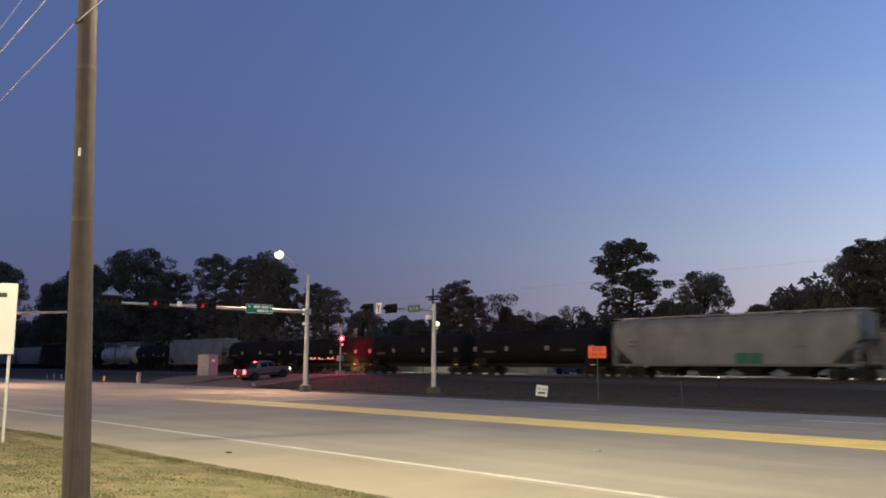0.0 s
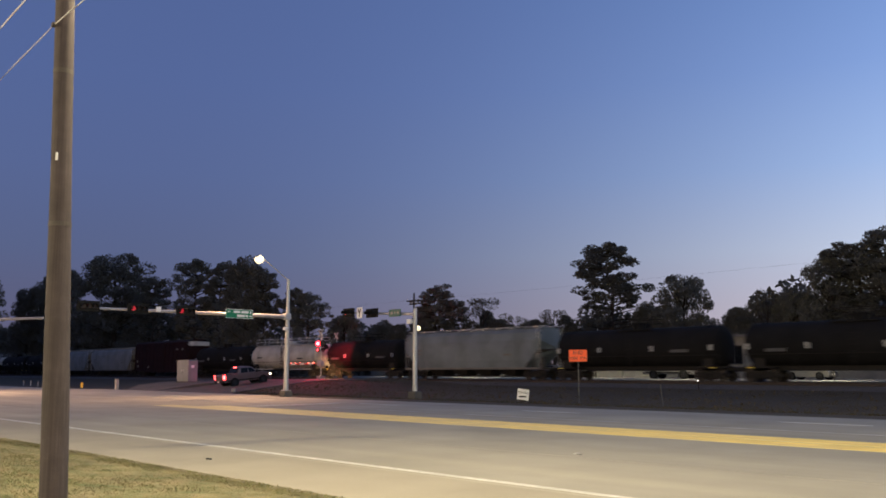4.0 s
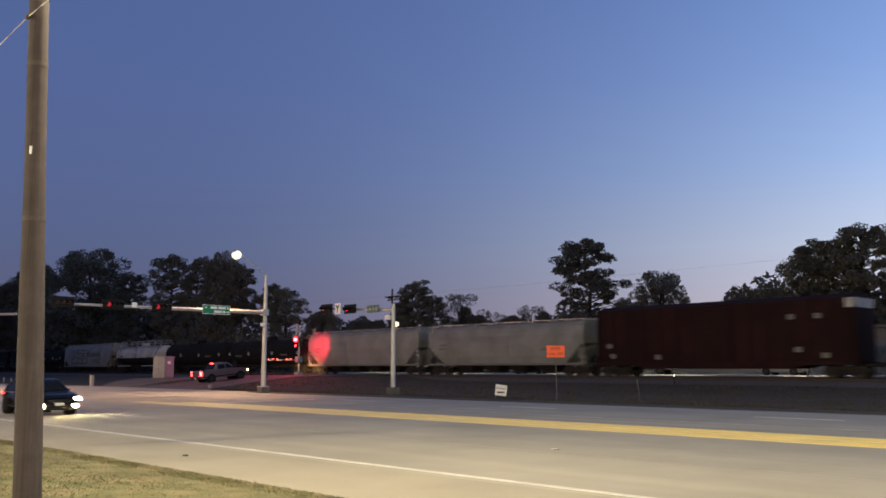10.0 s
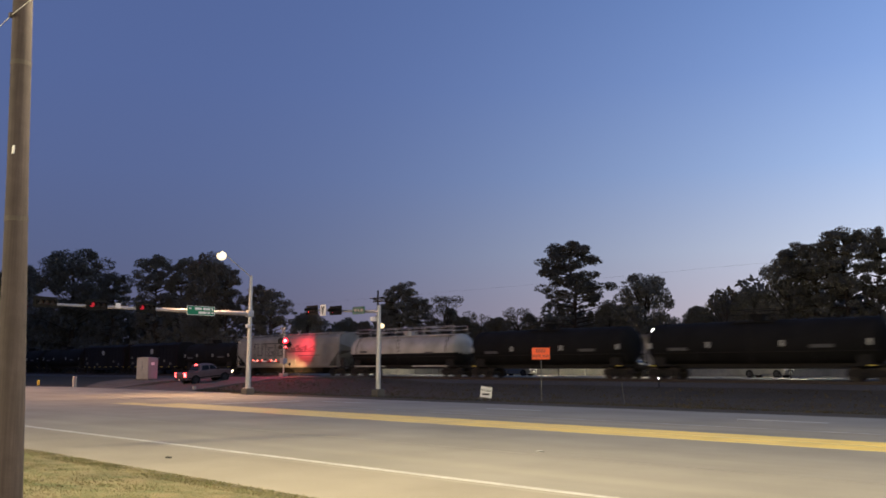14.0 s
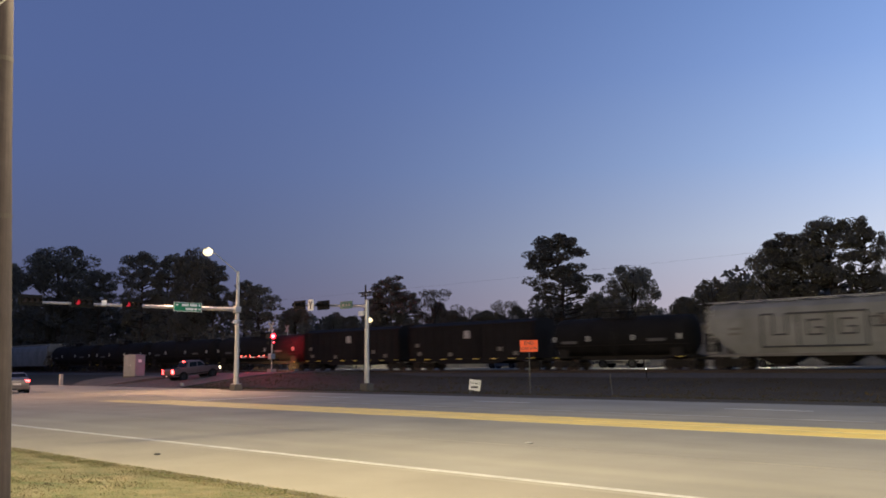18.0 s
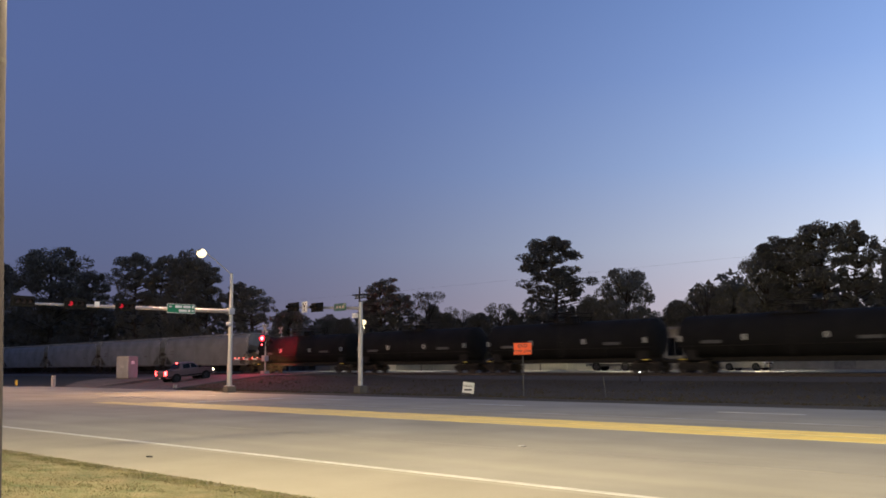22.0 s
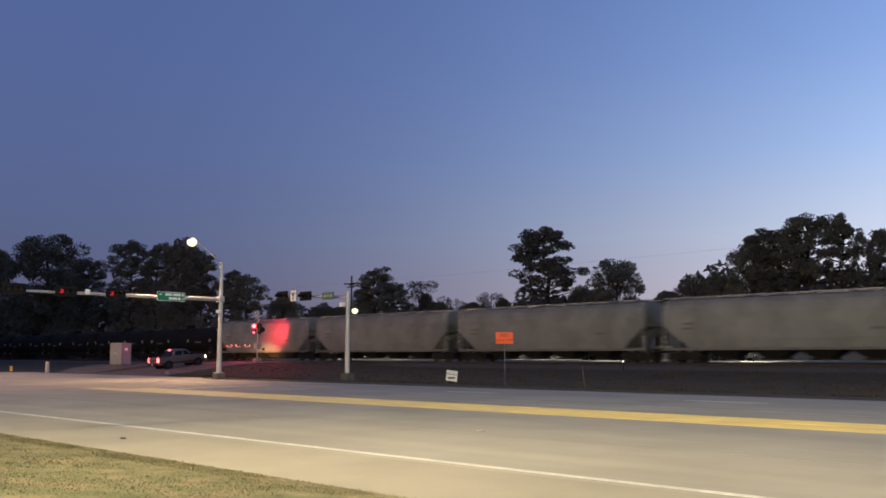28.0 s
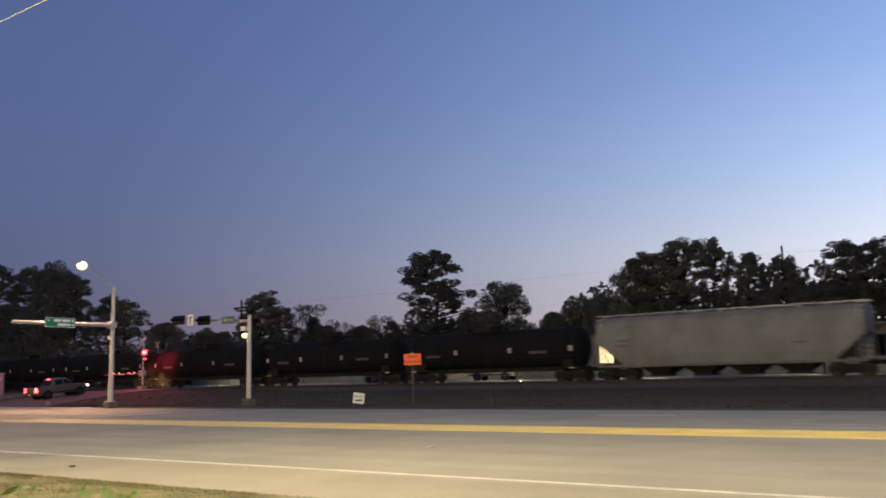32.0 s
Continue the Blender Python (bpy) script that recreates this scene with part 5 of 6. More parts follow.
for x in (-0.16, -2.25):
    bm = bmesh.new()
    box(bm, x - 0.03, x + 0.03, 0.03, 0.09, -0.3, 3.55, 0.004)
    part("post", bm, M["galvanised"], board)


# ---- vehicles: x ahead, z up from the road, middle between the axles at 0 ----
M["car_black"] = mat("car_black", (0.004, 0.004, 0.004), 0.06, 0.0, (0.006, 0.006, 0.006), 2)
M["car_black"].node_tree.nodes["Principled BSDF"].inputs["Specular IOR Level"].default_value = 0.2
M["car_silver"] = mat("car_silver", (0.22, 0.21, 0.21), 0.3, 0.5, (0.18, 0.175, 0.175), 2)
M["car_beige"] = mat("car_beige", (0.140, 0.095, 0.102), 0.45, 0.3, (0.115, 0.08, 0.085), 2, stain=0.15)
M["car_white"] = mat("car_white", (0.13, 0.125, 0.115), 0.6, 0.0, (0.10, 0.097, 0.09), 2)
M["car_glass"] = mat("car_glass", (0.006, 0.007, 0.008), 0.04, 0.0, (0.009, 0.010, 0.011), 2)
M["car_glass"].node_tree.nodes["Principled BSDF"].inputs["Specular IOR Level"].default_value = 0.1
M["tyre"] = mat("tyre", (0.015, 0.015, 0.015), 0.85, 0, (0.025, 0.024, 0.022), 12, bump=0.3)
M["rim"] = mat("rim", (0.035, 0.035, 0.038), 0.45, 0.8)
M["tail_bright"] = mat("tail_bright", (0.7, 0.02, 0.02), 0.3, emit=16, emit_colour=(1, 0.05, 0.05))
M["tail_dim"] = mat("tail_dim", (0.7, 0.02, 0.02), 0.3, emit=5, emit_colour=(1, 0.05, 0.04))
M["head_bright"] = mat("head_bright", (1, 1, 1), 0.3, emit=430, emit_colour=(1, 0.80, 0.46))
M["head_soft"] = mat("head_soft", (1, 1, 1), 0.3, emit=8, emit_colour=(1, 0.8, 0.55))
M["head_off"] = mat("head_off", (0.6, 0.6, 0.6), 0.15)
M["amber"] = mat("amber", (0.9, 0.35, 0.03), 0.3, emit=7, emit_colour=(1, 0.32, 0.04))
M["trim_black"] = mat("trim_black", (0.012, 0.012, 0.012), 0.6)
M["chrome"] = mat("chrome", (0.8, 0.8, 0.82), 0.15, 1.0)
for k in ("trim_black", "tyre"):
    M[k].node_tree.nodes["Principled BSDF"].inputs["Specular IOR Level"].default_value = 0.08
M["plate"] = mat("plate", (0.7, 0.7, 0.68), 0.5)


def car_shell(outline, half, tumble, z_belt):
    """A side outline drawn out across the car, drawn in above the belt line and at nose and tail."""
    def f(bm):
        fine = []
        n0 = len(outline)
        for i in range(n0):
            a, b, c_, d = (Vector(outline[(i + j) % n0]) for j in (-1, 0, 1, 2))
            fine.append(tuple(b))
            if b.y > 0.5 and c_.y > 0.5:
                for t in (0.33, 0.67):
                    fine.append(tuple(0.5 * ((2 * b) + (c_ - a) * t + (2 * a - 5 * b + 4 * c_ - d) * t * t + (3 * b - a - 3 * c_ + d) * t ** 3)))
        smooth_outline = fine
        xs_ = [p[0] for p in outline]
        lo, hi = min(xs_), max(xs_)
        rows = (-1.0, -0.93, -0.6, 0.0, 0.6, 0.93, 1.0)
        rings = []
        for k in rows:
            ring = []
            for x, z in smooth_outline:
                w = half
                if z > z_belt:
                    w -= tumble * (z - z_belt)
                e = max(0, abs((x - (lo + hi) / 2) / ((hi - lo) / 2)) - 0.72) / 0.28
                w -= 0.13 * e * e
                sx = 1.0 - 0.018 * abs(k) ** 6 if abs(k) > 0.9 else 1.0
                zz_ = z - (0.035 * (abs(k) > 0.97)) * (1 if z > 0.5 else -0.5)
                ring.append(bm.verts.new((x * sx, w * k, zz_)))
            rings.append(ring)
        n = len(smooth_outline)
        bm.faces.new(rings[0])
        bm.faces.new(rings[-1][::-1])
        for a, b in zip(rings, rings[1:]):
            for i in range(n):
                bm.faces.new((a[i], b[i], b[(i + 1) % n], a[(i + 1) % n]))
        bmesh.ops.recalc_face_normals(bm, faces=bm.faces)
        bmesh.ops.triangulate(bm, faces=[f for f in bm.faces if len(f.verts) > 4])
    return f


def add_wheel(car, x, y, r, key):
    def tyre(bm):
        tube(bm, (0, -0.11, 0), (0, 0.11, 0), r, seg=24)
        bmesh.ops.bevel(bm, geom=[e for e in bm.edges if abs(e.verts[0].co.y - e.verts[1].co.y) < 1e-4], offset=0.03, segments=2, affect="EDGES")

    def rim(bm):
        tube(bm, (0, -0.03, 0), (0, 0.02, 0), r * 0.66, seg=20)
        for k in range(5):
            a = 2 * math.pi * k / 5
            box(bm, 0.04, r * 0.62, -0.05, -0.02, -0.035, 0.035, 0, Matrix.Rotation(a, 4, "Y"))
        tube(bm, (0, -0.06, 0), (0, 0, 0), 0.06, seg=10)
    w = put("wheel", shared("tyre|" + key, tyre, M["tyre"]), car, pose(x, y, r, 0, 0, 0 if y < 0 else 180), "black tyre with alloy rim")
    put("rim", shared("rim|" + key, rim, M["rim"]), w, pose(0, -0.085, 0))
    return w


def quadpanel(bm, pts, thick):
    a = [bm.verts.new(p) for p in pts]
    nrm = (a[1].co - a[0].co).cross(a[2].co - a[0].co).normalized() * thick
    b = [bm.verts.new(v.co + nrm) for v in a]
    n = len(pts)
    bm.faces.new(a[::-1])
    bm.faces.new(b)
    for i in range(n):
        bm.faces.new((a[i], a[(i + 1) % n], b[(i + 1) % n], b[i]))
    bmesh.ops.recalc_face_normals(bm, faces=bm.faces)


def sedan(label, paint, heads, tails, signal=None, kind="car", wb=2.65, fog=False, hatch=False):
    c = thing(kind, label, "car")
    h, tb, belt = 0.90, 0.36, 0.88
    out = [(-2.12, 0.32), (-2.2, 0.55), (-2.2, 0.92), (-2.05, 1.03), (-1.55, 1.1), (-0.95, 1.38), (-0.35, 1.45), (0.2, 1.43), (0.62, 1.26), (1.12, 0.98), (1.75, 0.88), (2.08, 0.74), (2.2, 0.58), (2.18, 0.34), (2.0, 0.22), (-1.9, 0.22)]
    if hatch:
        out[2:8] = [(-2.18, 0.92), (-2.08, 1.06), (-1.85, 1.18), (-1.25, 1.44), (-0.4, 1.51), (0.2, 1.47)]
    put("body", shared("car_body|" + paint, car_shell(out, h, tb, belt), M[paint], True), c, pose(0, 0, 0))
    for s in (-1, 1):
        y = lambda z: s * (h - tb * (z - belt) + 0.004)
        for name, pts in (("side_window", [(-0.02, 0.97), (0.68, 0.97), (0.3, 1.30), (-0.02, 1.35)]), ("side_window", [(-1.55 if hatch else -1.2, 1.0), (-0.08, 0.97), (-0.08, 1.36), (-1.15 if hatch else -0.75, 1.33)])):
            bm = bmesh.new()
            pp = [(x, y(z), z) for x, z in pts]
            quadpanel(bm, pp if s < 0 else pp[::-1], 0.006)
            part(name, bm, M["car_glass"], c, "dark tinted glass")
        bm = bmesh.new()
        box(bm, 0.55, 0.75, s * 0.92 - 0.06, s * 0.92 + 0.06, 0.95, 1.08, 0.03)
        part("wing_mirror", bm, M[paint], c)
        for x in (-0.55, 0.25):
            bm = bmesh.new()
            box(bm, x - 0.1, x + 0.1, s * 0.905 - 0.012, s * 0.905 + 0.012, 0.82, 0.85, 0.004)
            part("door_handle", bm, M["chrome" if fog else "rim"], c)
        bm = bmesh.new()
        if fog:
            prism(bm, [(1.74, 0.74), (2.0, 0.76), (2.14, 0.70), (2.15, 0.65), (1.98, 0.66)], min(s * 0.64, s * 0.86), max(s * 0.64, s * 0.86))
        else:
            box(bm, 1.98, 2.14, s * 0.62 - 0.16, s * 0.62 + 0.16, 0.62, 0.73, 0.02)
        part("headlight", bm, M[heads], c, "headlight")
        if fog:
            # chrome strips added where lamps draw highlight lines along the body
            for x0, x1, z in ((-1.45, 0.62, 0.945), (-0.85, 0.85, 0.36)):
                bm = bmesh.new()
                box(bm, x0, x1, s * (0.895 if z > 0.5 else 0.91) - 0.012, s * (0.895 if z > 0.5 else 0.91) + 0.012, z - 0.014, z + 0.014, 0.005)
                part("trim_strip", bm, M["chrome"], c, "chrome trim strip")
            bm = bmesh.new()
            tube(bm, (2.08, s * 0.66, 0.40), (2.19, s * 0.66, 0.40), 0.085, seg=16)
            part("fog_light", bm, M[heads], c, "round fog light")
            bm = bmesh.new()
            box(bm, 1.72, 1.9, s * 0.86 - 0.03, s * 0.86 + 0.03, 0.60, 0.65, 0.006)
            part("side_marker", bm, M["amber"], c, "amber side marker")
        bm = bmesh.new()
        box(bm, -2.2, -2.06, s * 0.66 - 0.17, s * 0.66 + 0.17, 0.84 if fog else 0.80, 0.92 if fog else 0.94, 0.02)
        part("tail_light", bm, M[tails], c, "red tail light")
        for x in (-wb / 2, wb / 2):
            bm = bmesh.new()
            tube(bm, (x, s * 0.60, 0.33), (x, s * 0.902, 0.33), 0.365, seg=22)
            part("wheel_arch", bm, M["trim_black"], c)
            add_wheel(c, x, s * 0.82, 0.32, "car")
    bm = bmesh.new()
    quadpanel(bm, [(0.66, -0.68, 1.265), (1.12, -0.76, 0.995), (1.12, 0.76, 0.995), (0.66, 0.68, 1.265)], 0.012)
    part("windscreen", bm, M["car_glass"], c, "dark windscreen")
    bm = bmesh.new()
    xr, xt, zt = (-1.82, -1.28, 1.44) if hatch else (-1.5, -1.0, 1.375)
    quadpanel(bm, [(xr, 0.74, 1.2 if hatch else 1.13), (xr, -0.74, 1.2 if hatch else 1.13), (xt, -0.66, zt), (xt, 0.66, zt)][::-1], 0.012)
    part("rear_window", bm, M["car_glass"], c, "dark rear window")
    bm = bmesh.new()
    box(bm, 2.17, 2.215, -0.17, 0.17, 0.43, 0.53, 0.004)
    part("front_plate", bm, M["plate"], c, "pale number plate")
    bm = bmesh.new()
    box(bm, -2.225, -2.18, -0.26, 0.26, 0.58, 0.70, 0.004)
    part("rear_plate", bm, M["plate"], c, "pale number plate")
    bm = bmesh.new()
    box(bm, 2.14, 2.21, -0.45, 0.45, 0.56, 0.66, 0.01)
    part("grille", bm, M["trim_black"], c)
    return c


def pickup(label, paint, heads, tails, lit_brake=True):
    c = thing("pickup_truck", label, "pickup truck")
    h, tb, belt = 0.99, 0.26, 1.22
    out = [(-2.75, 0.55), (-2.8, 0.75), (-2.78, 1.22), (-1.35, 1.24), (-0.98, 1.82), (-0.5, 1.88), (0.35, 1.86), (0.95, 1.36), (1.25, 1.24), (2.35, 1.14), (2.6, 1.02), (2.68, 0.7), (2.62, 0.45), (-2.6, 0.45)]
    put("body", shared("pickup_body|" + paint, car_shell(out, h, tb, belt), M[paint], True), c, pose(0, 0, 0))
    for s in (-1, 1):
        y = lambda z: s * (h - tb * (z - belt) + 0.004)
        for pts in ([(0.0, 1.30), (0.85, 1.30), (0.36, 1.74), (0.0, 1.76)], [(-0.92, 1.30), (-0.08, 1.30), (-0.08, 1.76), (-0.82, 1.74)]):
            bm = bmesh.new()
            pp = [(x, y(z), z) for x, z in pts]
            quadpanel(bm, pp if s < 0 else pp[::-1], 0.006)
            part("side_window", bm, M["car_glass"], c, "dark tinted glass")
        bm = bmesh.new()
        box(bm, 0.8, 1.0, s * 1.05 - 0.1, s * 1.05 + 0.1, 1.25, 1.48, 0.03)
        part("wing_mirror", bm, M["trim_black"], c)
        bm = bmesh.new()
        box(bm, -2.84, -2.66, s * 0.86 - 0.10, s * 0.86 + 0.10, 0.78, 1.2, 0.02)
        part("tail_light", bm, M[tails], c, "lit red tail light")
        bm = bmesh.new()
        box(bm, 2.45, 2.66, s * 0.72 - 0.2, s * 0.72 + 0.2, 0.82, 1.0, 0.03)
        part("headlight", bm, M[heads], c, "lit headlight")
        bm = bmesh.new()
        box(bm, -2.5, 2.4, s * 0.985 - 0.02, s * 0.985 + 0.02, 0.56, 0.66, 0.008)
        part("side_moulding", bm, M["trim_black"], c)
        for x in (-1.65, 1.65):
            bm = bmesh.new()
            tube(bm, (x, s * 0.68, 0.42), (x, s * 0.995, 0.42), 0.47, seg=22)
            part("wheel_arch", bm, M["trim_black"], c)
            add_wheel(c, x, s * 0.9, 0.40, "truck")
    bm = bmesh.new()
    quadpanel(bm, [(0.42, -0.76, 1.81), (0.93, -0.84, 1.39), (0.93, 0.84, 1.39), (0.42, 0.76, 1.81)], 0.015)
    part("windscreen", bm, M["car_glass"], c, "dark windscreen")
    bm = bmesh.new()
    quadpanel(bm, [(-1.33, 0.8, 1.30), (-1.33, -0.8, 1.30), (-1.03, -0.72, 1.76), (-1.03, 0.72, 1.76)][::-1], 0.012)
    part("rear_window", bm, M["car_glass"], c, "dark rear window")
    bm = bmesh.new()
    box(bm, -2.5, -1.5, -0.8, 0.8, 1.235, 1.25, 0.004)
    part("bed_cover", bm, M["trim_black"], c, "dark bed cover")
    bm = bmesh.new()
    box(bm, -1.02, -0.94, -0.2, 0.2, 1.80, 1.90, 0.01)
    part("brake_light", bm, M["tail_bright"], c, "lit high brake light")
    bm = bmesh.new()
    box(bm, -2.92, -2.74, -0.9, 0.9, 0.45, 0.66, 0.03)
    part("bumper", bm, M["rim"], c, "chrome rear bumper")
    bm = bmesh.new()
    box(bm, 2.58, 2.74, -0.9, 0.9, 0.42, 0.62, 0.03)
    part("bumper", bm, M[paint], c)
    bm = bmesh.new()
    box(bm, -2.95, -2.92, -0.15, 0.15, 0.5, 0.62)
    part("plate", bm, M["plate"], c, "pale number plate")
    return c


truck_1 = pickup("silver-beige pickup truck waiting with lit brake lamps", "car_beige", "head_soft", "tail_bright")
TRUCK_AT = pose(-73.9, 43.65, 0.14, 0, 0, 90) @ pose(0, 0, 0, 0, -5.2, 0)
TRUCK_AT.translation.z = 0.5
truck_1.matrix_basis = TRUCK_AT @ Matrix.Scale(0.95, 4)
black_car = sedan("glossy black hatchback with bright headlights and fog lights", "car_black", "head_bright", "tail_dim", fog=True, hatch=True)
silver_car = sedan("silver sedan with lit tail lights, driving away", "car_silver", "head_soft", "tail_bright")
for o in black_car.children:
    if o.name.startswith("wheel") and "arch" not in o.name:
        o.matrix_basis = pose(o.location.x * 0.95, o.location.y * 0.97, o.location.z) @ pose(0, 0, 0, 0, 0, 180 if o.location.y > 0 else 0)
    else:
        o.matrix_basis = Matrix.Diagonal((0.95, 0.97, 0.94, 1)) @ o.matrix_basis
BLACK_ROWS = [(0, -140.0), (4.5, -93.0), (8.0, -56.3), (9.5, -41.9), (10.0, -36.3), (10.5, -30.1), (11.0, -23.9), (11.5, -16.65), (12.0, -8.45), (12.5, -0.4), (15.0, 40.0), (32.0, 320.0)]
SILVER_ROWS = [(0, -43.0, 9.6, 150), (13.6, -43.0, 9.6, 150), (14.5, -45.5, 11.2, 146), (15.5, -51.0, 15.6, 141), (16.0, -54.4, 18.4, 142), (16.5, -57.5, 20.7, 145), (17.0, -60.2, 22.2, 152), (17.5, -63.0, 23.4, 160), (18.0, -66.0, 24.2, 168), (18.5, -69.5, 24.8, 174), (19.5, -78.0, 25.3, 178), (24.0, -130.0, 25.4, 180), (32.0, -240.0, 25.4, 180)]
black_car.matrix_basis = pose(BLACK_ROWS[0][1], 13.15, 0.005)
silver_car.matrix_basis = pose(*SILVER_ROWS[0][1:3], 0.005, 0, 0, 150)

# parked vehicles in the lot beyond the track
for i, (x, y, rz, k) in enumerate(((-62.0, 76.5, 8, 0), (-47.0, 77.0, 4, 1), (-33.0, 77.0, -6, 0))):
    c = sedan("grey sedan parked in the lot beyond the track", "car_white", "head_off", "trim_black", kind="parked_car") if k == 0 else pickup("grey pickup parked in the lot beyond the track", "car_white", "head_off", "trim_black")
    tagged(c, group="parked cars beyond the track")
    c.matrix_basis = pose(x, y, 0.955, 0, 0, rz)


# ---- trees ----
def leaf_cloud(rng, centres, per, leaf, flat=0.55):
    """Many small leaf cards round clump centres: (x, y, z, radius)."""
    C = np.array(centres)
    k = len(C)
    idx = np.repeat(np.arange(k), per)
    d = rng.normal(size=(k * per, 3))
    d /= np.linalg.norm(d, axis=1)[:, None]
    rad = rng.uniform(0.35, 1.0, size=(k * per, 1)) ** 0.6
    P = C[idx, :3] + d * rad * C[idx, 3:4] * np.array([1, 1, flat])
    u = rng.normal(size=(k * per, 3))
    u /= np.linalg.norm(u, axis=1)[:, None]
    v = np.cross(u, rng.normal(size=(k * per, 3)))
    v /= np.linalg.norm(v, axis=1)[:, None]
    s = leaf * rng.uniform(0.6, 1.3, size=(k * per, 1))
    V = np.stack([P - u * s, P - v * s * 0.55, P + u * s, P + v * s * 0.55], axis=1).reshape(-1, 3)
    F = np.arange(len(V)).reshape(-1, 4)
    return V, F


def mesh_np(name, V, F, material):
    me = bpy.data.meshes.new(name)
    me.from_pydata(V.tolist(), [], F.tolist())
    me.materials.append(material)
    return me


def make_tree(seed, kind):
    """Trunk with limbs, and crown, for a tree one unit (10 m) high."""
    rng = np.random.default_rng(seed)
    bm = bmesh.new()
    H = 10.0
    pts = [Vector((0, 0, -0.3))]
    for i in range(1, 7):
        pts.append(Vector((rng.normal() * 0.07 * i / 2, rng.normal() * 0.07 * i / 2, H * 0.95 * i / 6)))
    for i, (p, q) in enumerate(zip(pts, pts[1:])):
        tube(bm, p, q, 0.20 * (1 - i / 6.5) + 0.02, 0.20 * (1 - (i + 1) / 6.5) + 0.02, 7, False)

    def trunk_at(z):
        f = min(5.999, max(0, z / (H * 0.95) * 6))
        i = int(f)
        return pts[i].lerp(pts[i + 1], f - i)
    cl = []
    if kind == "pine":
        n, lo, reach = 58, 0.22, 2.15
        for i in range(n):
            f = lo + (1 - lo) * (i + rng.uniform(0, 0.8)) / n
            z = H * min(f, 0.97)
            a = i * 2.4 + rng.uniform(-0.6, 0.6)
            u = min(1.0, (f - lo) / (1 - lo))
            L = max(0.35, reach * rng.uniform(0.6, 1.1) * min(1.0, 0.72 + 0.8 * u) * max(0.1, 1 - u ** 5) ** 0.5)
            b = trunk_at(z * 0.95)
            e = b + Vector((math.cos(a) * L, math.sin(a) * L, L * rng.uniform(0.0, 0.4)))
            tube(bm, b, e, 0.06, 0.02, 5, False)
            open_low = u < 0.42
            m = 2 if open_low else 4 if L > 1.3 else 3
            for j in range(m):
                g = b.lerp(e, (0.66 + 0.34 * j) if open_low else 0.42 + 0.58 * (j + 1) / m)
                cl.append((g.x + rng.normal() * 0.2, g.y + rng.normal() * 0.2, g.z + 0.12 + rng.normal() * 0.14, rng.uniform(0.24, 0.42) if open_low else rng.uniform(0.28, 0.5)))
        cl.append((pts[-1].x, pts[-1].y, H * 0.965, 0.45))
        V, F = leaf_cloud(rng, cl, 120, 0.078, 0.62)
        leafmat = M["leaf"]
    elif kind == "broad":
        n = 80
        for i in range(n):
            a, t = rng.uniform(0, 6.283), rng.uniform(0.0, 1.0) ** 0.8
            z = H * (0.16 + 0.79 * t)
            lump = 0.82 + 0.28 * noise.noise((math.cos(a) * 1.3 + seed, math.sin(a) * 1.3, t * 3))
            L = 3.1 * math.sqrt(max(0.03, 1 - ((t - 0.42) / 0.60) ** 2)) * rng.uniform(0.8, 1.05) * lump
            b = trunk_at(z * 0.72)
            e = Vector((b.x + math.cos(a) * L, b.y + math.sin(a) * L, z))
            if i % 3 == 0:
                tube(bm, b, e, 0.06, 0.02, 5, False)
            cl.append((e.x, e.y, e.z, rng.uniform(0.35, 0.72)))
            cl.append((e.x * 0.6, e.y * 0.6, e.z * 0.985, rng.uniform(0.6, 1.0)))
        V, F = leaf_cloud(rng, cl, 150, 0.10, 0.85)
        leafmat = M["leaf"]
    else:
        # thin winter crown: twigs with a few dull leaves
        n = 44
        for i in range(n):
            a, t = rng.uniform(0, 6.283), rng.uniform(0.0, 1.0)
            z = H * (0.35 + 0.62 * t)
            L = 2.6 * math.sqrt(max(0.05, 1 - ((t - 0.45) / 0.6) ** 2)) * rng.uniform(0.5, 1.05)
            b = trunk_at(z * 0.7)
            e = Vector((b.x + math.cos(a) * L, b.y + math.sin(a) * L, z))
            tube(bm, b, e, 0.05, 0.012, 4, False)
            for j in range(3):
                g = b.lerp(e, rng.uniform(0.5, 0.9))
                tube(bm, g, g + Vector((rng.normal(), rng.normal(), abs(rng.normal()) + 0.3)) * 0.5, 0.02, 0.006, 3, False)
            cl.append((e.x, e.y, e.z, rng.uniform(0.5, 0.9)))
        V, F = leaf_cloud(rng, cl, 130, 0.085, 0.8)
        leafmat = M["leaf_dull"]
    return mesh_of("trunk", bm, M["bark"]), mesh_np("crown", V, F, leafmat)


KINDS = {k: [make_tree(10 * n + s, k) for s in range(c)] for n, (k, c) in enumerate((("pine", 4), ("broad", 4), ("bare", 2)))}
TREE_LABEL = {"pine": "tall dark pine with layered ragged branches", "broad": "dense dark broad-crowned tree", "bare": "thin dull-leaved tree with bare twigs"}
rng_t = random.Random(5)


def tree(kind, x, y, top, width=1.0, variant=None, group=""):
    width *= {"pine": 1.3, "broad": 1.22, "bare": 1.15}[kind]
    trunk_me, crown_me = KINDS[kind][rng_t.randrange(len(KINDS[kind])) if variant is None else variant]
    z0 = 0.3
    s = (top - z0) / 9.8
    t = thing("tree", TREE_LABEL[kind], "tree", pose(x, y, z0, 0, 0, rng_t.uniform(0, 360)), group or "trees behind the track")
    for name, me_ in (("trunk", trunk_me), ("crown", crown_me)):
        o = new(name, me_)
        o.parent = t
        o.matrix_basis = Matrix.Diagonal((s * width, s * width, s, 1))
    return t


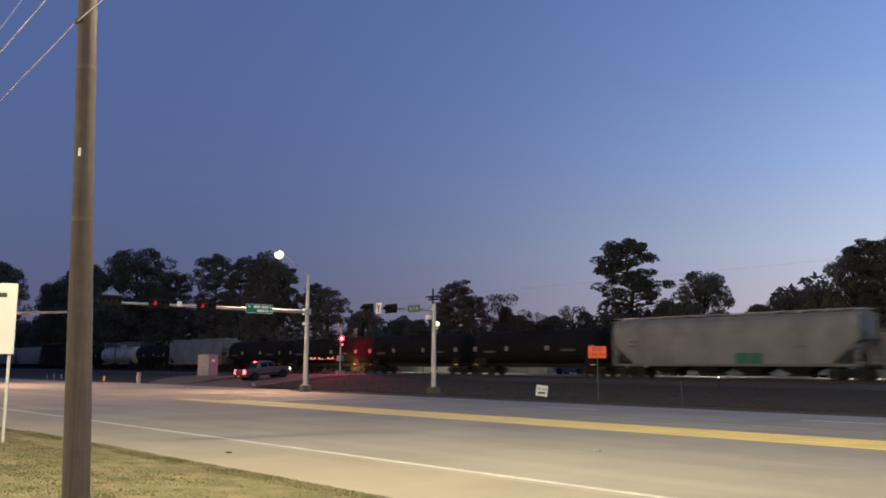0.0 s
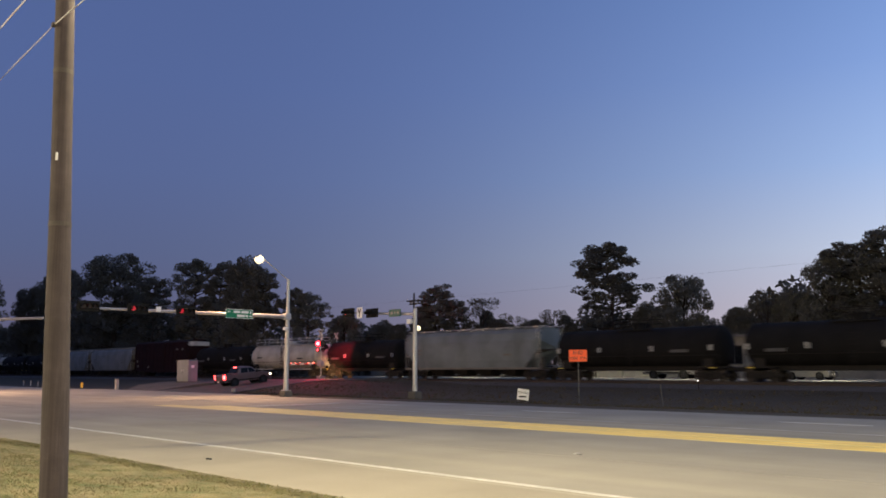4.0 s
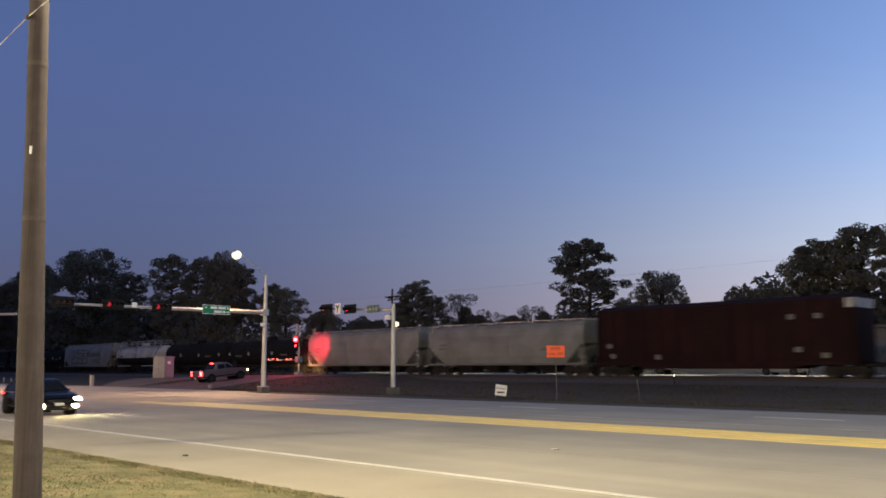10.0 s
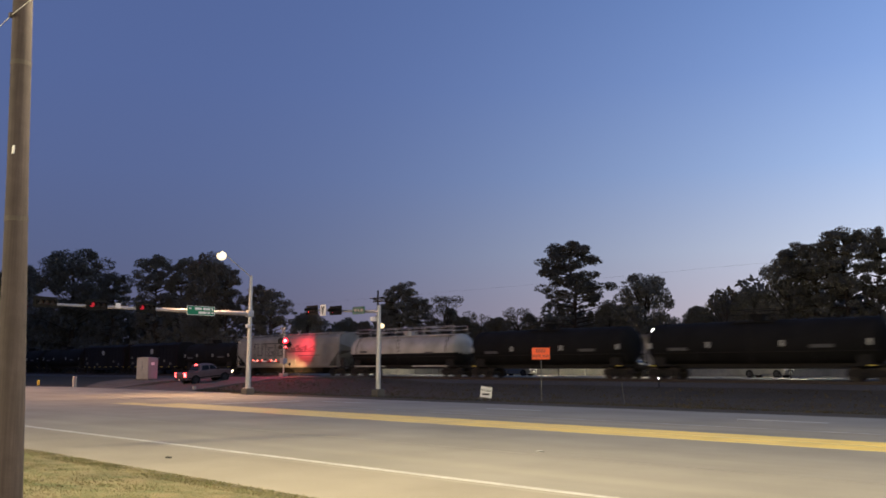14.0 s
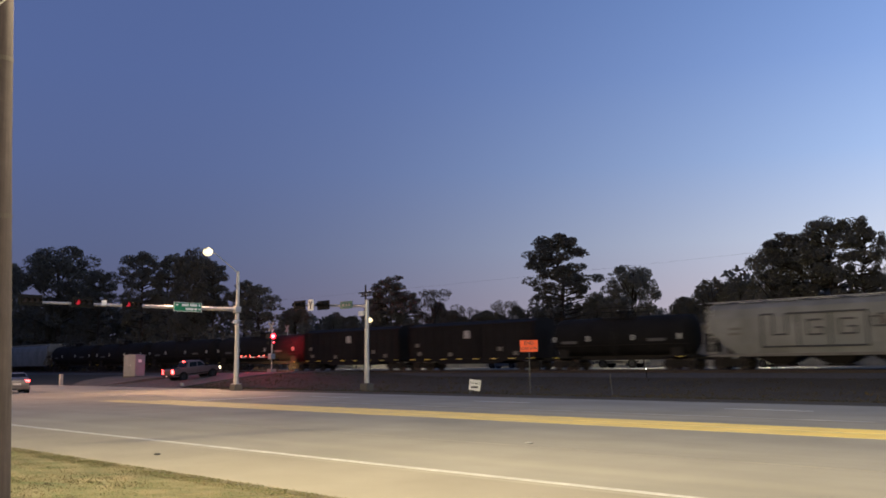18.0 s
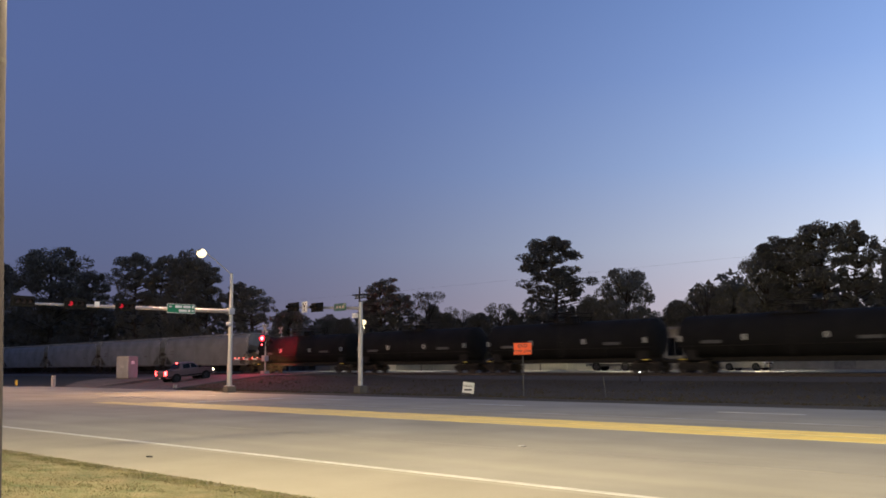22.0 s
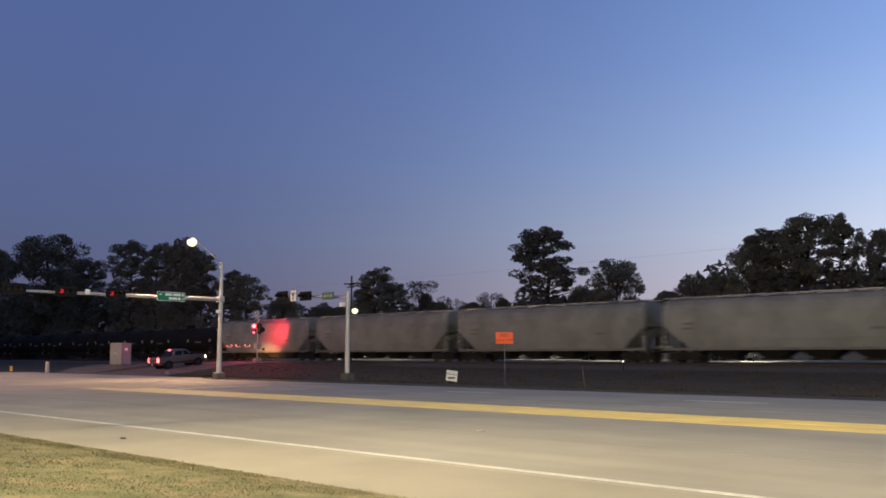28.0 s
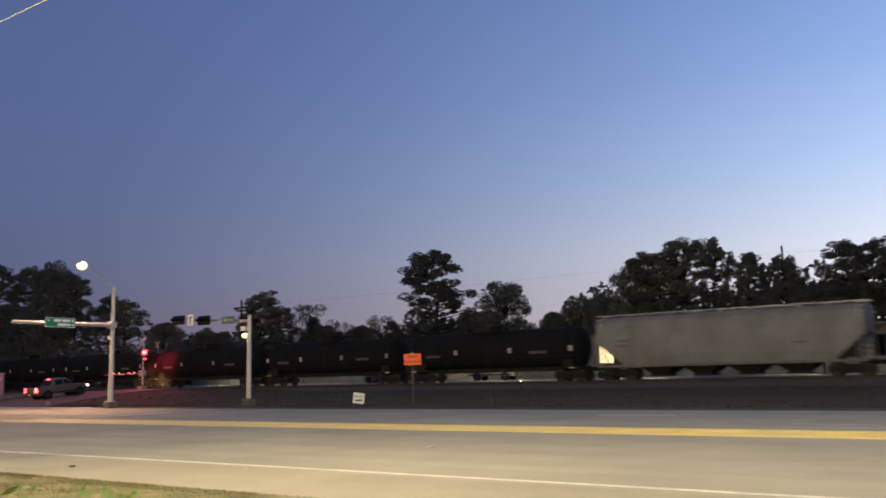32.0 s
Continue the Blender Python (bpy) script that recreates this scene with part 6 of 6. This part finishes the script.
TREES = [
    ("broad", -282.7, 75, 32.9, 0.70, None),
    ("broad", -233.9, 74, 23.7, 0.60, None),
    ("broad", -181.6, 75, 27.5, 0.95, 0),
    ("broad", -218.8, 77, 27.1, 0.75, 2),
    ("broad", -233.6, 77, 24.9, 0.7, 1),
    ("pine", -167.1, 77, 21.1, 0.70, None),
    ("pine", -147.0, 76, 22.6, 0.72, 1),
    ("pine", -141.6, 78, 21.7, 0.50, 2),
    ("broad", -129.2, 76, 21.3, 0.62, 1),
    ("pine", -123.2, 76, 18.8, 0.60, 3),
    ("pine", -117.2, 78, 14.9, 0.75, 2),
    ("pine", -111.6, 77, 14.1, 0.85, 1),
    ("broad", -111.7, 84, 10.9, 0.90, 2),
    ("broad", -114.9, 95, 10.5, 0.80, 1),
    ("broad", -110.5, 95, 9.7, 0.80, 3),
    ("pine", -101.2, 95, 15.6, 0.85, 3),
    ("pine", -99.2, 97, 13.3, 0.90, 0),
    ("broad", -105.2, 96, 13.1, 0.60, 2),
    ("bare", -91.1, 95, 12.8, 1.25, 0),
    ("broad", -93.6, 99, 11.3, 0.70, 3),
    ("broad", -88.2, 96, 9.8, 0.80, 0),
    ("bare", -85.6, 97, 10.0, 0.80, 1),
    ("broad", -83.4, 98, 9.4, 0.80, 2),
    ("bare", -75.9, 94, 10.3, 0.90, 1),
    ("broad", -74.5, 95, 9.5, 0.60, 3),
    ("pine", -70.5, 100, 19.8, 1.00, 0),
    ("broad", -58.9, 100, 14.5, 0.9, 0),
    ("broad", -65.9, 102, 11.2, 0.70, 1),
    ("bare", -41.1, 86, 10.0, 0.75, 0),
    ("broad", -46.1, 90, 8.8, 0.80, 2),
    ("broad", -39.1, 88, 10.4, 0.75, 1),
    ("broad", -35.2, 88, 14.3, 0.62, 0),
    ("pine", -32.0, 87, 14.1, 0.95, 2),
    ("pine", -28.8, 86, 15.4, 0.85, 1),
    ("pine", -25.7, 86, 14.8, 0.50, 3),
    ("pine", -22.2, 86, 13.1, 0.60, 2),
    ("pine", -19.3, 87, 12.7, 0.60, 0),
    ("broad", -17.1, 88, 9.7, 0.80, 2),
    ("pine", -12.8, 85, 13.3, 0.75, 1),
    ("pine", -10.5, 86, 13.3, 0.80, 3),
    ("broad", -6.5, 87, 12.8, 0.90, 0),
    ("pine", -1.7, 88, 12.9, 1.00, 2),
]
for row in TREES:
    tree(*row[:5], variant=row[5] if len(row) > 5 else None)

# low woods that close the view behind the track
rng = np.random.default_rng(77)
cl = []
for x in np.arange(-420, 70, 1.1):
    left, right = x < -152, x > -50
    y = 92 + rng.normal() * 4 if left else (104 if right else 112) + rng.normal() * 4
    top = 15.5 if left else 11.0 if right else 8.8
    top += 2.2 * noise.noise((x * 0.07, 3.1, 0)) + 1.0 * noise.noise((x * 0.3, 7.7, 0))
    for z in np.arange(1.0, top, 1.4):
        cl.append((x + rng.normal() * 1.2, y + rng.normal() * 1.5, z + rng.normal() * 0.5, rng.uniform(1.2, 2.2)))
V, F = leaf_cloud(rng, cl, 44, 0.5, 0.9)
tagged(new("woods", mesh_np("woods", V, F, M["leaf"])), "dark low woods far behind the track", "woods", kind="stuff")
# brush along the track's far side, thin enough to see the lot through
cl = []
for x in np.arange(-260, -97, 1.3):
    y = 70 + rng.normal() * 2.5
    for z in np.arange(0.6, 5.5, 1.1):
        cl.append((x + rng.normal(), y + rng.normal(), z + 0.4 * rng.normal(), rng.uniform(0.9, 1.7)))
V, F = leaf_cloud(rng, cl, 40, 0.35, 0.9)
tagged(new("brush", mesh_np("brush", V, F, M["leaf"])), "dark brush on the far side of the track", "brush", kind="stuff")

# lot beyond the track, with lamps
LOT_Z = 0.95
M["lot_concrete"] = mat("lot_concrete", (0.20, 0.195, 0.17), 0.85, 0, (0.15, 0.145, 0.125), 0.4, 8, 0.2, 40, stain=0.3, stain_scale=0.12)
strip("far_lot", M["lot_concrete"], "pale concrete lot beyond the track under lamps", -112, 25, 66.5, 92, LOT_Z, "pavement", 0.7)
# lamps at -74, -58, -14 and -92 are added unseen to light the lot
for x, y, z, e in ((-71.2, 64.0, 6.63, 300), (-42.2, 73.2, 5.45, 2400), (-28.5, 71.0, 3.9, 2300), (-74.0, 76.0, 5.0, 2300), (-58.0, 79.0, 5.0, 2300), (-14.0, 76.0, 4.8, 1900), (-92.0, 80.0, 4.8, 2300)):
    foot = LOT_Z if y > 66.5 else ground_z(x, y)
    l = thing("lot_lamp", "small lot lamp on a thin pole, lit; part of the row is added", "lamp", pose(x, y, foot), "lot lamps")
    z -= foot
    bm = bmesh.new()
    tube(bm, (0, 0, 0), (0, 0, z), 0.06, 0.045, 8)
    part("pole", bm, M["wood_dark"], l)
    bm = bmesh.new()
    box(bm, -0.2, 0.2, -0.3, 0.12, z - 0.02, z + 0.1, 0.02)
    part("lamp_head", bm, M["galvanised"], l)
    bm = bmesh.new()
    ball(bm, (0, -0.15, z - 0.1), 0.31 if x == -42.2 else 0.36 if y < 65 else 0.16, 1, 1, 0.8, 3)
    part("lamp_glass", bm, M["lamp_clear"] if x == -42.2 else M["lamp_white"], l, "glowing lamp glass")
    lamp("lot_light", "SPOT", (x, y - 0.15, z + foot - 0.45), e, (1.0, 0.86, 0.6), 0.1, (x, y + 1.0, 0), 156, 0.6)

# low store beyond the lot, glimpsed between the wagons
M["store_wall"] = mat("store_wall", (0.26, 0.24, 0.205), 0.9, 0, (0.19, 0.175, 0.15), 2, 8, 0.2, 30, stain=0.25)
M["store_glass"] = mat("store_glass", (0.9, 0.8, 0.6), 0.3, 0, (0.8, 0.68, 0.46), 0.9, 4, emit=2.4, emit_colour=(1, 0.72, 0.38))
store = thing("store_building", "low dark store with lit windows beyond the lot", "building", pose(0, 0, 0.9))
bm = bmesh.new()
box(bm, -50, -8, 84.0, 94.0, 0, 4.3, 0.05)
part("wall", bm, M["store_wall"], store)
bm = bmesh.new()
box(bm, -50.4, -7.6, 83.5, 94.4, 4.3, 4.6, 0.05)
part("roof", bm, M["grime"], store, "flat dark roof edge")
for i, x in enumerate((-48.4, -44.6, -41.0, -37.9, -34.4, -30.7, -27.6, -24.6, -21.2, -17.8, -14.4, -11.0)):
    if i == 6:
        bm = bmesh.new()
        box(bm, x, x + 1.9, 83.93, 84.02, 0.05, 2.4, 0.02)
        d = part("door", bm, M["grime"], store, "grey door")
        bm = bmesh.new()
        box(bm, x + 1.65, x + 1.7, 83.86, 83.93, 0.9, 1.3)
        part("handle", bm, M["galvanised"], d)
        continue
    lit, wide = i in (3, 5), 2.1 if i == 5 else 1.6
    bm = bmesh.new()
    box(bm, x, x + wide, 83.95, 84.02, 1.6, 3.4, 0.02)
    wn_ = part("window", bm, M["store_glass" if lit else "car_glass"], store, "lit shop window with upright bars" if lit else "dark shop window")
    for x0, x1, z0, z1 in ((x - 0.08, x, 1.52, 3.48), (x + wide, x + wide + 0.08, 1.52, 3.48), (x, x + wide, 3.4, 3.48), (x, x + wide, 1.52, 1.6)):
        bm = bmesh.new()
        box(bm, x0, x1, 83.9, 83.96, z0, z1)
        part("window_frame", bm, M["sign_black"], wn_)
    for k in range(1, 5 if lit else 2):
        bm = bmesh.new()
        xb = x + wide * k / (5 if lit else 2)
        box(bm, xb - 0.05, xb + 0.05, 83.9, 83.96, 1.6, 3.4)
        part("window_bar", bm, M["sign_black"], wn_)

# low pale wall that goes on from the store along the lot
wall = thing("lot_wall", "low pale concrete wall along the far side of the lot", "wall", pose(0, 84.0, LOT_Z), kind="structure")
for i in range(15):
    bm = bmesh.new()
    box(bm, -50.5 - 3.6 * (i + 1), -50.56 - 3.6 * i, -0.12, 0.12, -0.05, 1.1, 0.015)
    part("wall_panel", bm, M["lot_concrete"], wall)

# utility poles of the line behind the crossing
for x, y, h in ((-73.1, 56.6 - 0.2, 9.3), (-21.2, 97.0, 14.6)):
    far_pole = y > 60
    u = thing("utility_pole", "dark wooden utility pole with crossarms", "utility pole", pose(x, y if far_pole else 65.0, 0.4))
    hh = h if far_pole else 10.3
    bm = bmesh.new()
    tube(bm, (0, 0, -0.5), (0, 0, hh), 0.15, 0.10, 10)
    part("pole", bm, M["wood_dark"], u)
    if far_pole:
        bm = bmesh.new()
        tube(bm, (-0.55, -0.35, 8.6), (-0.55, -0.35, 9.9), 0.3, seg=12)
        part("transformer", bm, M["cabinet_grey"], u, "grey pole transformer")
        bm = bmesh.new()
        box(bm, -0.5, 0.0, -0.3, -0.05, 9.2, 9.3)
        part("bracket", bm, M["galvanised"], u)
    else:
        for z, w in ((hh - 0.95, 1.15), (hh - 1.35, 0.7)):
            bm = bmesh.new()
            box(bm, -w, w, -0.14, -0.04, z, z + 0.12)
            part("crossarm", bm, M["wood_dark"], u)
            for k in (-0.9, -0.4, 0.4, 0.9):
                bm = bmesh.new()
                tube(bm, (k * w, -0.09, z + 0.12), (k * w, -0.09, z + 0.27), 0.04, seg=7)
                part("insulator", bm, M["galvanised"], u)


def cable(name, p, q, sag, r, material, label, n=24):
    p, q = Vector(p), Vector(q)
    bm = bmesh.new()
    pts_ = []
    for i in range(n + 1):
        t = i / n
        v = p.lerp(q, t)
        v.z -= sag * 4 * t * (1 - t)
        pts_.append(v)
    sweep(bm, pts_, r, 6)
    return solo(name, bm, material, label, "cable")


# overhead lines above the verge
for z, r, y, slope in ((6.3, 0.007, 3.555, 0.055), (7.2, 0.011, 3.585, 0.044), (7.7, 0.006, 3.52, 0.061)):
    at = (NP[0] + on_pole(z)[0], y, z)
    for end in ((-60, y + 49 * slope, z), (40, y - 0.2, z)):
        cable("overhead_wire", at, end, 0.0, r, M["cable"], "thin pale overhead wire lit from below", 12)
    bm = bmesh.new()
    box(bm, on_pole(z)[0] - 0.03, on_pole(z)[0] + 0.03, y - NP[1] - 0.03, on_pole(z)[1], z - 0.03, z + 0.03, 0.008)
    part("wire_clamp", bm, M["pole_band"], upole, "small wire clamp")
for z in (14.2,):
    cable("power_line", (-260, 98, z + 2), (-21.2, 97, z), 1.2, 0.006, M["wood_dark"], "thin dark overhead line")
    cable("power_line", (-21.2, 97, z), (60, 96, z), 0.8, 0.006, M["wood_dark"], "thin dark overhead line")


# ---- grass blades on the near verge, kept to what the lens can tell apart ----
def blades(seed, count, x0, x1, y0, y1, h0, h1, material, label, name, dens=None):
    rng = np.random.default_rng(seed)
    X, Y = rng.uniform(x0, x1, count), rng.uniform(y0, y1, count)
    keep = np.array([(noise.noise((x * 1.3, y * 1.5, seed)) > (dens if dens is not None else -9)) for x, y in zip(X, Y)])
    X, Y = X[keep], Y[keep]
    n = len(X)
    Z = np.array([ground_z(x, y) for x, y in zip(X, Y)]) - 0.01
    a = np.array([3.0 * noise.noise((x * 0.5, y * 0.8, 5.0 + seed)) for x, y in zip(X, Y)]) + rng.normal(size=n) * 0.8
    lean = rng.uniform(0.5, 2.0, n)
    h = rng.uniform(h0, h1, n)
    w = rng.uniform(0.004, 0.009, n)
    dx, dy = np.cos(a), np.sin(a)
    b0 = np.stack([X - dy * w, Y + dx * w, Z], 1)
    b1 = np.stack([X + dy * w, Y - dx * w, Z], 1)
    m = np.stack([X + dx * h * lean * 0.4, Y + dy * h * lean * 0.4, Z + h * (0.72 - 0.2 * lean)], 1)
    tip = np.stack([X + dx * h * lean, Y + dy * h * lean, Z + h * np.maximum(0.1, 1.05 - 0.5 * lean)], 1)
    m0, m1 = m + (b0 - b1) * 0.35, m - (b0 - b1) * 0.35
    V = np.stack([b0, b1, m1, m0, tip], 1).reshape(-1, 3)
    k = np.arange(n)[:, None] * 5
    faces = (k + np.array([[0, 1, 2, 3]])).tolist() + (k + np.array([[3, 2, 4]])).tolist()
    me = bpy.data.meshes.new(name)
    me.from_pydata(V.tolist(), [], faces)
    me.materials.append(material)
    return tagged(new(name, me), label, "grass", kind="stuff")


M["blade_field"] = mat("blade_field", (0.040, 0.046, 0.022), 0.9, 0, (0.055, 0.05, 0.03), 1.2, 4)
M["blade_dry"] = mat("blade_dry", (0.315, 0.262, 0.15), 0.85, 0, (0.165, 0.152, 0.066), 2.2, 6, spread=0.25)
M["blade_green"] = mat("blade_green", (0.15, 0.175, 0.06), 0.8, 0, (0.115, 0.135, 0.046), 1.2, 4)
blades(1, 110000, -26, 2.5, 2.0, 7.85, 0.02, 0.055, M["blade_dry"], "short dry grass blades on the verge", "dry_grass", -0.8)
blades(2, 70000, -26, 2.5, 2.0, 7.85, 0.015, 0.05, M["blade_green"], "short green grass blades in patches", "green_grass", 0.02)
blades(3, 15000, -70, 20, 36.2, 39.5, 0.08, 0.3, M["blade_field"], "dark rough grass along the far road edge", "rough_grass")


# rough dark weeds on the bank below the track
rng = np.random.default_rng(31)
n = 16000
X = rng.uniform(-68, 6, n)
Y = 36.4 + 17.5 * rng.uniform(0, 1, n) ** 1.3
Z = np.array([ground_z(x, y) for x, y in zip(X, Y)])
H = rng.uniform(0.03, 0.12, n) * (1 + 0.8 * np.array([noise.noise((x * 0.25, y * 0.4, 2.0)) for x, y in zip(X, Y)]))
A = rng.uniform(0, 6.283, n)
W = rng.uniform(0.03, 0.10, n)
LX, LY = rng.normal(size=n) * 0.08, rng.normal(size=n) * 0.08
P = np.stack([X, Y, Z - 0.02], axis=1)
U = np.stack([np.cos(A) * W, np.sin(A) * W, 0 * A], axis=1)
T = P + np.stack([LX, LY, H], axis=1)
V = np.stack([P - U, P + U, T], axis=1).reshape(-1, 3)
F = np.arange(len(V)).reshape(-1, 3)
tagged(new("weeds", mesh_np("weeds", V, F, M["weed"])), "short dark weeds on the bank", "weeds", kind="stuff")


# tall leafy weeds in the verge beside the viewer
M["weed_leaf"] = mat("weed_leaf", (0.16, 0.24, 0.05), 0.6, 0, (0.10, 0.16, 0.03), 6, 4)
for i, (x, y, h) in enumerate(((-2.9, 0.05, 1.43), (-2.72, 0.24, 1.40), (-2.55, 0.36, 1.42), (-2.42, 0.50, 1.37), (-3.05, 0.3, 1.38))):
    rng = np.random.default_rng(90 + i)
    z0 = ground_z(x, y)
    plant = thing("weed_plant", "tall leafy green weed in the verge", "weed", pose(x, y, z0), "tall weeds in the verge")
    bm = bmesh.new()
    cl = []
    for k in range(5):
        a, lean = rng.uniform(0, 6.283), rng.uniform(0.03, 0.16)
        top = (h - z0) * (1.0 if k == 0 else rng.uniform(0.75, 0.97))
        p = [(math.cos(a) * lean * t ** 1.5, math.sin(a) * lean * t ** 1.5, top * t - 0.03) for t in (0.0, 0.35, 0.7, 0.97)]
        sweep(bm, p, 0.005, 5)
        for j in range(14):
            t = 0.35 + 0.63 * j / 13
            cl.append((math.cos(a) * lean * t ** 1.5, math.sin(a) * lean * t ** 1.5, top * t - 0.03, 0.055))
    part("stalk", bm, M["blade_green"], plant)
    V, F = leaf_cloud(rng, cl, 5, 0.030, 0.5)
    o = new("leaves", mesh_np("leaves", V, F, M["weed_leaf"]))
    o.parent = plant


# ---- what moves ----
def flip_rows(rest, lit, end=32.0):
    """Rows that turn a two-faced lens by half a turn wherever lit(t) changes."""
    rows, a, now, t = [(0.0, rest @ pose(0, 0, 0, 0, 0, 0 if lit(0) else 180))], 0 if lit(0) else 180, lit(0), 1 / 30
    while t < end:
        if lit(t) != now:
            now = lit(t)
            for i in range(4):
                tt = (round(t * 30) + i - 1) / 30
                if 1 / 60 < tt < end:
                    rows.append((tt, rest @ pose(0, 0, 0, 0, 0, a + 60 * i)))
            a += 180
            t += 0.1
        t += 1 / 30
    rows.append((end, rest @ pose(0, 0, 0, 0, 0, a)))
    return rows


def roll_rows(rest, rows, radius, t0, t1, sign):
    """Rows that roll a wheel with its car's way, between two times."""
    def way(t):
        d = 0.0
        for p, q in zip(rows, rows[1:]):
            k = min(1, max(0, (t - p[0]) / (q[0] - p[0])))
            d += k * math.hypot(*(q[i] - p[i] for i in range(1, len(p) if len(p) < 3 else 3)))
        return d
    out, t, turned, last = [(0.0, rest)], t0, 0.0, way(t0)
    out.append((t0, rest))
    while t < t1:
        t += 1 / 30
        step_deg = min(80, math.degrees((way(t) - last) / radius))
        last = way(t)
        turned += step_deg
        out.append((t, rest @ pose(0, 0, 0, 0, sign * turned, 0)))
    out.append((32.0, out[-1][1]))
    return out


def motions():
    for rear, w in TRAIN:
        walk(w, [(0, on_track(rear, 0, RAIL_Z)), (32, on_track(rear + 32 * SPEED, 0, RAIL_Z))])
    walk(black_car, [(t, pose(x, 13.15, 0.005)) for t, x in BLACK_ROWS])
    walk(silver_car, [(t, pose(x, y, 0.005, 0, 0, a)) for t, x, y, a in SILVER_ROWS])
    for car, rows, t0, t1 in ((black_car, BLACK_ROWS, 9.0, 13.0), (silver_car, SILVER_ROWS, 13.8, 20.0)):
        for o in list(car.children):
            if o.name.startswith("wheel") and "arch" not in o.name:
                rest = o.matrix_basis.copy()
                walk(o, roll_rows(rest, rows, 0.32, t0, t1, 1 if o.location.y < 0 else -1))
    for lens in FLASH:
        walk(lens, flip_rows(lens.matrix_basis.copy(), lambda t: 0.38 < t % 1.0 < 0.9))
    for lens, side in WIGWAG:
        walk(lens, flip_rows(lens.matrix_basis.copy(), lambda t: ((0.838 * t + 0.09 + 0.25) % 1.0 < 0.5) == (side > 0)))


motions()
